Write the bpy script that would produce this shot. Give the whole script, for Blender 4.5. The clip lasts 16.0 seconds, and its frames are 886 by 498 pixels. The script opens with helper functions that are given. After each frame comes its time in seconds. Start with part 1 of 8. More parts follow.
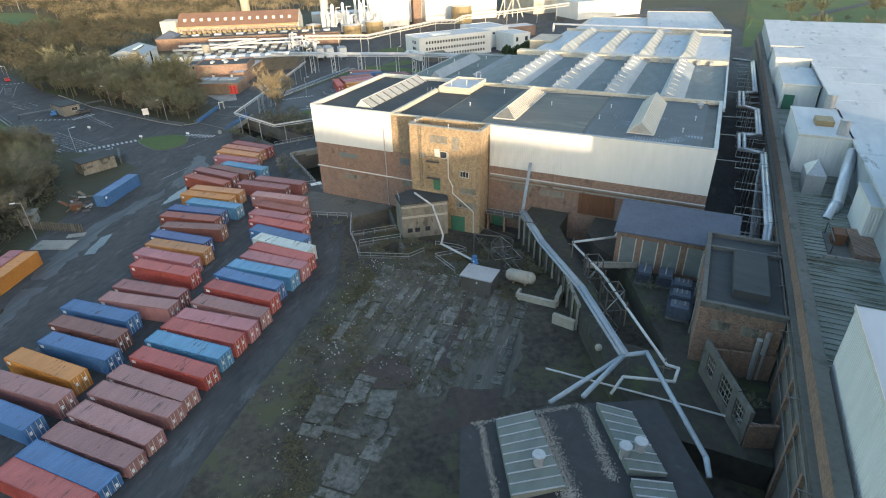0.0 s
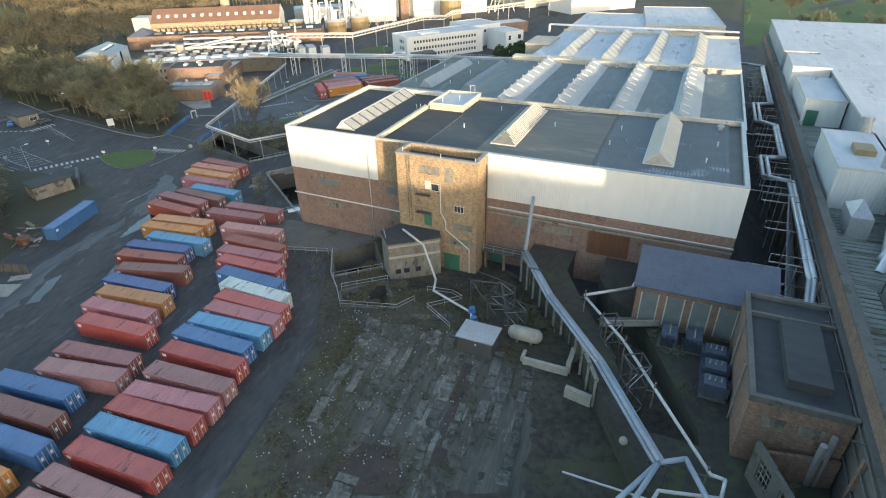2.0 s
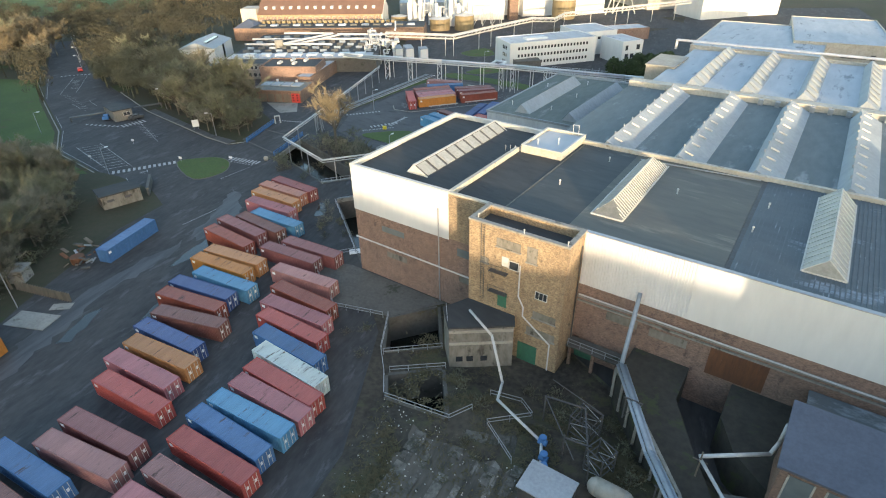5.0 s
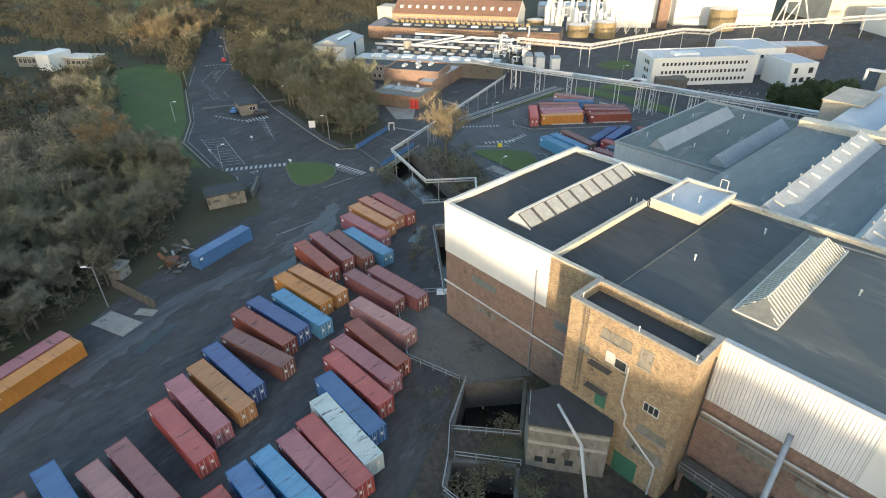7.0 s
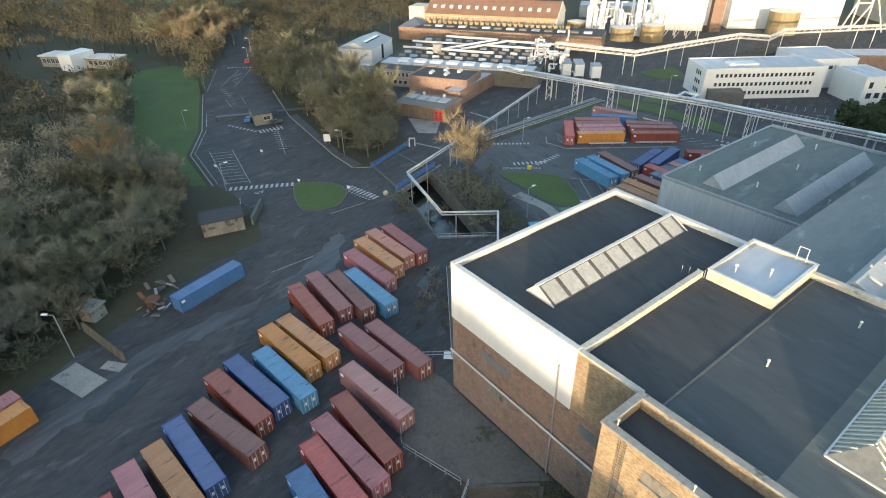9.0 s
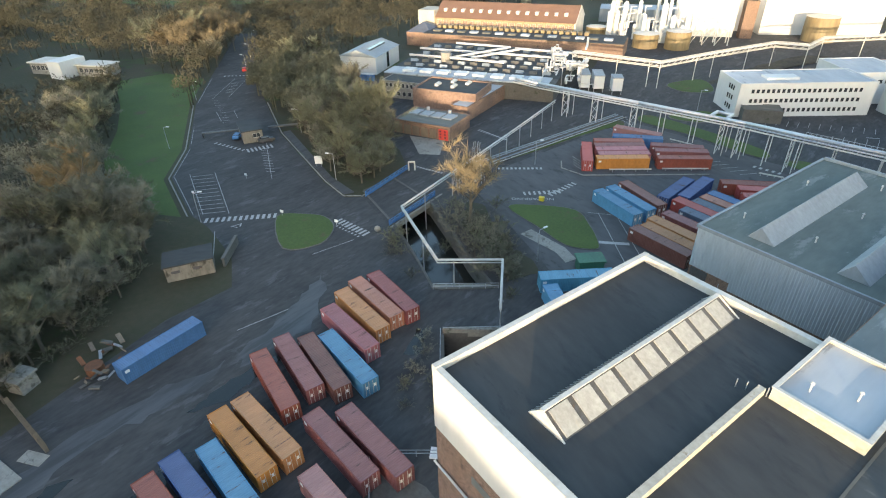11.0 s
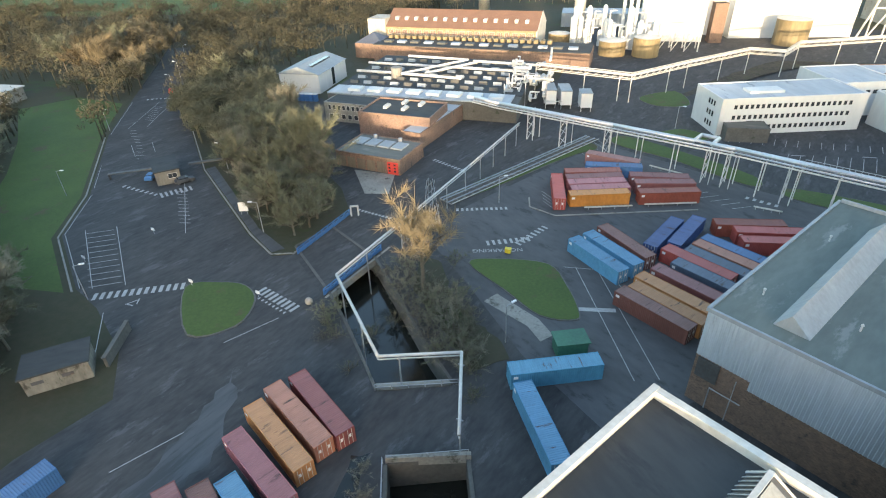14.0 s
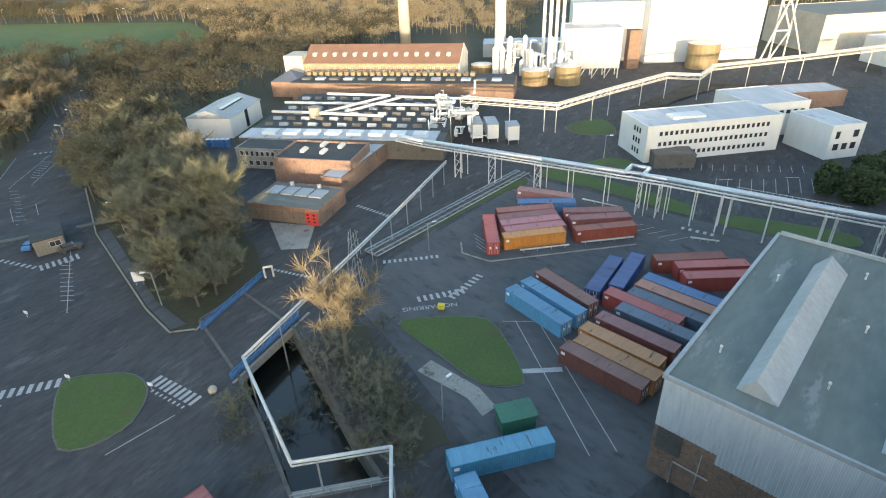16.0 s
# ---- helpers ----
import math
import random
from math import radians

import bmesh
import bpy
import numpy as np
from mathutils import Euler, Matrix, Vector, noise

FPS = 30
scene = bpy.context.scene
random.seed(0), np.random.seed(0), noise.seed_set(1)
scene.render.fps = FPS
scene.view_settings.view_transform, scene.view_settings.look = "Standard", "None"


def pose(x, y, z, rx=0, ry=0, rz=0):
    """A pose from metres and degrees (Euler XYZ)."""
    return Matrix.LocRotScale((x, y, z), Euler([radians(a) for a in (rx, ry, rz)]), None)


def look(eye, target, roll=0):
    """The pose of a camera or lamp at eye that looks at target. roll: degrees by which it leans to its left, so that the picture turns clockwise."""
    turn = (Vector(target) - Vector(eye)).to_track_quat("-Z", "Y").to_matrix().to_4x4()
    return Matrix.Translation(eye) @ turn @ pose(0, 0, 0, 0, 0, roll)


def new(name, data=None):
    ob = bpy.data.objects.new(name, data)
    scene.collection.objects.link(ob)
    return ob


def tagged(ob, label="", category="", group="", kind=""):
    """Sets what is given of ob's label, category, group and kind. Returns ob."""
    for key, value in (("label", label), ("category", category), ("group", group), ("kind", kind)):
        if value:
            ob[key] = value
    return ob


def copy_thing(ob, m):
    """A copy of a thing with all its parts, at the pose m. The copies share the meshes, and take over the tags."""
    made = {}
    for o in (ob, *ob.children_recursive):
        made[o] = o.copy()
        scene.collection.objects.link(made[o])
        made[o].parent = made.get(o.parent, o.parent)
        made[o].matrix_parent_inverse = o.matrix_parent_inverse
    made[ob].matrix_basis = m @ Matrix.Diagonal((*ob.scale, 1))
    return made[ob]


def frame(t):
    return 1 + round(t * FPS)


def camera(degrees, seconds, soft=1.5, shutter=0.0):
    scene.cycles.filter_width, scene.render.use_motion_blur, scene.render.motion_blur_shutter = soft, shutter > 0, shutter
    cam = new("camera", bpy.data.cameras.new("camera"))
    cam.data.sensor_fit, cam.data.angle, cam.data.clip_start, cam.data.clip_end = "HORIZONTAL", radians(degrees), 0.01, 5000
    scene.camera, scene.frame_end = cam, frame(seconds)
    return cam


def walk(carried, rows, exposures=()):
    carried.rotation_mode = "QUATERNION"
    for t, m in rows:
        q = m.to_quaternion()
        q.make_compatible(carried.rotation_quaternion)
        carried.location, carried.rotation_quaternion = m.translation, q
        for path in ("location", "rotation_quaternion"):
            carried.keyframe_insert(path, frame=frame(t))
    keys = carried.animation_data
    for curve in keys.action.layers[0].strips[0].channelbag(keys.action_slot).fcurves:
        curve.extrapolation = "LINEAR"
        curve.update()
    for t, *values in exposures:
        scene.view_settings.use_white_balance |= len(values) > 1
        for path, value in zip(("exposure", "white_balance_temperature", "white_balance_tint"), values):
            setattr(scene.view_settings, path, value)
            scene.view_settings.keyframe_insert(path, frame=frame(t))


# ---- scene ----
cam = camera(77.6, 16.0, soft=1.1)
PATH = [
    (0, (1.43, 3.717, 48.782), (1.473, 5.454, 47.792), -1.6),
    (0.5, (1.272, 7.058, 49.173), (1.332, 8.791, 48.177), -1.5),
    (1, (1.301, 10.595, 49.611), (1.37, 12.323, 48.606), -1.5),
    (1.5, (1.481, 14.184, 50.118), (1.552, 15.906, 49.105), -1.5),
    (2, (1.662, 17.773, 50.737), (1.74, 19.49, 49.715), -1.5),
    (2.5, (1.908, 21.266, 51.321), (1.958, 22.979, 50.29), -1.4),
    (3, (2.405, 24.798, 51.856), (2.424, 26.506, 50.815), -1.4),
    (5.5, (3.611, 42.086, 53.494), (3.289, 43.758, 52.446), -1.1),
    (6, (3.483, 45.611, 53.825), (3.068, 47.262, 52.775), -1.2),
    (6.5, (3.27, 49.236, 53.929), (2.735, 50.852, 52.879), -1.1),
    (7, (2.903, 52.848, 54.124), (2.277, 54.43, 53.073), -1.0),
    (7.5, (2.353, 56.782, 54.283), (1.685, 58.345, 53.229), -1.0),
    (8, (1.675, 60.72, 54.407), (0.977, 62.268, 53.35), -1.1),
    (8.5, (0.895, 64.797, 54.421), (0.177, 66.333, 53.36), -1.2),
    (9, (0.025, 68.845, 54.433), (-0.709, 70.371, 53.369), -1.3),
    (11.5, (-5.622, 89.399, 54.017), (-6.406, 90.898, 52.95), -1.5),
    (12, (-6.865, 93.258, 53.688), (-7.652, 94.757, 52.624), -1.5),
    (12.5, (-8.031, 96.994, 53.612), (-8.85, 98.475, 52.546), -1.5),
    (13, (-9.13, 100.584, 53.568), (-9.966, 102.055, 52.502), -1.6),
    (13.5, (-10.02, 104.036, 53.535), (-10.815, 105.529, 52.467), -1.8),
    (14, (-10.785, 107.19, 53.353), (-11.469, 108.737, 52.286), -1.9),
    (14.5, (-11.474, 109.982, 53.152), (-12.105, 111.552, 52.086), -2.1),
    (15, (-11.829, 112.689, 53.064), (-12.38, 114.287, 51.996), -2.2),
    (15.5, (-12.118, 115.35, 52.897), (-12.622, 116.963, 51.827), -2.2),
    (16, (-12.034, 117.932, 52.669), (-12.534, 119.596, 51.678), -2.4),
]
walk(cam, [(t, look(eye, target, roll)) for t, eye, target, roll in PATH], [(0, 2.58, 6830, 10), (2.5, 2.61, 6830, 10), (6.5, 2.54, 6830, 10), (8.5, 2.56, 6830, 10), (12.0, 2.73, 6830, 10), (14.0, 2.82, 6830, 10), (15.0, 2.83, 6830, 10), (16, 2.76, 6830, 10)])

# ---- world and sun ----
SUN_FROM = Vector((0.33, -0.94, 0.0)).normalized()
SUN_UP = radians(5.6)
world = bpy.data.worlds.new("sky")
scene.world = world
world.use_nodes = True
nt = world.node_tree
sky = nt.nodes.new("ShaderNodeTexSky")
sky.sky_type, sky.sun_disc = "NISHITA", False
sky.sun_elevation, sky.sun_rotation = SUN_UP, math.atan2(SUN_FROM.x, SUN_FROM.y)
sky.air_density, sky.dust_density, sky.ozone_density = 1.0, 1.5, 1.6
nt.links.new(sky.outputs[0], nt.nodes["Background"].inputs[0])
nt.nodes["Background"].inputs[1].default_value = 0.15
sun = new("sun", bpy.data.lights.new("sun", "SUN"))
sun.data.energy, sun.data.angle, sun.data.color = 1.4, radians(0.6), (1.0, 0.80, 0.56)
sun.matrix_world = look(SUN_FROM * 100 + Vector((0, 0, 100 * math.tan(SUN_UP))), (0, 0, 0))

# ---- plan ----
TURN = -27.2
ORIGIN = Vector((-21.8, 116.5, 0.0))
SITE = pose(ORIGIN.x, ORIGIN.y, 0, 0, 0, TURN)
SITE_INV = SITE.inverted()


def at(u, v, z=0.0):
    """A place of the factory's own grid in the world."""
    return SITE @ Vector((u, v, z))


def uv(x, y):
    p = SITE_INV @ Vector((x, y, 0))
    return p.x, p.y


# ---- materials ----
def mat(name, c, c2=None, rough=0.85, metal=0.0, s1=0.25, s2=3.0, bump=0.15, bs=12.0, vary=0.0, stain=None, stain_at=0.6, stain_scale=0.6, stretch=(1, 1, 1), spec=0.4, turn=0.0):
    m = bpy.data.materials.new(name)
    m.use_nodes = True
    n, l = m.node_tree.nodes, m.node_tree.links
    b = n["Principled BSDF"]
    c2 = c2 or tuple(v * 0.7 for v in c)
    co = n.new("ShaderNodeTexCoord")
    info = n.new("ShaderNodeObjectInfo")
    shift = n.new("ShaderNodeVectorMath")
    shift.operation = "MULTIPLY_ADD"
    comb = n.new("ShaderNodeCombineXYZ")
    for k in range(3):
        l.new(info.outputs["Random"], comb.inputs[k])
    l.new(comb.outputs[0], shift.inputs[0])
    shift.inputs[1].default_value = (37.0, 53.0, 11.0)
    l.new(co.outputs["Object"], shift.inputs[2])
    mp = n.new("ShaderNodeMapping")
    mp.vector_type = "TEXTURE"
    mp.inputs["Rotation"].default_value = (0, 0, radians(turn))
    mp.inputs["Scale"].default_value = tuple(1 / v for v in stretch)
    l.new(shift.outputs[0], mp.inputs[0])

    def noisy(scale, detail=4.0, rough_=0.6):
        t = n.new("ShaderNodeTexNoise")
        t.inputs["Scale"].default_value, t.inputs["Detail"].default_value, t.inputs["Roughness"].default_value = scale, detail, rough_
        l.new(mp.outputs[0], t.inputs["Vector"])
        return t

    a, d = noisy(s1), noisy(s2)
    add = n.new("ShaderNodeMath")
    add.operation = "ADD"
    l.new(a.outputs[0], add.inputs[0])
    l.new(d.outputs[0], add.inputs[1])
    ramp = n.new("ShaderNodeMapRange")
    ramp.inputs[1].default_value, ramp.inputs[2].default_value = 0.72, 1.28
    l.new(add.outputs[0], ramp.inputs[0])
    mix = n.new("ShaderNodeMix")
    mix.data_type = "RGBA"
    mix.inputs[6].default_value, mix.inputs[7].default_value = (*c, 1), (*c2, 1)
    l.new(ramp.outputs[0], mix.inputs[0])
    out = mix.outputs[2]
    if stain:
        s = noisy(stain_scale, 8.0, 0.7)
        sr = n.new("ShaderNodeMapRange")
        sr.inputs[1].default_value, sr.inputs[2].default_value = stain_at, stain_at + 0.08
        l.new(s.outputs[0], sr.inputs[0])
        mx = n.new("ShaderNodeMix")
        mx.data_type = "RGBA"
        l.new(sr.outputs[0], mx.inputs[0])
        l.new(out, mx.inputs[6])
        mx.inputs[7].default_value = (*stain, 1)
        out = mx.outputs[2]
    if vary:
        hsv = n.new("ShaderNodeHueSaturation")
        vr = n.new("ShaderNodeMapRange")
        vr.inputs[3].default_value, vr.inputs[4].default_value = 1 - vary, 1 + vary
        l.new(info.outputs["Random"], vr.inputs[0])
        l.new(vr.outputs[0], hsv.inputs["Value"])
        l.new(out, hsv.inputs["Color"])
        out = hsv.outputs[0]
    l.new(out, b.inputs["Base Color"])
    b.inputs["Roughness"].default_value, b.inputs["Metallic"].default_value = rough, metal
    b.inputs["Specular IOR Level"].default_value = spec
    if bump:
        t = noisy(bs, 3.0)
        bp = n.new("ShaderNodeBump")
        bp.inputs["Strength"].default_value, bp.inputs["Distance"].default_value = bump, 0.05
        l.new(t.outputs[0], bp.inputs["Height"])
        l.new(bp.outputs[0], b.inputs["Normal"])
    return m


def brick_mat(name, c, c2, mortar, stain=None):
    """Courses of bricks 225 x 75 mm on upright walls, run along both directions of the plan."""
    m = mat(name, c, c2, 0.9, s1=0.2, s2=1.6, bump=0.35, bs=10, stain=stain, stain_at=0.60, stain_scale=0.5, stretch=(1, 1, 0.6))
    n, l = m.node_tree.nodes, m.node_tree.links
    b = n["Principled BSDF"]
    old = b.inputs["Base Color"].links[0].from_socket
    co = n.new("ShaderNodeTexCoord")
    sp = n.new("ShaderNodeSeparateXYZ")
    l.new(co.outputs["Object"], sp.inputs[0])
    ad = n.new("ShaderNodeMath")
    ad.operation = "ADD"
    l.new(sp.outputs[0], ad.inputs[0])
    l.new(sp.outputs[1], ad.inputs[1])
    cb = n.new("ShaderNodeCombineXYZ")
    l.new(ad.outputs[0], cb.inputs[0])
    l.new(sp.outputs[2], cb.inputs[1])
    br = n.new("ShaderNodeTexBrick")
    br.inputs["Scale"].default_value = 1.0
    br.inputs["Brick Width"].default_value, br.inputs["Row Height"].default_value, br.inputs["Mortar Size"].default_value = 0.225, 0.075, 0.008
    br.inputs["Color1"].default_value, br.inputs["Color2"].default_value, br.inputs["Mortar"].default_value = (0.62, 0.62, 0.64, 1), (1.38, 1.30, 1.22, 1), (*mortar, 1)
    l.new(cb.outputs[0], br.inputs["Vector"])
    mx = n.new("ShaderNodeMix")
    mx.data_type, mx.blend_type = "RGBA", "MULTIPLY"
    mx.inputs[0].default_value = 1.0
    l.new(old, mx.inputs[6])
    l.new(br.outputs["Color"], mx.inputs[7])
    l.new(mx.outputs[2], b.inputs["Base Color"])
    return m


BRICK_RED = brick_mat("red_brick", (0.255, 0.172, 0.138), (0.18, 0.122, 0.098), (1.1, 1.2, 1.2), (0.12, 0.085, 0.07))
BRICK_YELLOW = brick_mat("yellow_brick", (0.35, 0.265, 0.165), (0.22, 0.16, 0.105), (1.1, 1.15, 1.2), (0.12, 0.095, 0.07))
BRICK_BROWN = brick_mat("brown_brick", (0.225, 0.150, 0.112), (0.145, 0.105, 0.085), (1.2, 1.2, 1.2), (0.085, 0.072, 0.062))
WHITE_SHEET = mat("white_painted_sheet", (0.62, 0.63, 0.62), (0.54, 0.555, 0.55), 0.7, s1=0.08, s2=0.9, bump=0.03, stretch=(1, 1, 0.25))
GREY_SHEET = mat("weathered_blue_grey_sheet", (0.30, 0.335, 0.36), (0.22, 0.25, 0.27), 0.65, s1=0.15, s2=1.6, bump=0.05, stain=(0.30, 0.31, 0.31), stain_at=0.62, stretch=(1, 1, 0.2))
CREAM = mat("cream_coping", (0.50, 0.47, 0.40), (0.36, 0.335, 0.28), 0.8, s2=2.0, stain=(0.25, 0.2, 0.14))
WHITE_TRIM = mat("white_trim", (0.58, 0.57, 0.53), (0.45, 0.43, 0.39), 0.7, s2=2.0, stain=(0.35, 0.31, 0.25), stain_at=0.68)
FELT = mat("dark_roofing_felt", (0.040, 0.044, 0.047), (0.060, 0.063, 0.064), 0.85, s1=0.1, s2=0.8, bump=0.1, stain=(0.036, 0.040, 0.044), stain_at=0.56, stain_scale=0.3, stretch=(1, 0.3, 1), turn=80, spec=0.3)
# Teal base and pale streaks paint the sky's reflection on the wet roof.
FELT_TEAL = mat("sky_sheen_blue_grey_felt", (0.070, 0.079, 0.082), (0.046, 0.054, 0.058), 0.8, s1=0.1, s2=0.9, bump=0.1, stain=(0.125, 0.135, 0.135), stain_at=0.57, stain_scale=0.25, stretch=(1, 0.25, 1), turn=85, spec=0.35)
FELT_PALE = mat("weathered_sun_brown_felt", (0.128, 0.125, 0.108), (0.085, 0.087, 0.082), 0.7, s1=0.08, s2=0.9, bump=0.1, stain=(0.17, 0.162, 0.138), stain_at=0.56, stain_scale=0.3, stretch=(1, 0.2, 1), turn=85)
# Pale blue-green tone and streaks imitate sky reflected on wet felt.
FELT_GREEN = mat("sky_sheen_green_felt", (0.165, 0.19, 0.19), (0.115, 0.135, 0.138), 0.85, s1=0.08, s2=0.7, stain=(0.24, 0.265, 0.265), stain_at=0.57, stain_scale=0.2, stretch=(1, 0.3, 1))
ROOF_BLUE = mat("blue_grey_roof", (0.13, 0.15, 0.16), (0.095, 0.11, 0.12), 0.75, s1=0.08, s2=0.6, stain=(0.26, 0.30, 0.33), stain_at=0.58, stain_scale=0.15, stretch=(0.4, 1, 1))
ROOF_WHITE = mat("white_coated_roof", (0.45, 0.475, 0.50), (0.34, 0.37, 0.40), 0.75, s1=0.1, s2=0.5, stain=(0.20, 0.22, 0.24), stain_at=0.585, stain_scale=0.35, stretch=(1.0, 0.22, 1))
ROOF_DIRTY = mat("mossy_deck", (0.235, 0.255, 0.235), (0.13, 0.14, 0.11), 0.6, s1=0.25, s2=1.4, stain=(0.075, 0.070, 0.042), stain_at=0.54, stain_scale=0.5, stretch=(0.3, 1, 1))
GLASS_WHITE = mat("translucent_rooflight", (0.38, 0.385, 0.36), (0.25, 0.25, 0.23), 0.45, s2=2.5, bump=0.03, stain=(0.33, 0.31, 0.26), stain_at=0.63)
GLASS_GREY = mat("grimy_wired_glass", (0.20, 0.205, 0.19), (0.13, 0.135, 0.125), 0.35, s2=2.5, bump=0.03)
PANE = mat("dark_window_glass", (0.03, 0.035, 0.04), (0.05, 0.055, 0.06), 0.08, s2=1.0, bump=0.0, spec=0.6)
CONCRETE = mat("concrete", (0.30, 0.29, 0.26), (0.20, 0.19, 0.17), 0.9, s1=0.3, s2=2.5, bump=0.3, stain=(0.10, 0.095, 0.08), stain_at=0.57, stain_scale=0.5)
CONCRETE_DARK = mat("stained_concrete", (0.13, 0.125, 0.115), (0.085, 0.083, 0.075), 0.9, s1=0.3, s2=2.0, bump=0.3, stain=(0.055, 0.06, 0.045), stain_at=0.57, stain_scale=0.35)
RENDER_WALL = mat("pale_rendered_wall", (0.40, 0.375, 0.32), (0.28, 0.26, 0.22), 0.9, s2=1.5, stain=(0.18, 0.16, 0.13), stain_at=0.63)
SLAB_GREY = mat("old_floor_slab", (0.155, 0.147, 0.130), (0.060, 0.058, 0.050), 0.9, s1=0.5, s2=2.0, bump=0.4, stain=(0.045, 0.046, 0.034), stain_at=0.51, stain_scale=0.7, vary=0.3)
OLD_FLOOR = mat("cracked_old_floor", (0.115, 0.106, 0.090), (0.048, 0.045, 0.038), 0.95, s1=0.35, s2=1.5, bump=0.5, bs=5, stain=(0.20, 0.19, 0.17), stain_at=0.56, stain_scale=0.6, stretch=(1.0, 0.22, 1), turn=-20)
RED_SOIL = mat("reddish_wet_soil", (0.075, 0.050, 0.042), (0.042, 0.034, 0.030), 0.9, s1=0.3, s2=1.4, bump=0.5, bs=5, stain=(0.05, 0.055, 0.033), stain_at=0.55, stain_scale=0.4)
MOSS_YARD = mat("weedy_dark_yard", (0.060, 0.056, 0.046), (0.034, 0.033, 0.028), 0.92, s1=0.2, s2=1.3, bump=0.5, bs=5, stain=(0.058, 0.070, 0.032), stain_at=0.54, stain_scale=0.3)
TANK_BLUE = mat("dark_blue_grey_enamel", (0.085, 0.105, 0.145), (0.055, 0.068, 0.095), 0.5, s2=2.0, bump=0.03, stain=(0.10, 0.08, 0.06), stain_at=0.62)
STEEL = mat("galvanised_steel", (0.42, 0.43, 0.44), (0.30, 0.31, 0.32), 0.5, 0.5, s2=3.0, bump=0.02, stain=(0.25, 0.17, 0.11), stain_at=0.68)
STEEL_DARK = mat("dark_painted_steel", (0.11, 0.115, 0.12), (0.08, 0.075, 0.07), 0.6, 0.3, s2=3.0, bump=0.03, stain=(0.14, 0.085, 0.05), stain_at=0.62)
PIPE_SILVER = mat("aluminium_clad_pipe", (0.58, 0.60, 0.62), (0.45, 0.47, 0.49), 0.4, 0.6, s1=0.4, s2=2.0, bump=0.03)
PIPE_GREY = mat("blue_grey_painted_pipe", (0.30, 0.35, 0.40), (0.22, 0.26, 0.30), 0.55, 0.1, s1=0.3, s2=2.0, bump=0.03, stain=(0.2, 0.15, 0.11), stain_at=0.66)
PIPE_WHITE = mat("white_painted_pipe", (0.58, 0.58, 0.57), (0.44, 0.44, 0.43), 0.5, s2=2.0, bump=0.02, stain=(0.3, 0.22, 0.15), stain_at=0.68)
TIMBER = mat("weathered_timber", (0.20, 0.17, 0.13), (0.13, 0.11, 0.09), 0.9, s2=4.0, stretch=(1, 1, 0.2))
DOOR_BROWN = mat("rusty_brown_door", (0.17, 0.075, 0.035), (0.11, 0.05, 0.03), 0.75, s2=2.0, stretch=(1, 1, 0.3))
GREEN_PAINT = mat("green_paint", (0.045, 0.16, 0.10), (0.035, 0.11, 0.075), 0.6, s2=2.0)
YELLOW = mat("yellow_plastic", (0.62, 0.50, 0.04), (0.52, 0.42, 0.04), 0.5, s2=2.0)
RED_PAINT = mat("bright_red_paint", (0.62, 0.06, 0.05), (0.5, 0.05, 0.04), 0.5, s2=2.0)
BLUE_PAINT = mat("blue_paint", (0.07, 0.20, 0.42), (0.05, 0.14, 0.30), 0.6, s2=2.0, stain=(0.2, 0.2, 0.2), stain_at=0.68)
WHITE_PAINT = mat("white_road_paint", (0.42, 0.42, 0.41), (0.26, 0.26, 0.26), 0.8, s1=1.0, s2=6.0, stain=(0.10, 0.10, 0.10), stain_at=0.60, stain_scale=3.0)
# Pale blue-grey stands in for sky sheen on wet, worn ground.
TRACK = mat("sky_pale_track", (0.088, 0.090, 0.095), (0.050, 0.052, 0.055), 0.6, s1=0.3, s2=1.6, bump=0.2, stain=(0.046, 0.047, 0.049), stain_at=0.50, stain_scale=0.6, stretch=(1, 0.12, 1), turn=-10)
ASPHALT = mat("worn_asphalt", (0.074, 0.073, 0.072), (0.040, 0.040, 0.042), 0.88, s1=0.25, s2=1.3, bump=0.4, bs=9, stain=(0.094, 0.094, 0.096), stain_at=0.56, stain_scale=0.4, stretch=(1, 0.33, 1), turn=-14, spec=0.3)
ASPHALT_PALE = mat("pale_tarmac", (0.100, 0.102, 0.105), (0.068, 0.069, 0.071), 0.85, s1=0.12, s2=0.8, bump=0.25, bs=9, stain=(0.055, 0.055, 0.057), stain_at=0.57, stain_scale=0.4, stretch=(1, 0.4, 1), turn=60, spec=0.3)
YARD = mat("gritty_yard", (0.092, 0.080, 0.062), (0.034, 0.031, 0.027), 0.95, s1=0.12, s2=1.3, bump=0.6, bs=4, stain=(0.075, 0.074, 0.044), stain_at=0.53, stain_scale=0.17, spec=0.2)
WOOD_FLOOR = mat("woodland_floor", (0.060, 0.052, 0.033), (0.040, 0.045, 0.022), 0.95, s1=0.06, s2=0.8, bump=0.6, bs=3, stain=(0.045, 0.07, 0.022), stain_at=0.57, stain_scale=0.05)
GRASS = mat("winter_grass", (0.075, 0.115, 0.03), (0.052, 0.082, 0.024), 0.95, s1=0.1, s2=2.0, bump=0.5, bs=10, stain=(0.085, 0.075, 0.038), stain_at=0.57, stain_scale=0.14)
KERB = mat("kerb_stone", (0.14, 0.135, 0.125), (0.09, 0.088, 0.08), 0.9, s2=2.0)
WATER = mat("dark_river_water", (0.012, 0.014, 0.012), (0.016, 0.017, 0.013), 0.12, s1=0.3, s2=2.0, bump=0.08, bs=2.0, spec=0.5)
BARK = mat("tree_bark", (0.130, 0.115, 0.090), (0.080, 0.072, 0.056), 0.95, s2=5.0, vary=0.15)
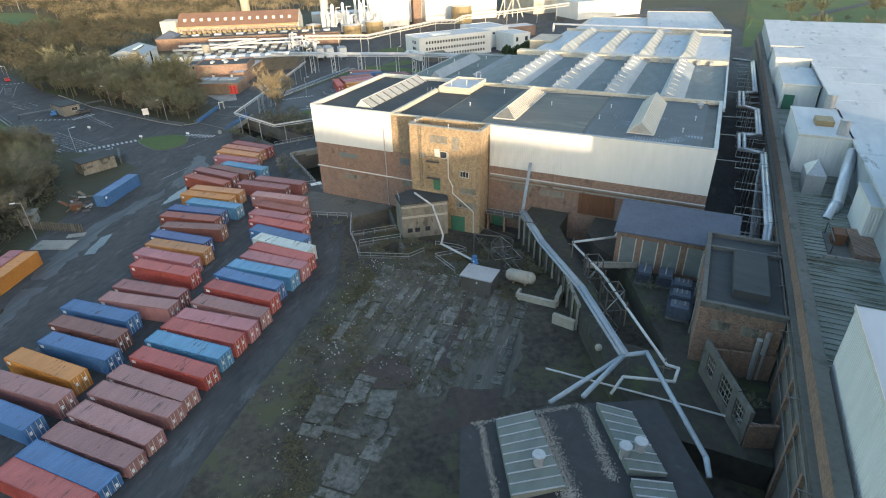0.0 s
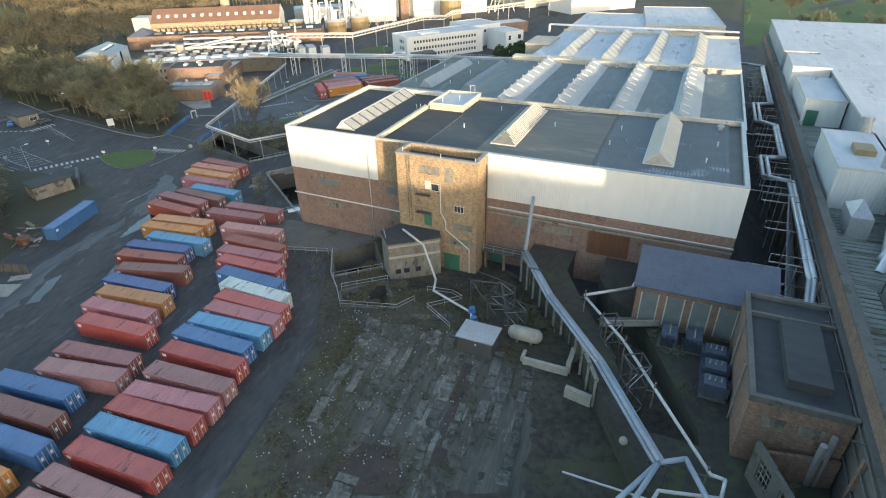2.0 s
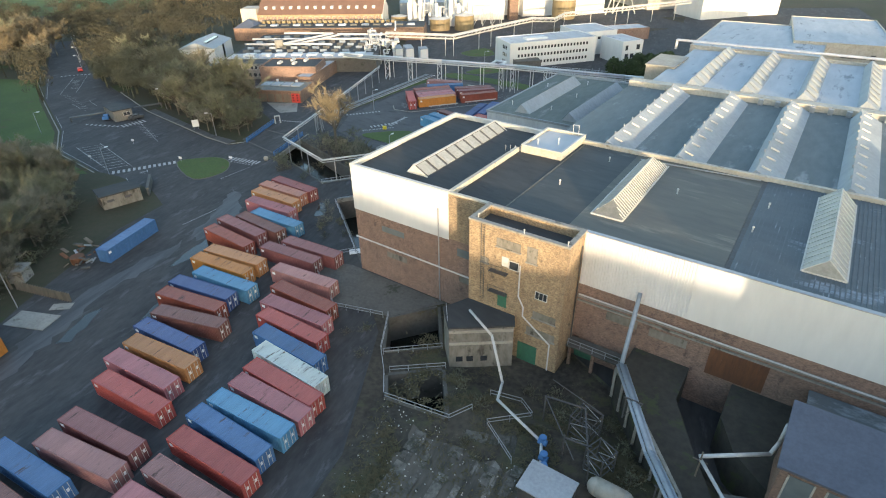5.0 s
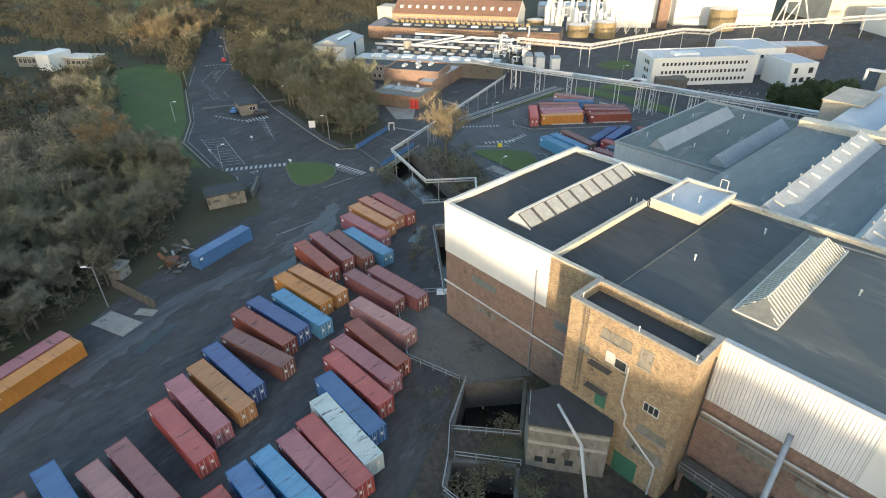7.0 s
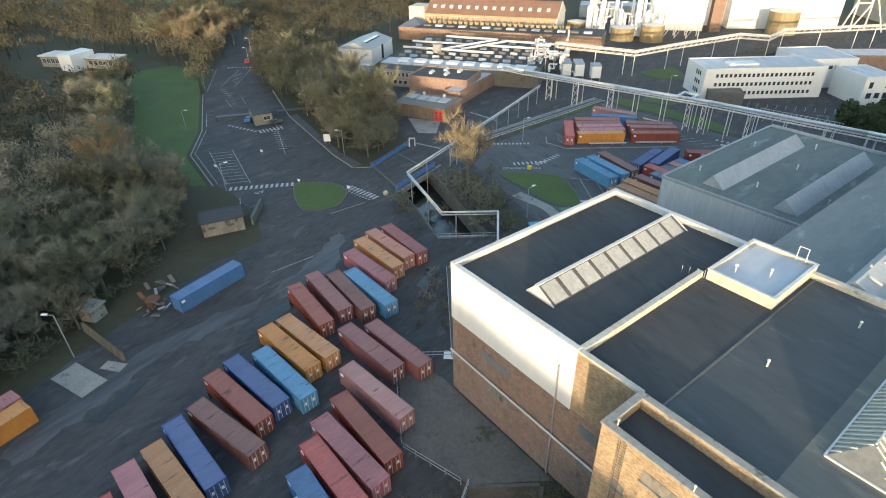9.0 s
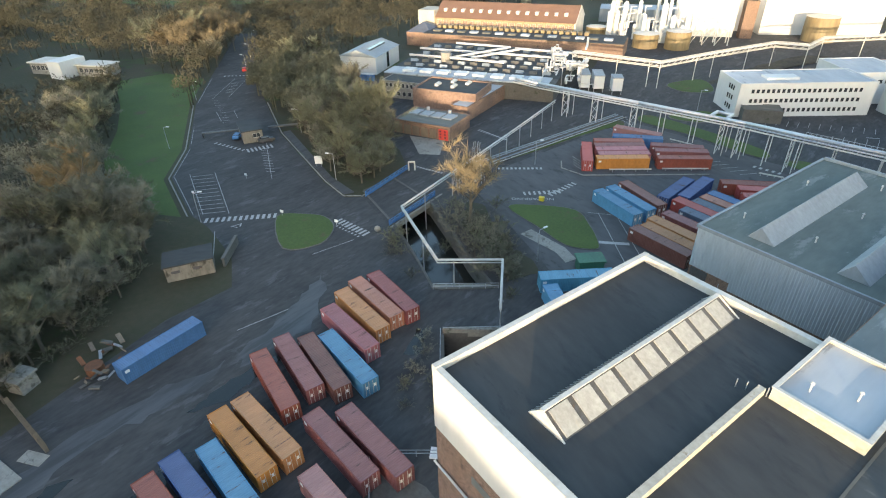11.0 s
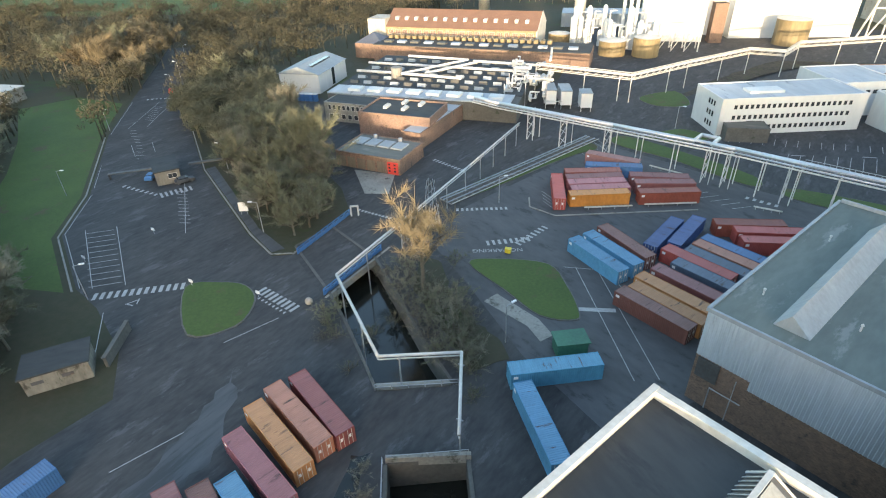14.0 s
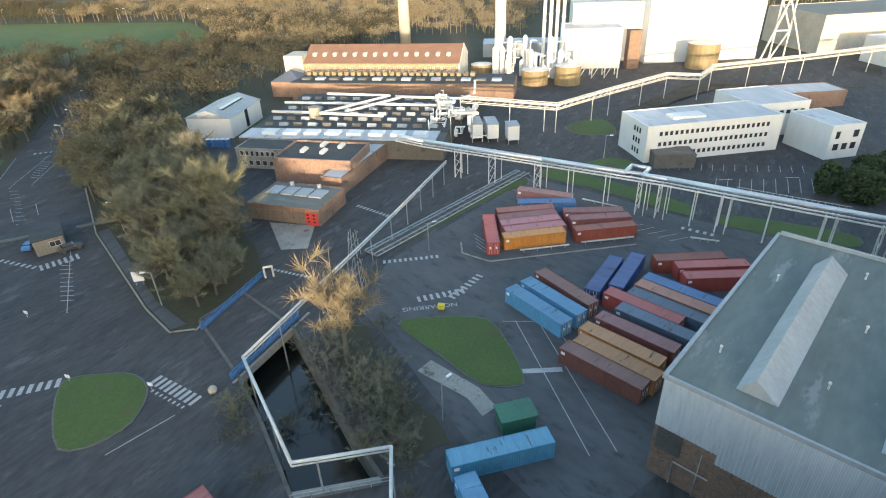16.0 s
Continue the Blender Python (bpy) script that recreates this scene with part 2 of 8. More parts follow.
TWIG_BROWN = mat("bare_twigs", (0.215, 0.204, 0.155), (0.155, 0.148, 0.110), 0.95, s1=0.1, s2=0.8, bump=0, vary=0.22)
# Gold tone puts warm sunlight on the crowns into the twig colour.
TWIG_GOLD = mat("sun_gold_twigs", (0.21, 0.17, 0.105), (0.14, 0.115, 0.072), 0.95, s1=0.1, s2=0.8, bump=0, vary=0.15)
# Darker copy of the olive twigs; shade on the north strip is in the colour.
SHADED_OLIVE = mat("shaded_olive_twigs", (0.105, 0.105, 0.070), (0.075, 0.078, 0.052), 0.95, s1=0.1, s2=0.8, bump=0)
# Far twigs coloured darker to stand in for shade over the west wood.
SHADED_FAR_TWIG = mat("shade_darkened_far_twigs", (0.062, 0.056, 0.036), (0.042, 0.042, 0.026), 0.95, s1=0.03, s2=0.3, bump=0)
CLAD_BLUE = mat("pale_blue_cladding", (0.44, 0.50, 0.54), (0.35, 0.40, 0.43), 0.65, s1=0.15, s2=1.6, bump=0.05, stain=(0.30, 0.31, 0.31), stain_at=0.62, stretch=(1, 1, 0.2))
FELT_CLAD = mat("green_grey_roofing_felt", (0.150, 0.175, 0.162), (0.105, 0.125, 0.118), 0.9, s1=0.12, s2=0.9, stain=(0.20, 0.22, 0.21), stain_at=0.58, stain_scale=0.3, stretch=(1, 0.3, 1), spec=0.25)
RENDER_GRIMY = mat("grimy_grey_render", (0.25, 0.235, 0.20), (0.13, 0.12, 0.10), 0.92, s1=0.3, s2=1.6, bump=0.3, stain=(0.07, 0.065, 0.052), stain_at=0.55, stain_scale=0.45, stretch=(1, 1, 0.4))
FELT_BLACK = mat("black_wet_felt", (0.020, 0.022, 0.025), (0.034, 0.036, 0.040), 0.75, s1=0.2, s2=1.2, bump=0.2, stain=(0.055, 0.058, 0.062), stain_at=0.60, stain_scale=0.6)
TUFT = mat("mossy_grass_tufts", (0.085, 0.080, 0.042), (0.105, 0.088, 0.052), 0.95, s1=0.1, s2=1.0, bump=0)
TWIG_OLIVE = mat("olive_twigs", (0.170, 0.170, 0.113), (0.122, 0.127, 0.083), 0.95, s1=0.1, s2=0.8, bump=0, vary=0.2)
# Amber carries the glow of low sun on the willow as well.
TWIG_AMBER = mat("sun_amber_willow_twigs", (0.30, 0.20, 0.095), (0.20, 0.14, 0.075), 0.95, s1=0.1, s2=0.8, bump=0, vary=0.1)
LEAF_DARK = mat("evergreen_leaves", (0.030, 0.050, 0.018), (0.045, 0.062, 0.020), 0.85, s1=0.3, s2=2.0, bump=0, vary=0.15)
RUBBLE = mat("pale_rubble", (0.38, 0.37, 0.34), (0.26, 0.25, 0.23), 0.95, s2=4.0, vary=0.3)
SLATE = mat("blue_slate", (0.10, 0.115, 0.15), (0.075, 0.085, 0.11), 0.6, s1=0.4, s2=3.0, bump=0.2, bs=5)
ROOF_RED = mat("red_tiles", (0.22, 0.125, 0.085), (0.165, 0.095, 0.065), 0.85, s1=0.2, s2=2.0)
SIGN_WHITE = mat("white_sign_face", (0.75, 0.75, 0.75), (0.70, 0.70, 0.70), 0.5, s2=2.0, bump=0)
TANK_BROWN = mat("insulated_tank", (0.26, 0.20, 0.105), (0.18, 0.14, 0.08), 0.6, s2=1.0, stretch=(1, 1, 0.2), stain=(0.10, 0.07, 0.04), stain_at=0.62)


# ---- mesh tools ----
class Shape:
    """Collects the faces of one mesh."""

    def __init__(self):
        self.v, self.f = [], []

    def add(self, verts, faces):
        k = len(self.v)
        self.v += [tuple(p) for p in verts]
        self.f += [tuple(i + k for i in f) for f in faces]
        return self

    def box(self, x0, x1, y0, y1, z0, z1):
        return self.add([(x, y, z) for z in (z0, z1) for x, y in ((x0, y0), (x1, y0), (x1, y1), (x0, y1))], [(3, 2, 1, 0), (4, 5, 6, 7), (0, 1, 5, 4), (1, 2, 6, 5), (2, 3, 7, 6), (3, 0, 4, 7)])

    def prism(self, pts, z0, z1):
        n = len(pts)
        self.add([(x, y, z0) for x, y in pts] + [(x, y, z1) for x, y in pts], [tuple(range(n - 1, -1, -1)), tuple(range(n, 2 * n))] + [(i, (i + 1) % n, n + (i + 1) % n, n + i) for i in range(n)])
        return self

    def tube(self, p, q, r, n=8, r2=None, caps=True):
        p, q = Vector(p), Vector(q)
        d = (q - p).normalized()
        a = d.orthogonal().normalized()
        b = d.cross(a)
        r2 = r if r2 is None else r2
        ring = [(math.cos(2 * math.pi * i / n), math.sin(2 * math.pi * i / n)) for i in range(n)]
        vs = [p + (a * c + b * s) * r for c, s in ring] + [q + (a * c + b * s) * r2 for c, s in ring]
        fs = [(i, (i + 1) % n, n + (i + 1) % n, n + i) for i in range(n)]
        return self.add(vs, fs + ([tuple(range(n - 1, -1, -1)), tuple(range(n, 2 * n))] if caps else []))

    def run(self, pts, r, n=8):
        """A pipe through several points, with balls of the same bore at the bends."""
        for p, q in zip(pts, pts[1:]):
            self.tube(p, q, r, n)
        for p in pts[1:-1]:
            self.ball(p, r * 1.03, n, 4)
        return self

    def ball(self, c, r, n=10, m=6, squash=1.0):
        vs = [(c[0] + r * math.sin(math.pi * j / m) * math.cos(2 * math.pi * i / n), c[1] + r * math.sin(math.pi * j / m) * math.sin(2 * math.pi * i / n), c[2] + r * squash * math.cos(math.pi * j / m)) for j in range(m + 1) for i in range(n)]
        return self.add(vs, [(j * n + i, (j + 1) * n + i, (j + 1) * n + (i + 1) % n, j * n + (i + 1) % n) for j in range(m) for i in range(n)])

    def beam(self, p, q, w, h=None):
        """A bar of rectangular section from p to q."""
        p, q, h = Vector(p), Vector(q), h or w
        d = (q - p).normalized()
        a = d.cross(Vector((0, 0, 1)))
        a = a.normalized() if a.length > 1e-4 else Vector((1, 0, 0))
        b = a.cross(d)
        vs = [c + a * s * w / 2 + b * t * h / 2 for c in (p, q) for s, t in ((-1, -1), (1, -1), (1, 1), (-1, 1))]
        return self.add(vs, [(3, 2, 1, 0), (4, 5, 6, 7), (0, 1, 5, 4), (1, 2, 6, 5), (2, 3, 7, 6), (3, 0, 4, 7)])

    def ribbed(self, p, q, z0, z1, pitch=0.3, depth=0.04, thick=0.06):
        """Profiled sheet standing on the line p-q; the ribs stand proud to the right of it."""
        p, q = Vector((p[0], p[1], 0)), Vector((q[0], q[1], 0))
        d = (q - p).normalized()
        out = Vector((d.y, -d.x, 0))
        n = max(1, int((q - p).length / pitch))
        step = (q - p).length / n
        line = []
        for i in range(n):
            for s, o in ((0.0, 0), (0.35, 0), (0.5, 1), (0.85, 1)):
                line.append(p + d * step * (i + s) + out * depth * o)
        line.append(q)
        k = len(line)
        vs = [(a.x, a.y, z) for z in (z0, z1) for a in line] + [(a.x - out.x * thick, a.y - out.y * thick, z) for z in (z0, z1) for a in (line[0], line[-1])]
        fs = [(i, i + 1, k + i + 1, k + i) for i in range(k - 1)] + [(2 * k, 2 * k + 2, 2 * k + 3, 2 * k + 1)]
        return self.add(vs, fs)

    def mesh(self, name, material, smooth=False):
        me = bpy.data.meshes.new(name)
        me.from_pydata(self.v, [], self.f)
        me.materials.append(material)
        if smooth:
            me.polygons.foreach_set("use_smooth", [True] * len(me.polygons))
        me.update()
        return me


def part(name, shape, material, parent, label="", smooth=False):
    ob = new(name, shape.mesh(name, material, smooth))
    ob.parent = parent
    return tagged(ob, label=label)


def thing(name, label, category, m=SITE, group="", kind=""):
    ob = new(name)
    ob.matrix_world = m
    return tagged(ob, label, category, group, kind)


def solid(name, shape, material, label, category, m=SITE, group="", kind="", smooth=False):
    ob = new(name, shape.mesh(name, material, smooth))
    ob.matrix_world = m
    return tagged(ob, label, category, group, kind)


def inside(poly, x, y):
    hit = False
    for (x0, y0), (x1, y1) in zip(poly, poly[1:] + poly[:1]):
        if (y0 > y) != (y1 > y) and x < (x1 - x0) * (y - y0) / (y1 - y0) + x0:
            hit = not hit
    return hit


def smooth(a, b, x):
    t = min(1.0, max(0.0, (x - a) / (b - a)))
    return t * t * (3 - 2 * t)


def ragged(pts, step, rough, seed):
    """The outline through pts, broken into short uneven steps."""
    rn = random.Random(seed)
    out = []
    for (x0, y0), (x1, y1) in zip(pts, pts[1:] + pts[:1]):
        n = max(1, int(math.hypot(x1 - x0, y1 - y0) / step))
        out += [(x0 + (x1 - x0) * i / n + rn.uniform(-rough, rough), y0 + (y1 - y0) * i / n + rn.uniform(-rough, rough)) for i in range(n)]
    return out


# ---- ground, river and roads ----
from mathutils.geometry import delaunay_2d_cdt

RIVER = [(-70.8, 176.0), (-57, 166), (-50, 160), (-43.5, 153.8), (-39.8, 150.2), (-31.2, 154.6), (-38.0, 160.5), (-46.5, 169.0), (-55.3, 177.5), (-68.6, 184.3)]
CULVERT = [tuple(at(u, v).xy) for u, v in ((-21.1, 16.1), (-16.0, 23.4), (-0.9, 12.4), (-0.9, 1.4), (-4.0, 3.6), (-12.2, 9.6))]
PIT_A = [tuple(at(u, v).xy) for u, v in ((12.9, -8.3), (17.6, -2), (23.1, -9.1), (17.1, -14.2))]
PIT_B = [tuple(at(u, v).xy) for u, v in ((20.6, -17.8), (26.3, -13.3), (32, -20.6), (23.2, -21.0))]
HOLES = [RIVER, CULVERT, PIT_A, PIT_B]
ROADS = [(-66, 0), (-70, 60), (-74, 100), (-74, 125), (-71, 136), (-78, 143), (-90, 149), (-98, 151.5), (-117, 163), (-128, 178), (-157, 207), (-180, 236), (-230, 300), (-222, 305), (-166, 243), (-136, 217), (-113, 197), (-82, 176), (-73, 171.5), (-69.5, 173.5), (-68, 190.5), (-76, 200), (-84, 206), (-90, 216), (-106, 236), (-125, 250), (-118, 256), (-100, 243), (-66, 250), (-50, 300), (-60, 420), (40, 420), (200, 420), (160, 260), (120, 180), (90, 100), (70, 0)]
YARD_SOIL = [(-20, 0), (-24, 40), (-14, 78), (-15, 100), (-22, 116), (12, 100), (40, 60), (60, 0)]
MEADOW = [(-99, 150), (-118, 161.5), (-129, 176.5), (-158, 205.5), (-178, 230), (-198, 230), (-206, 214), (-178, 195), (-158, 179), (-143, 164), (-117, 146)]
FAR_FIELD = [(-400, 300), (-312, 339), (-275, 375), (-232, 405), (-255, 440), (-306, 482), (-360, 460), (-425, 432), (-520, 390)]
EAST_LAWN = [(150, 268), (250, 255), (370, 420), (260, 470)]


def ridge(x, y):
    """An added hillside, unseen behind the start of the walk, its crest shaped to keep the low sun off the yard."""
    p = Vector((x - 82.0, y + 107.0))
    back = p.dot(SUN_FROM.xy)
    along = p.dot(Vector((-SUN_FROM.y, SUN_FROM.x)))
    top = 37.0 + 6.0 * smooth(-30, -55, along) + 5.0 * smooth(-150, -185, along) + 6.0 * smooth(-42, -54, along) * smooth(-125, -102, along) + 0.004 * along + 3.4 * noise.noise(Vector((along * 0.06, 0.3, 0))) + 1.8 * noise.noise(Vector((along * 0.16, 4.0, 0)))
    return top * math.exp(-((back / 42.0) ** 2)) if back < 0 else top * math.exp(-((back / 300.0) ** 2))


def height(x, y):
    u, v = uv(x, y)
    z = 1.8 * smooth(21, 31, u) * smooth(-11, -16, v) * smooth(-95, -70, v)
    z += ridge(x, y)
    z += 14.0 * smooth(420, 900, y) + 10.0 * smooth(-200, -480, x)
    if y > 300 or x < -130:
        z += 0.8 * noise.noise(Vector((x * 0.02, y * 0.02, 0)))
    return z


def steps(lo, a, b, hi, fine, coarse):
    mid = [a + fine * i for i in range(int((b - a) / fine) + 1)]
    left, right, s = [], [], fine
    p = a
    while p > lo:
        s = min(s * 1.25, coarse)
        p -= s
        left.append(p)
    p, s = b, fine
    while p < hi:
        s = min(s * 1.25, coarse)
        p += s
        right.append(p)
    return left[::-1] + mid + right


def build_ground():
    pts = [Vector((x, y)) for x in steps(-1600, -150, 120, 1600, 5.0, 120) for y in steps(-900, -160, 320, 2600, 5.5, 120)]
    edges = []
    for poly in [*HOLES, ROADS, YARD_SOIL, MEADOW, FAR_FIELD, EAST_LAWN]:
        k = len(pts)
        pts += [Vector(p) for p in poly]
        edges += [(k + i, k + (i + 1) % len(poly)) for i in range(len(poly))]
    vs, _, fs, *_ = delaunay_2d_cdt(pts, edges, [], 0, 1e-4)
    faces, kinds = [], []
    for f in fs:
        cx, cy = sum(vs[i].x for i in f) / len(f), sum(vs[i].y for i in f) / len(f)
        if any(inside(h_, cx, cy) for h_ in HOLES):
            continue
        faces.append(f)
        kinds.append(1 if inside(YARD_SOIL, cx, cy) else 2 if inside(MEADOW, cx, cy) or inside(FAR_FIELD, cx, cy) or inside(EAST_LAWN, cx, cy) else 0 if inside(ROADS, cx, cy) else 3)
    me = bpy.data.meshes.new("ground")
    me.from_pydata([(p.x, p.y, height(p.x, p.y)) for p in vs], [], faces)
    for m in (ASPHALT, YARD, GRASS, WOOD_FLOOR):
        me.materials.append(m)
    me.polygons.foreach_set("material_index", kinds)
    me.update()
    return tagged(new("ground", me), "dark worn asphalt yard, roads, gritty soil and woodland floor", "ground", kind="structure")


build_ground()


def build_channel(poly, name, bed, label, wall_mat):
    s = Shape()
    n = len(poly)
    for i in range(n):
        (x0, y0), (x1, y1) = poly[i], poly[(i + 1) % n]
        d = Vector((x1 - x0, y1 - y0)).normalized()
        out = Vector((d.y, -d.x))
        c = Vector((sum(p[0] for p in poly) / n, sum(p[1] for p in poly) / n))
        if (Vector((x0, y0)) - c).dot(out) < 0:
            out = -out
        t = 0.45
        s.add([(x0, y0, bed - 0.5), (x1, y1, bed - 0.5), (x1 + out.x * t, y1 + out.y * t, bed - 0.5), (x0 + out.x * t, y0 + out.y * t, bed - 0.5), (x0, y0, height(x0, y0) + 0.12), (x1, y1, height(x1, y1) + 0.12), (x1 + out.x * t, y1 + out.y * t, height(x1, y1) + 0.12), (x0 + out.x * t, y0 + out.y * t, height(x0, y0) + 0.12)], [(3, 2, 1, 0), (4, 5, 6, 7), (0, 1, 5, 4), (1, 2, 6, 5), (2, 3, 7, 6), (3, 0, 4, 7)])
    solid(name, s, wall_mat, label, "retaining wall", Matrix(), kind="structure")
    w = Shape()
    w.add([(x, y, bed) for x, y in poly], [tuple(range(n))])
    solid("water", w, WATER, "still dark river water between stone walls", "water", Matrix(), kind="structure")


build_channel(RIVER, "river_wall", -3.4, "dark stained stone walls lining the river", CONCRETE_DARK)
build_channel(CULVERT, "culvert_wall", -4.0, "dark stained stone walls of the culvert mouth", CONCRETE_DARK)
build_channel(PIT_A, "pit_wall", -4.5, "stained concrete walls of an open water pit", CONCRETE_DARK)
build_channel(PIT_B, "pit_wall", -4.5, "stained concrete walls of an open water pit", CONCRETE_DARK)


def outline_island(name, pts, label, mat_top=GRASS, h_=0.12, kerb=0.25):
    """A raised patch with a kerb all round."""
    n = len(pts)
    cx, cy = sum(p[0] for p in pts) / n, sum(p[1] for p in pts) / n
    fine = []
    for i in range(n):
        a, b, c, d = (Vector(pts[(i + k) % n]) for k in (-1, 0, 1, 2))
        for k in range(4):
            t = k / 4
            fine.append(tuple(0.5 * ((2 * b) + (c - a) * t + (2 * a - 5 * b + 4 * c - d) * t * t + (3 * b - a - 3 * c + d) * t**3)))
    inner = [(x + (cx - x) * kerb / max(0.5, math.hypot(cx - x, cy - y)), y + (cy - y) * kerb / max(0.5, math.hypot(cx - x, cy - y))) for x, y in fine]
    ob = thing(name, label, "grass island", pose(0, 0, height(cx, cy)))
    k = Shape()
    k.prism(fine, -0.3, h_)
    part("kerb", k, KERB, ob, "pale kerb stones")
    g = Shape()
    g.prism(inner, h_ - 0.05, h_ + 0.05)
    part("turf", g, mat_top, ob)
    return ob


outline_island("traffic_island", [(-80.8, 158.4), (-76.2, 161.8), (-71.4, 162.6), (-67.1, 159.7), (-65.8, 153.5), (-71.4, 149.2)], "green grass traffic island with a kerb beside the junction")
outline_island("traffic_island", [(-39.1, 181.9), (-34.9, 184.8), (-26.1, 186.4), (-21.5, 181), (-18.7, 175.6), (-18.6, 173.0), (-23.9, 172.1), (-31, 176.5)], "rounded green lawn beside the parking bays")
LAWNS = [
    ("lawn", [(-48, 205), (-33, 233), (-27, 241), (-30, 244), (-37, 236), (-51, 208)], "narrow green verge beside the pipe track"),
    ("lawn", [(-24, 246), (-10, 240), (7, 230.5), (8, 236), (-8, 246), (-22, 252)], "green lawn under the pipe bridge"),
    ("lawn", [(14, 227), (34, 222), (36, 228), (16, 232)], "green lawn under the pipe bridge"),
    ("lawn", [(-17, 253), (-8.5, 262), (-1, 257.5), (-9, 251)], "green lawn in front of the office"),
    ("lawn", [(-22, 287), (-12, 297), (-7, 284), (-16, 280)], "rounded green lawn at the works road"),
]
for name, pts, label in LAWNS:
    outline_island(name, pts, label)


def marking(name, rects, label, m=Matrix()):
    """Painted rectangles (centre x, y, length, width, degrees) on the road."""
    s = Shape()
    for x, y, a, b, deg in rects:
        c, d = math.cos(radians(deg)), math.sin(radians(deg))
        z = height(x, y) + 0.004
        q = [(x + c * i * a / 2 - d * j * b / 2, y + d * i * a / 2 + c * j * b / 2) for i, j in ((-1, -1), (1, -1), (1, 1), (-1, 1))]
        s.prism(q, z, z + 0.006)
    return solid(name, s, WHITE_PAINT, label, "road marking", m, kind="structure")


def bars(p, q, n, length, width, turn=90):
    """n bars laid across the line p-q."""
    deg = math.degrees(math.atan2(q[1] - p[1], q[0] - p[0])) + turn
    return [(p[0] + (q[0] - p[0]) * (i + 0.5) / n, p[1] + (q[1] - p[1]) * (i + 0.5) / n, length, width, deg) for i in range(n)]


def stripe(p, q, width=0.12):
    return [((p[0] + q[0]) / 2, (p[1] + q[1]) / 2, math.hypot(q[0] - p[0], q[1] - p[1]), width, math.degrees(math.atan2(q[1] - p[1], q[0] - p[0])))]


CROSSING = "worn white zebra stripes across the road"
marking("zebra_crossing", bars((-93.5, 150.8), (-81.0, 159.0), 13, 1.9, 0.6), CROSSING)
marking("zebra_crossing", bars((-68.6, 162.6), (-59.6, 160.2), 9, 1.9, 0.55) + bars((-67.5, 160.6), (-60.5, 158.8), 8, 0.5, 0.3), CROSSING)
marking("zebra_crossing", bars((-48.5, 199.2), (-38.5, 203.6), 11, 1.1, 0.5), CROSSING)
marking("zebra_crossing", bars((-67.5, 192.5), (-59.0, 191.5), 10, 0.7, 0.5), CROSSING)
marking("zebra_crossing", bars((-63.2, 221.6), (-53, 217.4), 11, 1.0, 0.5), CROSSING)
marking("zebra_crossing", bars((-38.5, 189), (-31.0, 193.5), 8, 1.6, 0.5) + bars((-33.0, 190.5), (-29.5, 199), 8, 1.4, 0.5), CROSSING)
marking("zebra_crossing", bars((-174.5, 236), (-163.5, 242), 9, 1.6, 0.7), CROSSING)
marking("zebra_crossing", bars((-125, 184), (-113, 183.2), 8, 1.0, 0.6) + bars((-112.5, 183), (-108.5, 189), 7, 2.6, 0.5), CROSSING)
marking("zebra_crossing", bars((5.5, 224.6), (12, 222.4), 5, 1.2, 0.6), CROSSING)
marking("hatching", bars((-112, 167.5), (-93.5, 153.6), 11, 5.2, 0.14, 75) + stripe((-114.5, 166.2), (-95.5, 152.6)) + stripe((-109.8, 169.6), (-91.0, 155.4)), "painted hatched bay of thin white lines")
marking("hatching", bars((-155, 213), (-133, 197), 10, 2.6, 0.14, 60) + stripe((-156, 212), (-131, 194)) + stripe((-152, 216), (-128, 197.5)), "painted hatched centre strip between lanes")
marking("hatching", bars((-164, 232), (-156, 220), 8, 3.2, 0.14, 55) + stripe((-168, 236), (-156, 213)) + stripe((-164, 238), (-152, 216)), "painted hatched centre strip between lanes")
marking("hatching", bars((-110, 187), (-97, 175), 10, 2.4, 0.14, 60) + stripe((-112, 190), (-94.5, 172.5)), "painted hatched strip beside the gatehouse")
marking("edge_line", stripe((-97.5, 151.8), (-116.5, 163.4)) + stripe((-116.8, 163.4), (-127.6, 178.2)) + stripe((-127.6, 178.2), (-156.6, 207.4)) + stripe((-156.6, 207.4), (-176, 232)), "thin white line along the edge of the road")
marking("parking_bays", stripe((-21.5, 187.0), (-9.2, 163.6)) + stripe((-17.8, 187.2), (-6.2, 165.0)) + stripe((-23.4, 186.4), (-17, 187.8)) + stripe((-20, 175.5), (-13.5, 177.5), 0.9) + stripe((-15, 186), (-9.5, 178)), "white lines of long parking bays")
marking("parking_bays", bars((2, 258), (38, 262), 14, 4.6, 0.12, 75) + bars((14, 248), (40, 252), 10, 8.5, 0.12, 70), "white lines of the office parking bays")
marking("parking_bays", bars((-31, 237), (-26, 246), 6, 4.0, 0.12, 70) + bars((-6, 225), (6, 219), 6, 4.2, 0.12, 60) + bars((-33, 213), (-31, 207), 4, 3.5, 0.12, 30), "white lines of parking bays")
marking("arrow", [(-86, 152.2, 1.9, 0.2, 60), (-85.2, 152.8, 1.4, 0.2, 120), (-85.6, 151.6, 1.2, 0.2, 5), (18, 252, 3.0, 0.35, 10), (33, 256, 3.0, 0.35, 10)], "white painted give-way triangle and arrows")
marking("lane_line", stripe((-80, 140.5), (-88, 148.6)) + stripe((-62, 128), (-56.5, 139)) + stripe((-65, 150), (-61, 157.5)), "faded white lane line")


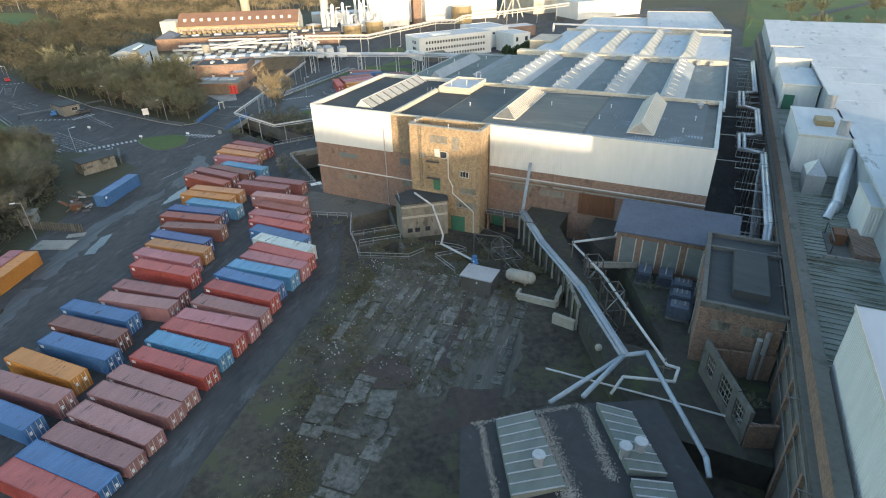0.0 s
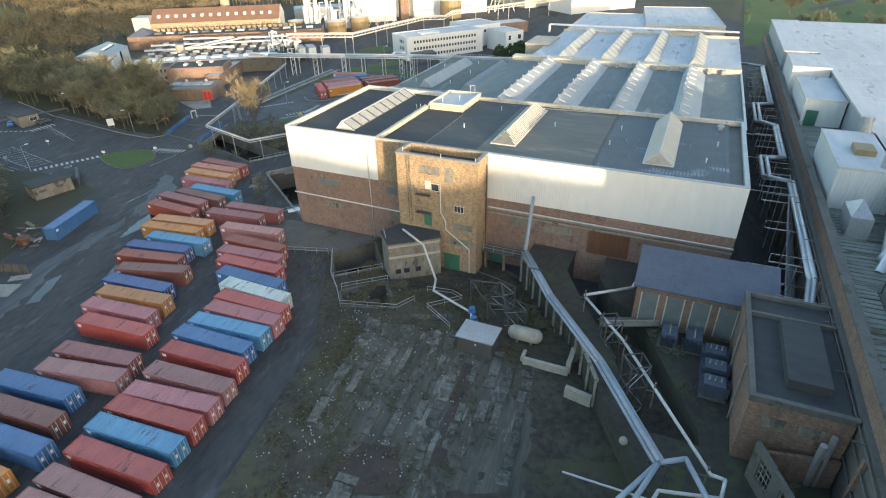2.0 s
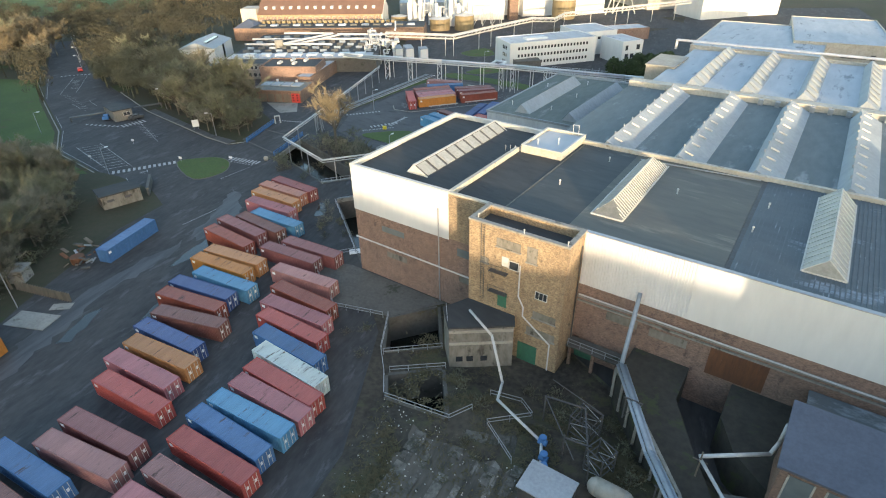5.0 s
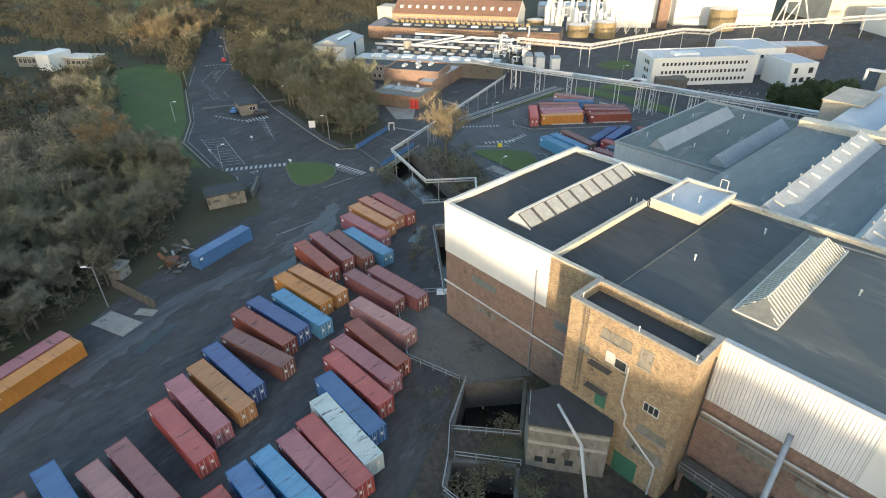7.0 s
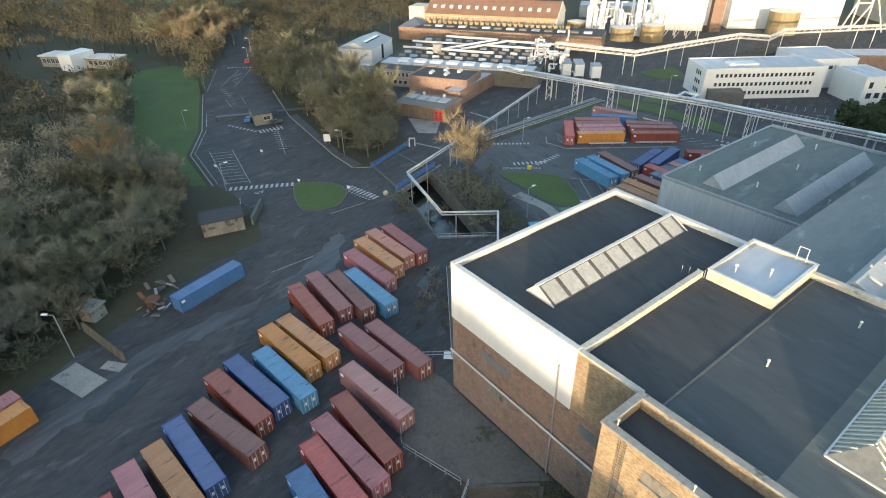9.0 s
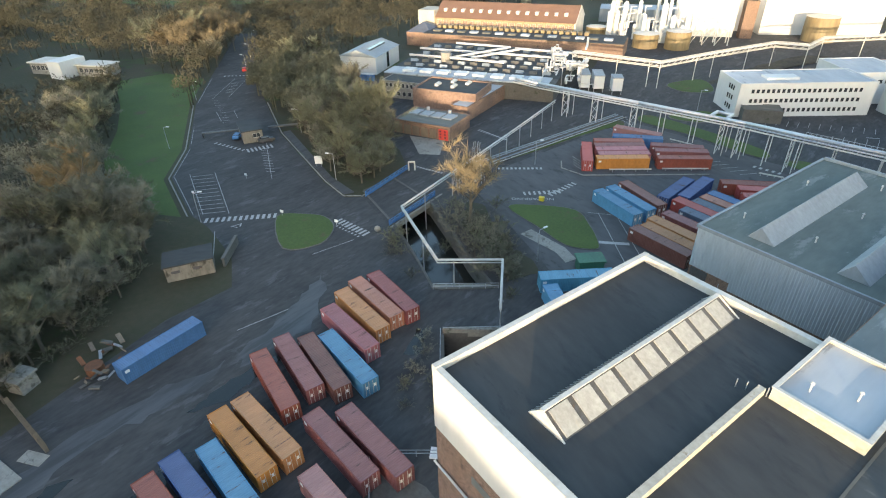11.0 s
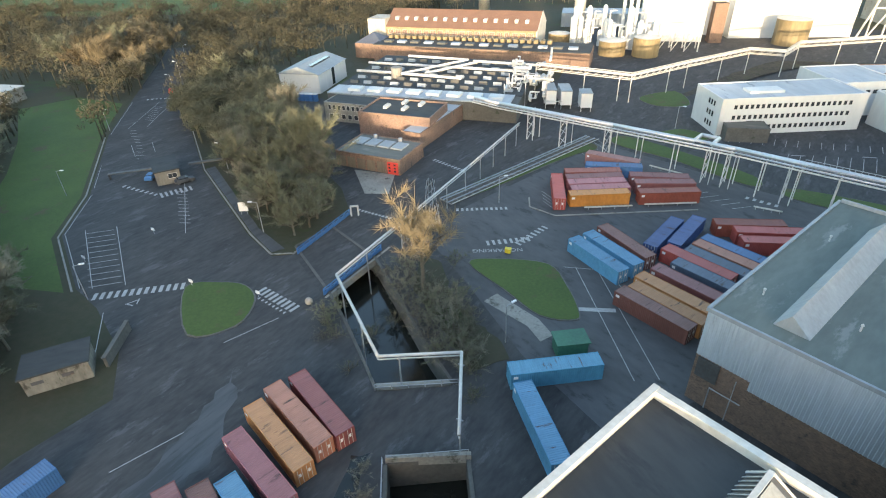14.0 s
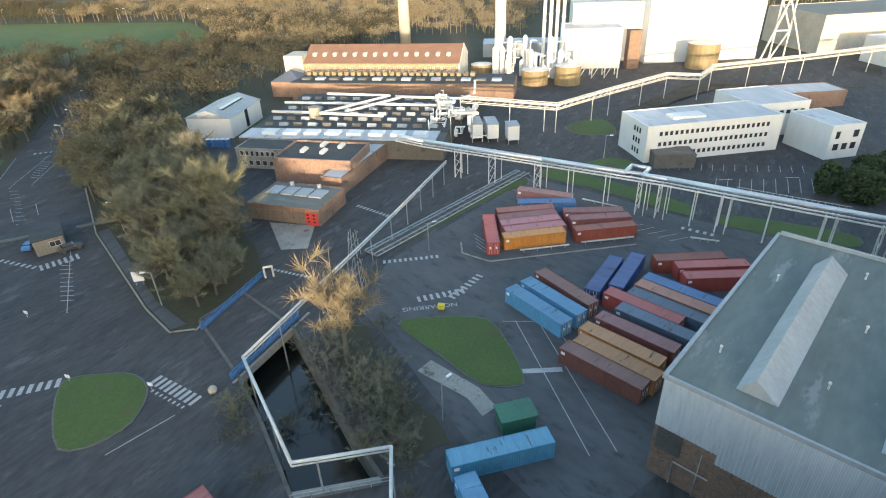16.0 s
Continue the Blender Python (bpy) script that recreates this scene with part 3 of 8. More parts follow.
kb = Shape()
for line in ([(-136, 217.5), (-113, 197.5), (-82, 176.5), (-73.6, 172.0), (-70.2, 173.6)], [(-97.8, 150.6), (-117, 162.2), (-128.3, 177.3), (-157.4, 206.4)], [(-35.8, 209.5), (-34.6, 205.6), (-28.9, 203.6), (-3.0, 215.6)]):
    for a, b in zip(line, line[1:]):
        kb.beam((*a, 0.03), (*b, 0.03), 0.3, 0.22)
solid("kerb", kb, CONCRETE, "pale kerb stones along the road edge", "kerb", Matrix(), kind="structure")
pv = Shape().prism([(-113, 198), (-82, 177), (-73.9, 172.6), (-72.5, 174.5), (-82, 179), (-112, 200)], -0.1, 0.1)
solid("pavement", pv, TRACK, "narrow worn footway beside the road", "pavement", Matrix(), kind="structure")
solid("car_park", Shape().prism([(-37, 176), (-47, 185), (-47.5, 200), (-27, 245), (-10, 238), (8, 229), (36, 219), (30, 190), (0, 165), (-10, 153), (-24, 163)], 0.002, 0.006), ASPHALT_PALE, "paler tarmac of the container lot", "tarmac", Matrix(), kind="structure")
solid("worn_track", Shape().prism(ragged([(-66.5, 84), (-63.2, 84), (-62.2, 105), (-57.5, 118), (-58.5, 122), (-64.0, 112), (-66.3, 100)], 1.6, 0.7, 20), 0.004, 0.012), TRACK, "worn wheel track along the yard road, paled as wet sky sheen", "track", Matrix(), kind="structure")
solid("worn_track", Shape().prism(ragged([(-58.5, 124), (-55.5, 122), (-52.5, 133), (-55.5, 142), (-59.5, 146), (-58.0, 136)], 1.6, 0.7, 20), 0.004, 0.012), TRACK, "worn wheel track along the yard road, paled as wet sky sheen", "track", Matrix(), kind="structure")
solid("worn_track", Shape().prism(ragged([(-64.5, 40), (-61.0, 40), (-62.0, 70), (-62.6, 82), (-65.8, 82), (-65.5, 60)], 1.6, 0.7, 20), 0.004, 0.012), TRACK, "worn wheel track along the yard road, paled as wet sky sheen", "track", Matrix(), kind="structure")


solid("river_bank", Shape().prism(ragged([(-47.5, 180.5), (-43.9, 181.0), (-38.5, 172.8), (-33.3, 167.7), (-27.4, 164.4), (-25.5, 161.8), (-29.6, 157.2), (-36.6, 164.2), (-45.0, 172.0)], 1.3, 0.35, 31), 0.004, 0.07), WOOD_FLOOR, "rough brown-green grass bank beside the river", "grass bank", Matrix(), kind="structure")
solid("rough_ground", Shape().prism(ragged([(-11.7, 286.9), (-3.6, 310.5), (12.5, 337.0), (37.4, 362.7), (65.6, 381.1), (95.2, 386.0), (85.8, 354.3), (61.3, 335.2), (32.9, 346.3), (9.3, 317.2)], 6.0, 1.2, 41), 0.004, 0.05), YARD, "brown rough grass and soil behind the office", "ground", Matrix(), kind="structure")
solid("footpath", Shape().prism([(-33.0, 172.6), (-31.7, 175.2), (-23.9, 171.4), (-21.0, 168.6), (-22.4, 166.6), (-25.0, 169.2)], 0.006, 0.03), CONCRETE, "pale worn concrete footpath beside the lawn", "pavement", Matrix(), kind="structure")
for pts, seed in ((((-56.0, 113.0), (-53.0, 117.0), (-51.5, 127.0), (-53.5, 126.0), (-55.5, 119.0)), 1), (((-52.2, 98.0), (-49.8, 99.5), (-50.4, 110.0), (-52.4, 107.0)), 2), (((-61.6, 92.0), (-59.6, 93.0), (-60.2, 101.0), (-61.8, 99.0)), 3), (((-36.5, 134.5), (-34.5, 135.0), (-36.0, 141.0), (-37.6, 140.0)), 4), (((-20.4, 106.5), (-18.6, 107.5), (-20.2, 111.5), (-21.4, 110.0)), 5), (((-66.2, 66.0), (-64.6, 67.0), (-65.0, 76.0), (-66.4, 75.0)), 6)):
    solid("puddle", Shape().prism(ragged(list(pts), 0.9, 0.28, seed), 0.004, 0.013), WATER, "shallow puddle on the dark yard mirroring the sky", "puddle", Matrix(), kind="structure")
solid("old_floor", Shape().prism(ragged([tuple(at(u, v).xy) for u, v in ((30.0, -24.0), (42.5, -22.8), (50.5, -27), (57.5, -34.5), (58.0, -45.0), (49.0, -47.5), (42, -46.0), (33.5, -44.0))], 1.1, 0.7, 8), 1.70, 1.815), OLD_FLOOR, "cracked concrete floor of a demolished building", "floor", Matrix(), kind="structure")


for pts, seed in (((40.5, -43.5), (44.5, -42.5), (47.0, -47.0), (43.0, -49.0), (39.0, -47.0)), 11), (((46.0, -27.5), (47.6, -27.3), (50.0, -43.0), (48.2, -43.5)), 12), (((51.5, -45.5), (56.5, -43.0), (58.5, -50.0), (52.0, -53.0)), 13):
    solid("bare_soil", Shape().prism(ragged([tuple(at(u, v).xy) for u, v in pts], 0.9, 0.45, seed), 1.75, 1.83), RED_SOIL, "wet reddish bare soil between the old slabs", "soil", Matrix(), kind="structure")


def letters(text, m, size, label):
    cu = bpy.data.curves.new("lettering", "FONT")
    cu.body, cu.size, cu.align_x, cu.extrude = text, size, "CENTER", 0.004
    tmp = bpy.data.objects.new("lettering", cu)
    me = bpy.data.meshes.new_from_object(tmp)
    bpy.data.objects.remove(tmp)
    me.materials.clear()
    me.materials.append(WHITE_PAINT)
    ob = new("road_lettering", me)
    ob.matrix_world = m
    return tagged(ob, label, "road marking", kind="structure")


letters("NO PARKING", pose(-35.8, 188.0, 0.010, 0, 0, 203), 1.5, "white painted words on dark asphalt")


# ---- main factory hall ----
def window(parent, u0, u1, v, z0, z1, bars_=2, face=-1, frame_mat=WHITE_TRIM, glass=PANE):
    """A framed window on a wall that faces along -v (face -1) or +v."""
    y0, y1 = sorted((v + face * 0.06, v - face * 0.10))
    w = Shape()
    w.box(u0, u1, y0, y1, z0, z0 + 0.08).box(u0, u1, y0, y1, z1 - 0.08, z1).box(u0, u0 + 0.08, y0, y1, z0 + 0.08, z1 - 0.08).box(u1 - 0.08, u1, y0, y1, z0 + 0.08, z1 - 0.08)
    for i in range(1, bars_):
        x = u0 + (u1 - u0) * i / bars_
        w.box(x - 0.03, x + 0.03, y0, y1, z0 + 0.08, z1 - 0.08)
    ob = part("window", w, frame_mat, parent, "framed window")
    p = Shape()
    p.box(u0 + 0.08, u1 - 0.08, v + face * 0.02, v - face * 0.02, z0 + 0.08, z1 - 0.08)
    part("pane", p, glass, ob)
    return ob


def ridge_light(parent, u0, u1, v0, v1, z, h_, slope_mat, name="rooflight", bars_=0, bar_mat=STEEL, hip=0.0, peak=0.5, label=""):
    """A roof ridge along v with gable or hipped ends and glazing bars."""
    um = u0 + (u1 - u0) * peak
    s = Shape()
    s.add([(u0, v0, z), (u1, v0, z), (u1, v1, z), (u0, v1, z), (um, v0 + hip, z + h_), (um, v1 - hip, z + h_)], [(0, 1, 4), (2, 3, 5), (1, 2, 5, 4), (3, 0, 4, 5), (3, 2, 1, 0)])
    ob = part(name, s, slope_mat, parent, label)
    if bars_:
        for i in range(bars_ + 1):
            v = v0 + 0.06 + (v1 - v0 - 0.12) * i / bars_
            k = 1.0 if hip == 0 else max(0.05, min(1.0, (v - v0) / hip, (v1 - v) / hip))
            for a in (u0, u1):
                part("glazing_bar", Shape().beam((a, v, z + 0.05), (a + (um - a) * k, v, z + h_ * k + 0.05), 0.09, 0.10), bar_mat, ob)
        b = Shape()
        b.beam((um, v0 + hip, z + h_ + 0.06), (um, v1 - hip, z + h_ + 0.06), 0.14)
        for a in (u0, u1):
            b.beam((a, v0, z + 0.06), (a, v1, z + 0.06), 0.16)
        for v in (v0, v1):
            b.beam((u0, v, z + 0.06), (u1, v, z + 0.06), 0.16)
        part("curb", b, bar_mat, ob)
    return ob


hall = thing("factory_hall", "large red brick factory hall with white upper cladding", "factory")
HT = 19.7
s = Shape()
s.box(0, 75.5, 0, 0.5, -4.5, 12.0).box(0, 0.5, 0.5, 29.7, -4.5, 18.9).box(75.0, 75.5, 0.5, 29.7, -1, 18.9).box(0.5, 75.0, 29.2, 29.7, -1, 18.9).box(18.6, 25.3, 0, 0.5, 12.0, 19.3)
part("wall", s, BRICK_RED, hall, "weathered red brick wall")
s = Shape()
s.box(18.55, 25.25, -0.03, 0.0, 12.0, 19.3)
part("wall", s, BRICK_YELLOW, hall, "yellow brick panel")
s = Shape()
s.box(0.0, 18.55, 0.0, 0.45, 12.0, 19.45).box(-0.08, 18.55, -0.10, 0.0, 11.8, 19.45)
part("cladding", s, WHITE_SHEET, hall, "smooth white upper cladding")
s = Shape()
s.box(52.1, 75.5, 0.0, 0.45, 12.0, 19.45).box(52.1, 75.58, -0.10, 0.0, 11.9, 19.45)
part("cladding", s, WHITE_SHEET, hall, "smooth white upper cladding")
s = Shape()
s.box(38.9, 52.1, 0.05, 0.45, 12.0, 19.45)
s.ribbed((38.9, -0.02), (52.1, -0.02), 11.9, 19.45, 0.33, 0.06)
part("cladding", s, WHITE_SHEET, hall, "ribbed white sheet cladding")
s = Shape()
s.box(75.5, 75.6, -0.08, 29.7, 8, 19.3)
part("cladding", s, STEEL_DARK, hall)
s = Shape()
s.box(0.46, 18.3, 0.5, 29.2, 18.6, 18.95).box(18.3, 19.3, 20.3, 29.1, 18.6, 18.95)
part("roof", s, FELT, hall, "dark felt roof")
s = Shape()
s.box(18.9, 26.8, 0.5, 29.2, 18.5, 18.85)
part("roof", s, FELT, hall, "dark felt roof")
s = Shape()
s.box(26.8, 27.0, 0.5, 29.2, 18.5, 18.93)
part("flashing", s, FELT_PALE, hall)
s = Shape()
s.box(27.0, 36.0, 0.5, 29.2, 18.5, 18.86)
part("roof", s, FELT_TEAL, hall, "wet blue-grey felt roof with sky sheen coloured in")
# Brownish section: grazing sunlight on this roof is put into the felt colour.
s = Shape()
s.box(36.0, 54.3, 0.5, 29.2, 18.5, 18.87)
part("roof", s, FELT_PALE, hall, "worn felt roof, browned as if lit by low sun")
s = Shape()
s.box(54.9, 73.2, 0.5, 29.2, 18.5, 18.87)
rib_roof = part("roof", s, ROOF_BLUE, hall, "ribbed blue-grey sheet roof")
for i in range(38):
    x = 55.3 + i * 0.47
    part("rib", Shape().box(x, x + 0.12, 0.6, 29.1, 18.87, 18.93), ROOF_BLUE, rib_roof)
for q in ((54.3, 54.9, 0.5, 29.2, 18.5, 18.75), (73.2, 75.0, 0.5, 29.2, 18.4, 18.6)):
    part("gutter", Shape().box(*q), STEEL_DARK, hall)
for q in ((-0.12, 0.46, -0.12, 29.8, 19.0, 19.75), (0.46, 19.3, 29.1, 29.8, 18.9, 19.7), (0.46, 18.55, -0.12, 0.5, 19.45, 19.62)):
    part("coping", Shape().box(*q), WHITE_TRIM, hall, "white painted parapet coping")
for q in ((18.3, 18.9, 0.5, 20.3, 18.5, 19.6), (18.55, 25.3, -0.06, 0.5, 19.3, 19.55), (26.4, 75.6, 29.1, 29.8, 18.8, 19.5)):
    part("coping", Shape().box(*q), CREAM, hall, "cream stone coping lit by the sun")
for q in ((38.9, 75.6, -0.12, 0.5, 19.45, 19.55), (75.0, 75.62, 0.5, 29.1, 18.9, 19.5)):
    part("coping", Shape().box(*q), STEEL, hall, "grey metal edge trim")
for q in ((19.3, 26.4, 20.3, 20.5, 18.5, 20.1), (19.3, 19.5, 20.5, 30.2, 18.5, 20.1), (26.2, 26.4, 20.5, 30.2, 18.5, 20.1), (19.5, 26.2, 30.0, 30.2, 18.5, 20.1)):
    part("parapet", Shape().box(*q), CREAM, hall, "cream parapet of a roof tank")
for q in ((19.22, 26.48, 20.22, 20.58, 20.1, 20.2), (19.22, 19.58, 20.58, 29.92, 20.1, 20.2), (26.12, 26.48, 20.58, 29.92, 20.1, 20.2), (19.22, 26.48, 29.92, 30.28, 20.1, 20.2)):
    part("coping", Shape().box(*q), WHITE_TRIM, hall, "thin white coping round the roof tank")
s = Shape()
s.box(19.5, 26.2, 20.5, 30.0, 18.6, 19.75)
part("roof", s, ROOF_WHITE, hall, "pale wet flat roof")
for p in ((21.2, 22.5, 19.75), (24.0, 24.5, 19.75)):
    part("vent_pipe", Shape().tube(p, (p[0], p[1], p[2] + 0.9), 0.08).ball((p[0], p[1], p[2] + 0.95), 0.18, 8, 4), PIPE_WHITE, hall)
for k in range(4):
    part("bracket", Shape().tube((17.0 + k * 0.7, 19.2 + k * 0.35, 18.9), (17.0 + k * 0.7, 19.2 + k * 0.35, 19.9), 0.05, 6), STEEL, hall)
part("hoop", Shape().run([(24.2, 29.9, 17.7), (24.2, 29.9, 21.6), (25.2, 29.9, 21.6), (25.2, 29.9, 17.7)], 0.05), PIPE_WHITE, hall, "white tubular ladder hoop")

# long west rooflight with nine panes on its sunny slope
ra = part("rooflight", Shape().add([(8.5, 3.6, 18.9), (12.35, 3.6, 18.9), (12.35, 27.9, 18.9), (8.5, 27.9, 18.9), (9.8, 3.6, 20.3), (9.8, 27.9, 20.3)], [(0, 1, 4), (2, 3, 5), (1, 2, 5, 4), (3, 0, 4, 5), (3, 2, 1, 0)]), STEEL_DARK, hall, "long white-framed rooflight with nine panes")
for i in range(9):
    v = 3.95 + i * 2.66
    a, b = Vector((12.15, 0, 19.02)), Vector((10.05, 0, 20.16))
    nrm = Vector((1.4, 0, 2.55)).normalized() * 0.10
    part("pane", Shape().add([(p.x + k * nrm.x, y, p.z + k * nrm.z) for k in (0, 1) for p, y in ((a, v), (a, v + 2.05), (b, v + 2.05), (b, v))], [(3, 2, 1, 0), (4, 5, 6, 7), (0, 1, 5, 4), (1, 2, 6, 5), (2, 3, 7, 6), (3, 0, 4, 7)]), GLASS_WHITE, ra)
part("ridge_cap", Shape().beam((9.8, 3.5, 20.34), (9.8, 28.0, 20.34), 0.42, 0.12), WHITE_TRIM, ra, "white ridge capping")
for v in (3.5, 27.95):
    part("gable", Shape().add([(8.35, v - 0.08, 18.9), (12.5, v - 0.08, 18.9), (9.8, v - 0.08, 20.42), (8.35, v + 0.08, 18.9), (12.5, v + 0.08, 18.9), (9.8, v + 0.08, 20.42)], [(0, 1, 2), (5, 4, 3), (0, 3, 4, 1), (1, 4, 5, 2), (2, 5, 3, 0)]), WHITE_TRIM, ra, "white gable board")
for i in range(49):
    v = 3.8 + i * 0.5
    part("louvre", Shape().beam((8.45, v, 18.95), (9.7, v, 20.3), 0.1, 0.06), STEEL, ra)
ridge_light(hall, 37.2, 41.4, 5.9, 26.8, 18.9, 1.75, GLASS_GREY, bars_=34, bar_mat=WHITE_TRIM, hip=2.0, label="hipped glazed rooflight with white bars")
ridge_light(hall, 61.4, 65.7, 5.6, 26.8, 18.9, 2.0, GLASS_WHITE, bars_=16, bar_mat=WHITE_TRIM, label="gabled translucent rooflight")
for u, v in ((55.5, 12), (56.2, 20), (30, 12), (45, 18), (70, 9), (71.5, 17), (33, 24)):
    part("vent_pipe", Shape().tube((u, v, 18.8), (u, v, 19.5), 0.09).ball((u, v, 19.55), 0.16, 8, 4), PIPE_WHITE, hall)
part("ventilator", Shape().tube((71.8, 25.5, 18.8), (71.8, 25.5, 19.6), 0.35, 10).tube((71.8, 25.5, 19.6), (71.8, 25.5, 20.0), 0.6, 10, 0.2), STEEL, hall)
part("duct", Shape().beam((37, 27, 19.1), (54, 28.4, 19.1), 0.15), STEEL, hall)

# south face: bands, pipes, doors and blocked windows
for q in ((39.0, 75.6, -0.35, 0.0, 10.0, 10.25), (39.0, 75.6, -0.25, 0.0, 9.3, 9.5)):
    part("ledge", Shape().box(*q), CONCRETE, hall, "concrete ledge along the brick wall")
s = Shape()
s.run([(-0.1, -0.3, 6.7), (24.8, -0.3, 6.45)], 0.13).run([(39.2, -0.55, 10.6), (75.6, -0.55, 10.4)], 0.1)
part("pipe", s, PIPE_WHITE, hall, "pale pipe along the wall")
s = Shape()
s.tube((16.8, -0.2, 0), (16.8, -0.2, 16.5), 0.1)
part("downpipe", s, STEEL, hall)
for u0, u1, z0, z1 in ((5.5, 10.0, 9.2, 10.2), (6.2, 10.3, 4.6, 5.6), (20.0, 22.2, 9.5, 10.8), (20.4, 22.6, 5.0, 6.0), (43.0, 47.0, 7.8, 9.0), (48.5, 53.0, 7.6, 8.8)):
    part("window", Shape().box(u0, u1, -0.05, 0.1, z0, z1), FELT_GREEN if z1 > 10 else RENDER_GRIMY, hall, "blocked window")
s = Shape()
s.box(55.6, 61.8, -0.12, 0.05, 5.3, 9.2)
door = part("door", s, DOOR_BROWN, hall, "large rusty brown sliding door")
for i in range(13):
    part("board", Shape().box(55.65 + i * 0.475, 56.07 + i * 0.475, -0.17, -0.12, 5.35, 9.15), DOOR_BROWN, door)

# stair tower
tower = thing("stair_tower", "square yellow and red brick stair tower with a sunken felt roof", "tower")
s = Shape()
for q in ((25.2, 38.9, -5.0, -4.55, -0.6, 19.5), (25.2, 25.65, -4.55, 0.0, -0.6, 19.5), (38.45, 38.9, -4.55, 0.0, -0.6, 19.5), (25.65, 38.45, -0.45, 0.0, 12.0, 19.5)):
    part("wall", Shape().box(*q), BRICK_YELLOW, tower, "yellow brick wall with dark stains")
s = Shape()
s.box(25.65, 38.45, -4.55, -0.45, 18.0, 18.4)
part("roof", s, FELT, tower)
for q in ((25.1, 39.0, -5.1, -4.45, 19.5, 19.75), (25.1, 25.75, -4.45, 0.1, 19.5, 19.75), (38.35, 39.0, -4.45, 0.1, 19.5, 19.75), (25.75, 38.35, -0.55, 0.1, 19.5, 19.75)):
    part("coping", Shape().box(*q), CONCRETE, tower, "stained stone coping")
window(tower, 31.2, 32.6, -5.0, 14.0, 15.3, 1)
part("shutter", Shape().box(30.2, 31.15, -5.1, -4.98, 14.2, 15.6), WHITE_TRIM, tower, "white board beside the open window")
window(tower, 35.1, 36.8, -5.0, 10.9, 12.1, 3)
for u0, u1, z0, z1 in ((29.3, 32.7, 16.9, 18.1), (33.6, 35.0, 16.0, 18.2), (35.0, 38.2, 7.9, 8.9), (34.3, 38.3, 5.0, 6.1), (27.0, 28.2, 13.8, 14.6)):
    v_ = part("window", Shape().box(u0, u1, -5.06, -4.9, z0, z1), RENDER_GRIMY, tower, "bricked-up window with a pale lintel")
    part("sill", Shape().box(u0 - 0.1, u1 + 0.1, -5.2, -5.0, z0 - 0.15, z0), CONCRETE, v_)
part("door", Shape().box(29.8, 31.1, -5.1, -4.95, 7.7, 9.9), GREEN_PAINT, tower, "faded green door")
part("door", Shape().box(33.2, 36.0, -5.1, -4.95, -0.2, 3.0), GREEN_PAINT, tower, "faded green double door")
s = Shape()
for z in (10.0, 13.2):
    s.box(28.6, 31.2, -5.8, -5.0, z, z + 0.06)
    for u in (28.6, 29.9, 31.2):
        s.tube((u, -5.75, z), (u, -5.75, z + 1.1), 0.03, 5)
    s.tube((28.6, -5.75, z + 1.1), (31.2, -5.75, z + 1.1), 0.03, 5).tube((28.6, -5.75, z + 0.55), (31.2, -5.75, z + 0.55), 0.03, 5)
for u in (27.2, 27.7):
    s.tube((u, -5.3, 8.0), (u, -5.3, 19.6), 0.035, 5)
for i in range(34):
    s.tube((27.2, -5.3, 8.2 + i * 0.33), (27.7, -5.3, 8.2 + i * 0.33), 0.025, 4)
part("fire_escape", s, STEEL_DARK, tower, "rusty ladder and small landings")
s = Shape()
s.run([(32.9, -5.25, 15.2), (32.9, -5.25, 10.5), (33.7, -5.25, 9.0), (33.7, -5.25, 7.6), (37.8, -5.25, 4.6), (37.8, -5.25, 0.2)], 0.10)
part("downpipe", s, PIPE_WHITE, tower, "pale bent downpipe")
part("downpipe", Shape().tube((39.05, -1.0, 0), (39.05, -1.0, 18.0), 0.1), STEEL_DARK, tower)
for p in ((26.2, -4.4, 19.75), (33.0, -5.0, 19.75), (38.6, -4.8, 19.75)):
    part("bracket", Shape().tube(p, (p[0], p[1], p[2] + 0.5), 0.05).ball((p[0], p[1], p[2] + 0.55), 0.12, 8, 4), WHITE_TRIM, tower)

part("door", Shape().box(39.5, 42.0, -0.1, 0.05, 0.0, 2.5), GREEN_PAINT, hall, "faded green double door")
wk_ = thing("wall_walkway", "narrow concrete walkway with a steel handrail along the brick wall", "walkway")
part("slab", Shape().box(39.1, 46.4, -2.6, -0.4, 3.2, 3.45), CONCRETE_DARK, wk_)
for u in (39.3, 41.0, 42.7, 44.4, 46.2):
    part("post", Shape().beam((u, -2.5, 3.4), (u, -2.5, 4.5), 0.07), STEEL, wk_)
for z in (3.95, 4.5):
    part("rail", Shape().beam((39.2, -2.5, z), (46.3, -2.5, z), 0.06), STEEL, wk_)
for u in (39.6, 42.8, 46.0):
    part("pier", Shape().box(u - 0.2, u + 0.2, -2.4, -2.0, -0.2, 3.2), BRICK_BROWN, wk_)

# low block beside the pits
block = thing("pump_house", "low rendered concrete pump house with a flat felt roof", "building", SITE @ pose(0, 0, 0))
BLK = [(26.6, -12.0), (33.4, -6.9), (32.4, -5.2), (25.3, -5.2), (23.6, -8.8)]
part("wall", Shape().prism(BLK, -0.6, 6.8), RENDER_GRIMY, block, "stained grey render")
part("roof", Shape().prism([(u * 1.0 + (u - 28.2) * 0.03, v + (v + 8) * 0.03) for u, v in BLK], 6.8, 7.05), FELT, block)
d_ = Vector((6.8, 5.1, 0)).normalized()
n_ = Vector((d_.y, -d_.x, 0))
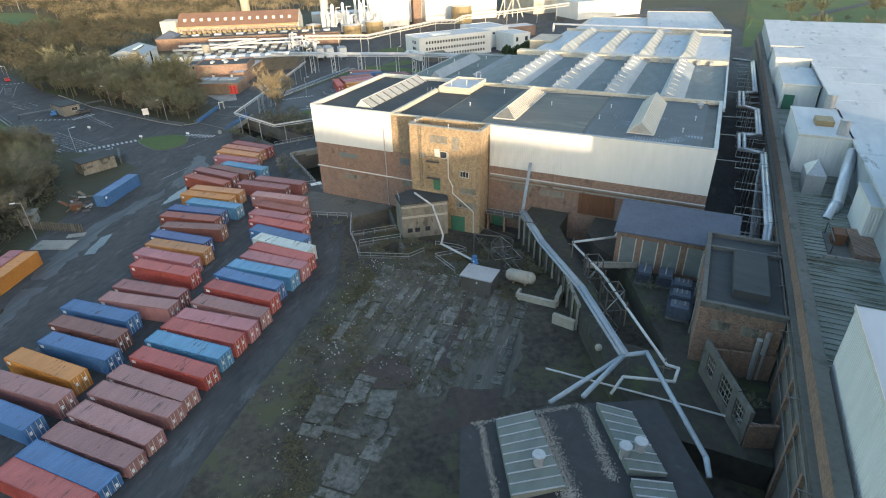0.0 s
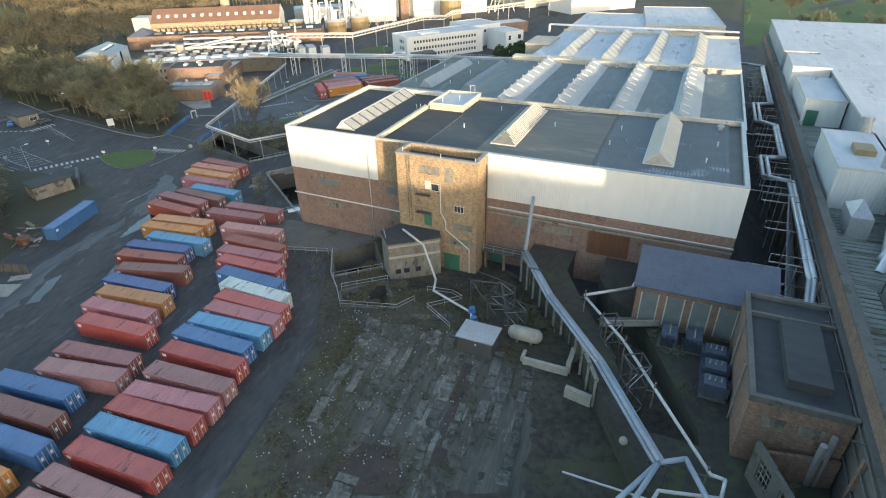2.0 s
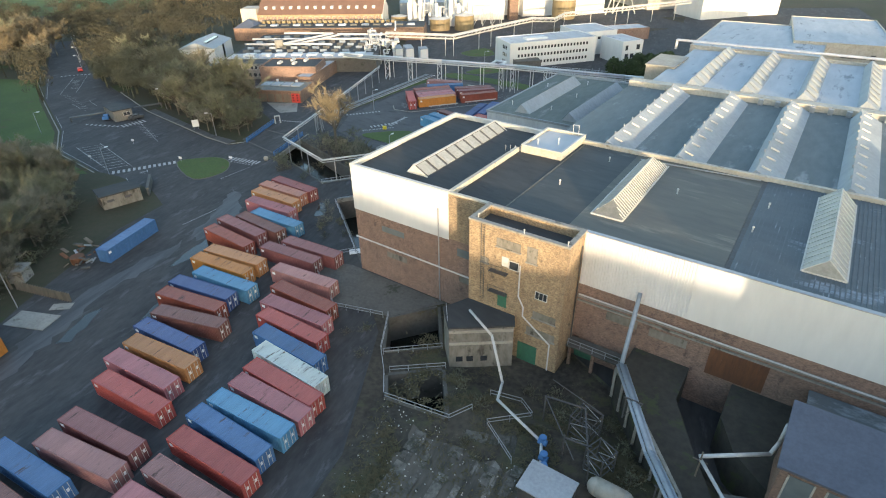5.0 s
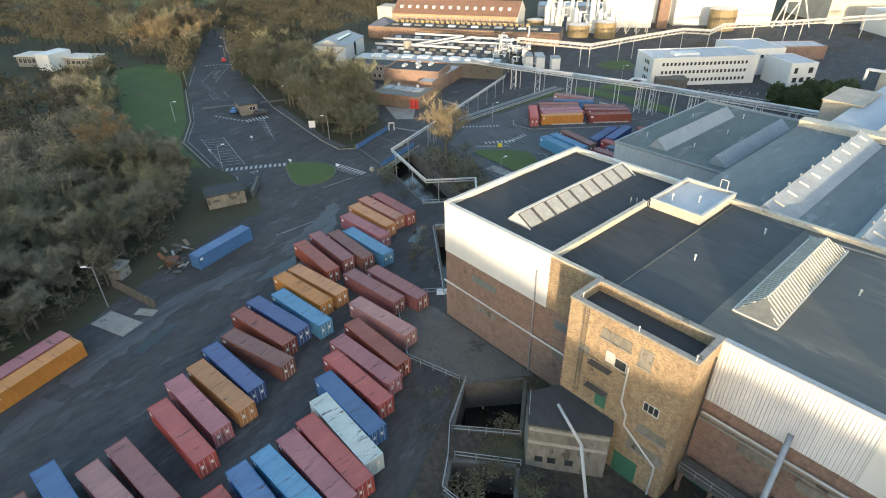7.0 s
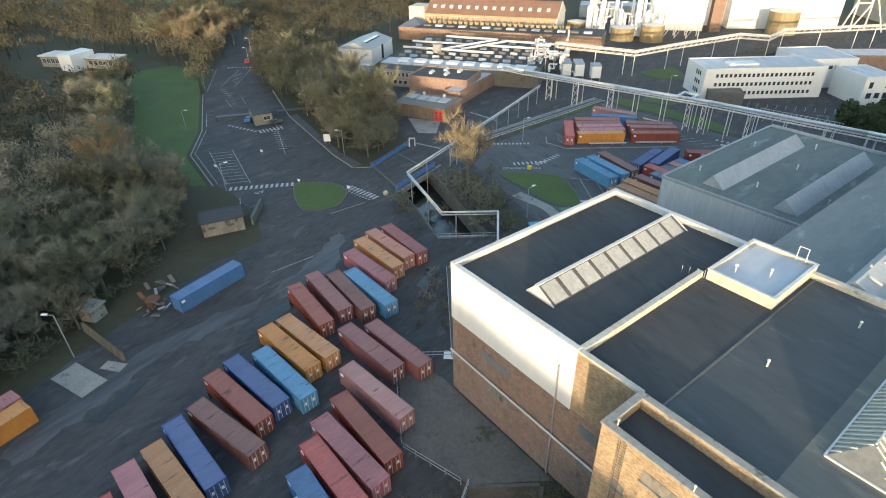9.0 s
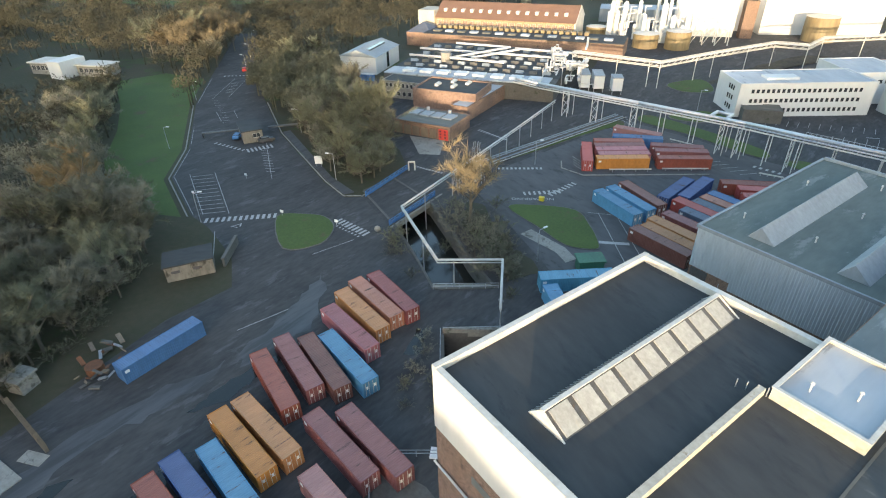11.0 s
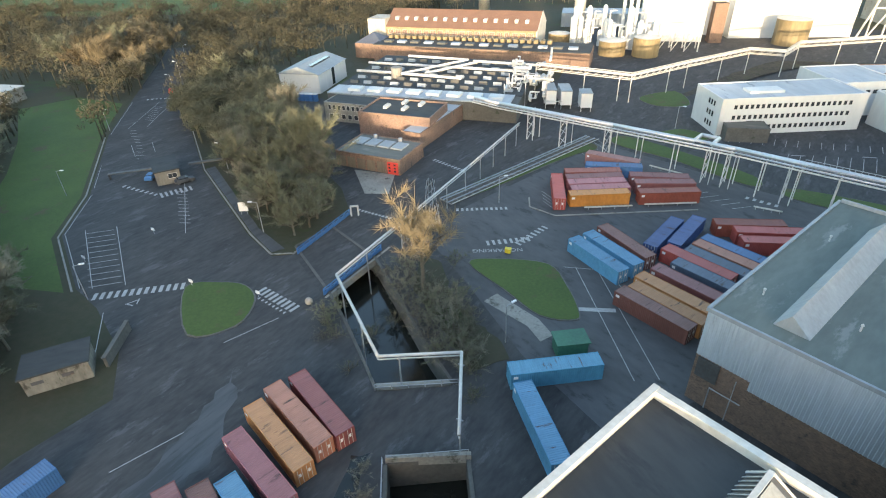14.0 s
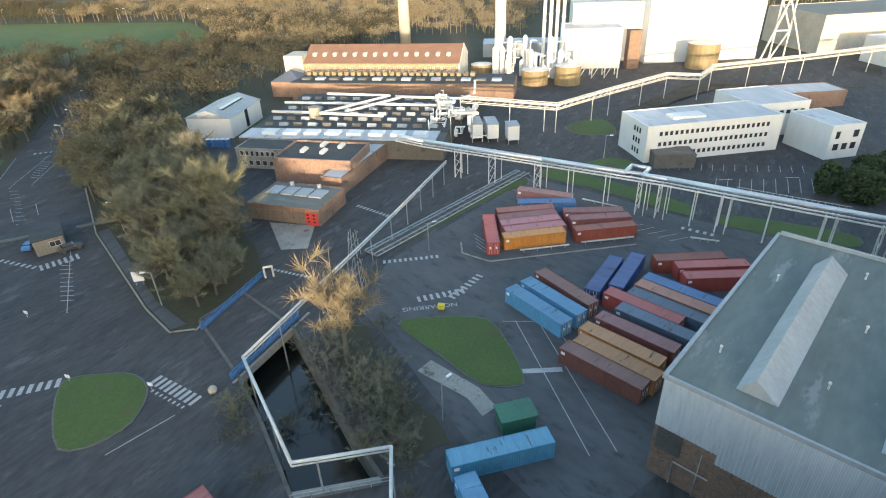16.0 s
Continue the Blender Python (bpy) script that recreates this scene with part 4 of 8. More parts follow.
for z in (4.3, 6.3):
    a = Vector((26.6, -12.0, z)) + n_ * 0.08
    part("band", Shape().beam(a, a + d_ * 8.4, 0.18, 0.35), RENDER_WALL, block, "pale concrete band")
for k in (0.9, 2.3, 4.2):
    a = Vector((26.6, -12.0, 1.6)) + n_ * 0.05 + d_ * k
    part("window", Shape().beam(a, a + d_ * 0.9, 0.1, 0.8), PANE, block, "small dark window")
s = Shape()
for k, z in ((0.0, 0.5), (0.0, 1.0)):
    s.beam(Vector((26.0, -11.4, 7.0 + z)), Vector((24.0, -8.8, 7.0 + z)), 0.05)
part("railing", s, STEEL, block)

# ---- halls behind ----
mid = thing("saw_roof_hall", "wide low factory hall with rows of long roof ridges", "factory")
part("wall", Shape().box(19.8, 76, 29.85, 76, -1, 17.4), BRICK_RED, mid)
s = Shape()
s.box(19.8, 76, 29.85, 73.2, 17.4, 17.7)
part("roof", s, FELT_GREEN, mid, "blue-green weathered felt roof with sky sheen in its colour")
for u in (29.6, 41.2, 52.4, 64.2):
    r_ = ridge_light(mid, u - 0.8, u + 4.2, 30.6, 71.8, 17.7, 2.0, GREY_SHEET, "roof_ridge", peak=0.25, label="grey sheeted roof ridge")
    for k in range(9):
        v = 33 + k * 4.5
        part("ridge_vent", Shape().beam((u + 0.9, v, 19.55), (u + 2.2, v + 0.4, 18.95), 0.25, 0.22), WHITE_TRIM, r_)
        part("ridge_vent", Shape().tube((u + 0.3, v + 2, 19.6), (u + 0.3, v + 2, 20.0), 0.14, 8), STEEL, r_)
part("parapet", Shape().box(19.6, 76.1, 73.2, 76.0, 17.4, 18.9), CREAM, mid, "sunlit cream parapet wall")
for k in range(9):
    part("roof_vent", Shape().box(47 + k * 3.1, 47.9 + k * 3.1, 72.2, 73.2, 17.7, 18.8), STEEL, mid)
part("edge_trim", Shape().box(75.9, 76.3, 29.9, 118, 17.4, 18.1), STEEL, mid)

far_hall = thing("white_roof_hall", "low factory hall with a streaked white coated roof", "factory")
part("wall", Shape().box(23.5, 76, 76, 118, -1, 18.0), BRICK_RED, far_hall)
part("roof", Shape().box(23.5, 76, 76, 118, 18.0, 18.3), ROOF_WHITE, far_hall, "white coating with dark streaks")
for u in (32.3, 43.4, 54.3, 65.2):
    r_ = ridge_light(far_hall, u - 1.2, u + 2.6, 77.2, 117, 18.3, 1.8, GREY_SHEET, "roof_ridge", peak=0.3, label="grey roof ridge with pale panes")
    for k in range(8):
        v = 80 + k * 4.6
        part("pane", Shape().add([(u + 2.3, v, 18.6), (u + 2.3, v + 1.7, 18.6), (u + 0.2, v + 1.7, 20.05), (u + 0.2, v, 20.05), (u + 2.36, v, 18.68), (u + 2.36, v + 1.7, 18.68), (u + 0.26, v + 1.7, 20.13), (u + 0.26, v, 20.13)], [(4, 5, 6, 7), (0, 1, 5, 4), (1, 2, 6, 5), (2, 3, 7, 6), (3, 0, 4, 7)]), GLASS_WHITE, r_)
part("parapet", Shape().box(23.3, 76.2, 117.6, 118.2, 18.3, 19.0), CREAM, far_hall)
part("roof_box", Shape().box(18.0, 25.0, 91, 104, 10, 18.6).box(17.8, 25.2, 90.8, 104.2, 18.6, 18.9), RENDER_WALL, far_hall, "brick plant room with a pale roof")
pr = Shape()
for v in (119.0, 120.0):
    pr.run([(18, v, 17.5), (18, v, 20), (76, v, 20)], 0.25)
part("pipe", pr, PIPE_SILVER, far_hall, "silver roof pipes")

clad = thing("clad_hall", "factory hall with pale blue-grey ribbed upper cladding above brown brick", "factory")
part("wall", Shape().box(-4.8, 19.8, 50.2, 88, -1, 13.6), BRICK_BROWN, clad, "dark brown brick wall")
s = Shape()
s.ribbed((-4.8, 50.12), (1.5, 50.12), 7.2, 14.0, 0.4, 0.06, 0.1)
s.ribbed((1.5, 50.12), (21.5, 50.12), 5.9, 14.0, 0.4, 0.06, 0.1)
part("cladding", s, CLAD_BLUE, clad, "pale blue-grey ribbed sheeting")
s = Shape()
s.box(-4.9, 21.5, 50.0, 88.2, 13.6, 13.9)
part("roof", s, FELT_CLAD, clad, "green-grey weathered felt roof")
for q in ((-5.0, -4.6, 49.9, 88.3, 13.6, 14.1), (-4.6, 21.5, 49.9, 50.2, 13.6, 14.1), (-4.6, 21.5, 88.0, 88.4, 13.6, 14.4)):
    part("edge_trim", Shape().box(*q), GREY_SHEET, clad)
for u in (1.2, 12.7):
    ridge_light(clad, u - 0.2, u + 3.5, 52.6, 82.0, 13.9, 1.9, GREY_SHEET, "roof_ridge", peak=0.4, label="grey felted roof ridge with a white gable")
for u, v in ((-2, 57), (-1.5, 75), (7.5, 58), (8.5, 70), (17.5, 60), (18.5, 78), (6.5, 82)):
    part("vent_pipe", Shape().tube((u, v, 13.9), (u, v, 14.6), 0.1).ball((u, v, 14.7), 0.18, 8, 4), PIPE_WHITE, clad)
part("pipe", Shape().run([(-2.2, 49.8, 0.3), (-2.2, 49.8, 3.6), (1.4, 49.8, 3.6)], 0.08).run([(0.3, 49.8, 6.5), (0.3, 49.8, 0.2)], 0.06), STEEL, clad)
part("door", Shape().box(-4.4, -1.8, 50.0, 50.25, 4.2, 7.0), STEEL_DARK, clad, "dark roller shutter high in the wall")
link = thing("link_wall", "brown brick wall closing the alley between the halls", "wall")
part("wall", Shape().box(19.6, 20.0, 29.9, 50.0, -1, 17.4), BRICK_BROWN, link)

# ---- east wing along the alley ----
east = thing("east_wing", "long brick wing with mossy deck and white sheeted storeys", "factory")
part("wall", Shape().box(85.3, 86.2, -75, 150, 0, 15.4), BRICK_BROWN, east, "long weathered brick parapet wall")
part("coping", Shape().box(85.2, 86.3, -75, 150, 15.4, 15.6), CONCRETE_DARK, east, "stained stone coping")
part("ledge", Shape().box(84.7, 85.3, -75, 150, 0, 13.2), CONCRETE_DARK, east, "stained projecting ledge")
part("roof", Shape().box(86.2, 97, -75, 150, 12.0, 13.5), ROOF_DIRTY, east, "wet mossy roof deck")
s = Shape()
s.box(94.6, 150, -75, 150, 0, 19.4)
part("wall", s, GREY_SHEET, east, "grey sheeted wall")
for k in range(14):
    v0 = -75 + k * 16
    part("roof", Shape().box(94.2, 150.2, v0, v0 + 15.85, 19.4, 19.75), ROOF_WHITE, east, "white coated flat roof")
for k in range(60):
    part("rib", Shape().box(86.4, 94.3, -44 + k * 0.95, -43.8 + k * 0.95, 13.5, 13.58), ROOF_DIRTY, east)
# Added block, out of view, that throws shade on the hall's east cladding.
part("upper_storey", Shape().box(101, 130, -42, -4, 19.8, 27.5), GREY_SHEET, east, "tall grey block added out of view to shade the hall front")
s = Shape()
s.box(86.4, 150, 96, 150, 13.5, 19.4)
part("wall", s, GREY_SHEET, east)
part("roof", Shape().box(86.2, 94.2, 95.8, 150.2, 19.4, 19.8), ROOF_WHITE, east)


def roof_cabin(u0, u1, v0, v1, z0, z1, label, m_=WHITE_SHEET):
    ob = thing("plant_room", label, "plant room")
    w = Shape()
    w.box(u0 + 0.1, u1 - 0.1, v0 + 0.1, v1 - 0.1, z0, z1)
    w.ribbed((u0 + 0.08, v0 + 0.08), (u1 - 0.08, v0 + 0.08), z0, z1, 0.35, 0.05)
    w.ribbed((u0 + 0.08, v1 - 0.08), (u0 + 0.08, v0 + 0.08), z0, z1, 0.35, 0.05)
    part("wall", w, m_, ob, "ribbed pale sheet wall")
    part("roof", Shape().box(u0, u1, v0, v1, z1, z1 + 0.15), ROOF_WHITE, ob)
    part("trim", Shape().box(u0 - 0.05, u1 + 0.05, v0 - 0.05, v0, z1 - 0.1, z1 + 0.3).box(u0 - 0.05, u0, v0, v1, z1 - 0.1, z1 + 0.3), WHITE_TRIM, ob)
    return ob


cab = roof_cabin(87.0, 94.5, 11.5, 29.5, 13.5, 19.6, "white ribbed plant room on the roof deck")
part("hatch", Shape().box(89.8, 92.4, 17.5, 21, 19.75, 20.6), TANK_BROWN, cab, "rusty square roof hatch")
part("flue", Shape().tube((93.0, 13.5, 19.7), (93.0, 13.5, 22.2), 0.8, 14).tube((93.0, 30.0, 19.7), (93.0, 30.0, 22.2), 0.9, 14), STEEL, cab, "wide steel flues")
cab = roof_cabin(87.2, 94.4, 52, 72, 13.5, 18.6, "pale sheeted plant room on the roof deck")
part("door", Shape().box(87.9, 90.0, 51.8, 52.05, 13.5, 16.6), GREEN_PAINT, cab, "green door")
cab = roof_cabin(86.6, 94.4, 76, 92, 13.5, 19.8, "pale sheeted plant room with cream edges")
roof_cabin(86.8, 99.0, -62, -41.8, 13.5, 21.2, "white sheeted block with a flat white roof")
roof_cabin(93.2, 97.0, -12.5, -4.0, 13.5, 18.4, "open-topped ribbed metal housing")
hop = thing("extract_hopper", "rusty sheet metal extract hopper on the roof deck", "machine")
part("body", Shape().box(88.2, 90.8, 2.5, 7.5, 13.5, 16.4), STEEL, hop)
part("cowl", Shape().add([(88.2, 2.5, 16.4), (90.8, 2.5, 16.4), (90.8, 7.5, 16.4), (88.2, 7.5, 16.4), (89.5, 5, 18.2)], [(0, 1, 4), (1, 2, 4), (2, 3, 4), (3, 0, 4)]), STEEL, hop)
duct = thing("exhaust_duct", "long silver sloping exhaust duct on the roof deck", "duct")
part("pipe", Shape().tube((92.0, -2.5, 14.2), (94.2, 9.0, 18.6), 0.8, 14), PIPE_SILVER, duct, smooth=True)
part("elbow", Shape().tube((91.4, -3.4, 13.5), (92.1, -2.4, 14.4), 0.85, 14), PIPE_SILVER, duct, smooth=True)
part("stub", Shape().tube((90.6, -6.0, 13.5), (91.3, -4.6, 15.2), 0.55, 12), PIPE_SILVER, duct)
skip_ = thing("old_compressor", "rusty compressor unit in an open roof well", "machine")
part("base", Shape().box(89.6, 92.0, -17.5, -10.8, 13.5, 13.7), CONCRETE_DARK, skip_)
part("body", Shape().box(90.2, 91.5, -14.4, -12.2, 13.7, 15.2), DOOR_BROWN, skip_)
part("frame", Shape().beam((89.8, -17, 13.7), (89.8, -17, 15.4), 0.12).beam((89.8, -11.2, 13.7), (89.8, -11.2, 15.4), 0.12).beam((89.8, -17, 15.4), (89.8, -11.2, 15.4), 0.12), STEEL_DARK, skip_)
well = thing("brick_roof_well", "low brick upstand with pale coping on the roof deck", "upstand")
part("wall", Shape().box(92.0, 95.6, -18, -10.5, 13.5, 14.6), BRICK_BROWN, well)
part("coping", Shape().box(89.0, 95.7, -18.3, -18.0, 13.5, 14.0), CONCRETE, well)

# pipes, brackets and stairs in the alley
alley = thing("alley_pipes", "pair of silver insulated pipes with square expansion loops on steel frames", "pipework")
for k, dz in ((0.0, 0.0), (0.9, 0.25)):
    z = 12.0 + dz
    p = Shape()
    p.run([(83.4 + k * 0.6, -20, 4), (83.6 + k * 0.6, -8, z), (84.0 - 0.2 + k * 0.6, 24 - k, z), (80.0 + k, 24 - k + 1, z), (80.0 + k, 34.5 - k, z), (83.4 + k * 0.6, 35.5 - k, z), (83.4 + k * 0.6, 55 - k, z), (80.0 + k, 56 - k + 1, z), (80.0 + k, 71 - k, z), (83.4 + k * 0.6, 72 - k, z), (83.4 + k * 0.6, 113 - k, z), (78.0, 115 - k, z)], 0.34, 10)
    part("pipe", p, PIPE_SILVER, alley, smooth=True)
for v in (-14, -4, 6, 16, 22, 28, 34, 42, 50, 58, 64, 70, 80, 90, 100, 110):
    for a, b, w in (((79.5, v, 11.4), (84.6, v, 11.4), 0.14), ((79.5, v, 11.4), (79.5, v, 12.6), 0.08), ((79.5, v, 12.6), (84.6, v, 12.6), 0.06), ((82.8, v, 0), (82.8, v, 11.4), 0.16)):
        part("strut", Shape().beam(a, b, w), STEEL, alley)
for v in (20, 36, 50, 74):
    part("strut", Shape().beam((76.2, v, 11.2), (84.6, v, 11.2), 0.12), STEEL, alley)
s = Shape()
for v in (-9, -5, -1):
    s.beam((77.5, v, 9.0), (84.4, v, 9.0), 0.12).beam((77.5, v, 6.5), (84.4, v, 6.5), 0.12).beam((77.5, v, 3.5), (77.5, v, 9.0), 0.12).beam((81, v, 3.5), (81, v, 9.0), 0.12)
for a, b in ((77.5, 81), (81, 84.4)):
    s.beam((a, -9, 6.5), (b, -9, 9.0), 0.08).beam((b, -9, 6.5), (a, -9, 9.0), 0.08)
for k in range(6):
    s.tube((82.3 + k * 0.35, -16 + k, 4), (82.8 + k * 0.3, 12 + k * 3, 12), 0.12, 6)
gan = thing("alley_gantry", "tangle of pale steel gantry and thin pipes against the wall", "gantry")
part("frame", s, STEEL, gan)
for v in (-56, -46, -36, -27, -19, -10, 0, 12):
    part("bracket", Shape().beam((84.5, v, 13.6), (83.6, v + 0.5, 13.2), 0.1), STEEL_DARK, gan)
for z in (9.0, 11.3, 13.0):
    part("wall_pipe", Shape().tube((84.45, -70, z), (84.45, 12, z), 0.09, 6), STEEL_DARK, gan, "thin dark pipe along the wall")
for k in range(18):
    v = -70 + k * 5.5
    part("buttress", Shape().box(84.35, 84.7, v, v + 0.5, 0, 12.6), BRICK_BROWN, gan)

# ---- raised service yard to the south-east ----
PLATE_A = [(47.2, 0.0), (47.0, -5.8), (57.6, -19.0), (62.5, -28.5), (69.0, -40.0), (73.5, -46.0), (73.5, -33.0), (67.2, -33.0), (63.0, -21.4), (57.3, -12.2), (54.0, -6.0), (54.0, 0.0)]
PLATE_B = [(58.8, 0.0), (58.8, -6.0), (60.8, -10.1), (65.6, -14.3), (73.2, -31.0), (73.5, -33.0), (73.5, -46.0), (84.6, -46.0), (84.6, 0.0)]
solid("raised_yard", Shape().prism(PLATE_A, -0.5, 5.0), MOSS_YARD, "dark concrete retaining wall and raised service yard", "retaining wall", kind="structure")
solid("raised_yard", Shape().prism(PLATE_B, -0.5, 5.0), MOSS_YARD, "dark concrete raised service yard with weeds", "retaining wall", kind="structure")
rw = Shape()
for a, b in (((47.0, -5.8), (57.6, -19.0)), ((57.6, -19.0), (62.5, -28.5))):
    d = Vector((b[0] - a[0], b[1] - a[1], 0))
    n = int(d.length / 2.2)
    for i in range(n + 1):
        p = Vector((*a, 0)) + d * i / n
        rw.beam((p.x - 0.15, p.y - 0.12, 1.2), (p.x - 0.15, p.y - 0.12, 5.9), 0.3)
    rw.beam((a[0], a[1], 5.7), (b[0], b[1], 5.7), 0.3, 0.5)
solid("retaining_parapet", rw, CONCRETE, "concrete parapet with piers on the retaining wall", "wall", kind="structure")

bh = thing("boiler_house", "yellow-brown brick boiler house with slate roof and blocked windows", "building")
part("wall", Shape().box(64.4, 80.0, -15.0, -9.0, 4.5, 10.9), BRICK_BROWN, bh, "grimy yellow-brown brick")
part("roof", Shape().add([(64.0, -15.5, 10.8), (80.2, -15.5, 10.8), (80.2, -8.6, 12.9), (64.0, -8.6, 12.9), (64.0, -15.5, 11.05), (80.2, -15.5, 11.05), (80.2, -8.6, 13.15), (64.0, -8.6, 13.15)], [(3, 2, 1, 0), (4, 5, 6, 7), (0, 1, 5, 4), (1, 2, 6, 5), (2, 3, 7, 6), (3, 0, 4, 7)]), SLATE, bh, "blue-grey slate roof")
for i in range(4):
    u = 65.2 + i * 3.0
    w_ = part("window", Shape().box(u, u + 1.9, -15.06, -14.9, 5.6, 10.0), FELT_GREEN, bh, "tall boarded green window")
    part("reveal", Shape().box(u - 0.15, u, -15.12, -14.95, 5.6, 10.0).box(u + 1.9, u + 2.05, -15.12, -14.95, 5.6, 10.0), CREAM, w_)
lt = thing("lean_to", "low lean-to with a grey felt roof against the hall", "building")
part("wall", Shape().box(66.0, 76.5, -8.4, -0.6, 4.5, 8.2), BRICK_BROWN, lt)
part("roof", Shape().box(65.8, 76.7, -8.5, -0.5, 8.2, 8.5), ROOF_BLUE, lt)
part("railing", Shape().beam((65.9, -8.3, 9.4), (76.6, -8.3, 9.4), 0.06).beam((65.9, -8.3, 8.5), (65.9, -8.3, 9.4), 0.06).beam((71, -8.3, 8.5), (71, -8.3, 9.4), 0.06).beam((76.6, -8.3, 8.5), (76.6, -8.3, 9.4), 0.06), STEEL, lt)
sub = thing("switch_house", "flat-roofed brown brick switch house with a raised grey roof box", "building")
part("wall", Shape().box(76.2, 84.5, -33.0, -15.5, 4.5, 12.6), BRICK_BROWN, sub)
part("roof", Shape().box(76.6, 84.3, -32.6, -15.9, 12.6, 12.8), FELT, sub, "dark felt roof")
part("coping", Shape().box(76.1, 84.6, -33.1, -32.6, 12.6, 13.3).box(76.1, 76.6, -32.6, -15.4, 12.6, 13.3).box(76.6, 84.6, -19.6, -19.2, 12.6, 13.3).box(76.6, 84.6, -15.8, -15.4, 12.6, 13.3), CONCRETE_DARK, sub)
part("roof_box", Shape().box(79.2, 82.8, -30.4, -20.6, 12.8, 13.9), FELT, sub, "raised grey felted box")
for u in (77.6, 80.6):
    part("window", Shape().box(u, u + 2.0, -33.08, -32.9, 9.9, 11.1), RENDER_GRIMY, sub, "bricked-up window")
for v in (-28, -21):
    part("downpipe", Shape().tube((76.0, v, 5), (76.0, v, 12.6), 0.1), STEEL, sub)

tr = thing("transformer", "dark blue-grey cooling transformer with ribbed tanks", "transformer", SITE @ pose(74.4, -22.0, 5.0), group="transformers")
part("tank", Shape().box(-1.1, 1.1, -0.9, 0.9, 0.15, 1.9), TANK_BLUE, tr)
part("plinth", Shape().box(-1.4, 1.4, -1.2, 1.2, 0, 0.15), CONCRETE_DARK, tr)
for i in range(9):
    for a, b in ((-1.5, -1.1), (1.1, 1.5)):
        part("fin", Shape().box(a, b, -0.85 + i * 0.2, -0.78 + i * 0.2, 0.4, 1.7), TANK_BLUE, tr)
for i in range(3):
    part("bushing", Shape().tube((-0.6 + i * 0.6, 0, 1.9), (-0.6 + i * 0.6, 0, 2.5), 0.1, 8, 0.05), RENDER_WALL, tr)
for u, v, a in ((74.4, -19.2, 0), (74.4, -24.8, 0), (69.2, -17.6, 90), (72.0, -17.4, 90)):
    copy_thing(tr, SITE @ pose(u, v, 5.0, 0, 0, a))

ruin = thing("roofless_shed", "roofless brick shed with broken windows and ivy inside", "ruin")
A_, B_ = Vector((77.6, -34.8, 0)), Vector((81.9, -44.4, 0))
dr = (B_ - A_).normalized()
for t0, t1, z0, z1 in ((0.0, 1.2, 4.5, 9.7), (1.2, 3.0, 4.5, 6.3), (1.2, 3.0, 8.8, 9.7), (3.0, 4.4, 4.5, 9.6), (4.4, 6.8, 4.5, 6.2), (4.4, 6.8, 8.9, 9.6), (6.8, 7.8, 4.5, 9.6), (7.8, 9.6, 4.5, 6.4), (7.8, 9.6, 8.8, 9.5), (9.6, 10.5, 4.5, 9.5)):
    part("wall", Shape().beam(A_ + dr * t0 + Vector((0, 0, (z0 + z1) / 2)), A_ + dr * t1 + Vector((0, 0, (z0 + z1) / 2)), 0.35, z1 - z0), CONCRETE_DARK, ruin, "stained grey front wall")
w = Shape()
w.beam(B_ + Vector((0, 0, 6.2)), Vector((84.5, -43.4, 6.2)), 0.35, 3.4).beam(A_ + Vector((0, 0, 6.5)), Vector((84.5, -33.4, 6.5)), 0.35, 4.0)
part("wall", w, BRICK_BROWN, ruin)
for t0, t1 in ((1.2, 3.0), (4.4, 6.8), (7.8, 9.6)):
    g = Shape()
    for i in range(5):
        t = t0 + (t1 - t0) * i / 4
        g.beam(A_ + dr * t + Vector((0, 0, 6.3)), A_ + dr * t + Vector((0, 0, 8.9)), 0.07)
    for z in (6.4, 7.2, 8.0, 8.8):
        g.beam(A_ + dr * t0 + Vector((0, 0, z)), A_ + dr * t1 + Vector((0, 0, z)), 0.07)
    part("window", g, CONCRETE, ruin, "broken pale window frame")
part("chimney", Shape().tube((82.6, -33.8, 5), (82.4, -34.4, 10.8), 0.3, 10).tube((83.2, -33.6, 5), (83.2, -33.6, 11.3), 0.28, 10), STEEL, ruin, "twin rusty flues")

ann = thing("south_annex", "dark flat-roofed annex with aluminium skylights and rubble on its roof", "building")
ANN = [(57.7, -57.0), (64.3, -51.1), (73.6, -46.2), (79.0, -55.6), (83, -66), (64, -72)]
part("wall", Shape().prism([(69 + (u - 69) * 0.985, -57 + (v + 57) * 0.985) for u, v in ANN], 0, 9.2), BRICK_BROWN, ann)
part("roof", Shape().prism(ANN, 9.2, 9.5), FELT_BLACK, ann, "black felt roof")
for pts, n in ((((60.6, -55.5), (63.3, -52.8), (68.0, -59.5), (64.4, -62.3)), 8), (((68.5, -49.8), (71.7, -49.3), (75.3, -55.0), (72.4, -56.1)), 7), (((72.7, -57.0), (75.8, -55.8), (77.5, -60), (74.4, -61.2)), 6)):
    q = [Vector((*p, 9.5)) for p in pts]
    k = Shape()
    k.add([(*p.xy, 9.5) for p in q] + [(*p.xy, 9.95 + (0.35 if i in (0, 3) else 0)) for i, p in enumerate(q)], [(4, 5, 6, 7), (0, 1, 5, 4), (1, 2, 6, 5), (2, 3, 7, 6), (3, 0, 4, 7)])
    sk = part("skylight", k, FELT_CLAD, ann, "ribbed aluminium skylight")
    for i in range(n + 1):
        a = q[0].lerp(q[3], i / n) + Vector((0, 0, 0.84))
        b = q[1].lerp(q[2], i / n) + Vector((0, 0, 0.49))
        part("seam", Shape().beam(a, b, 0.1, 0.08), STEEL, sk)
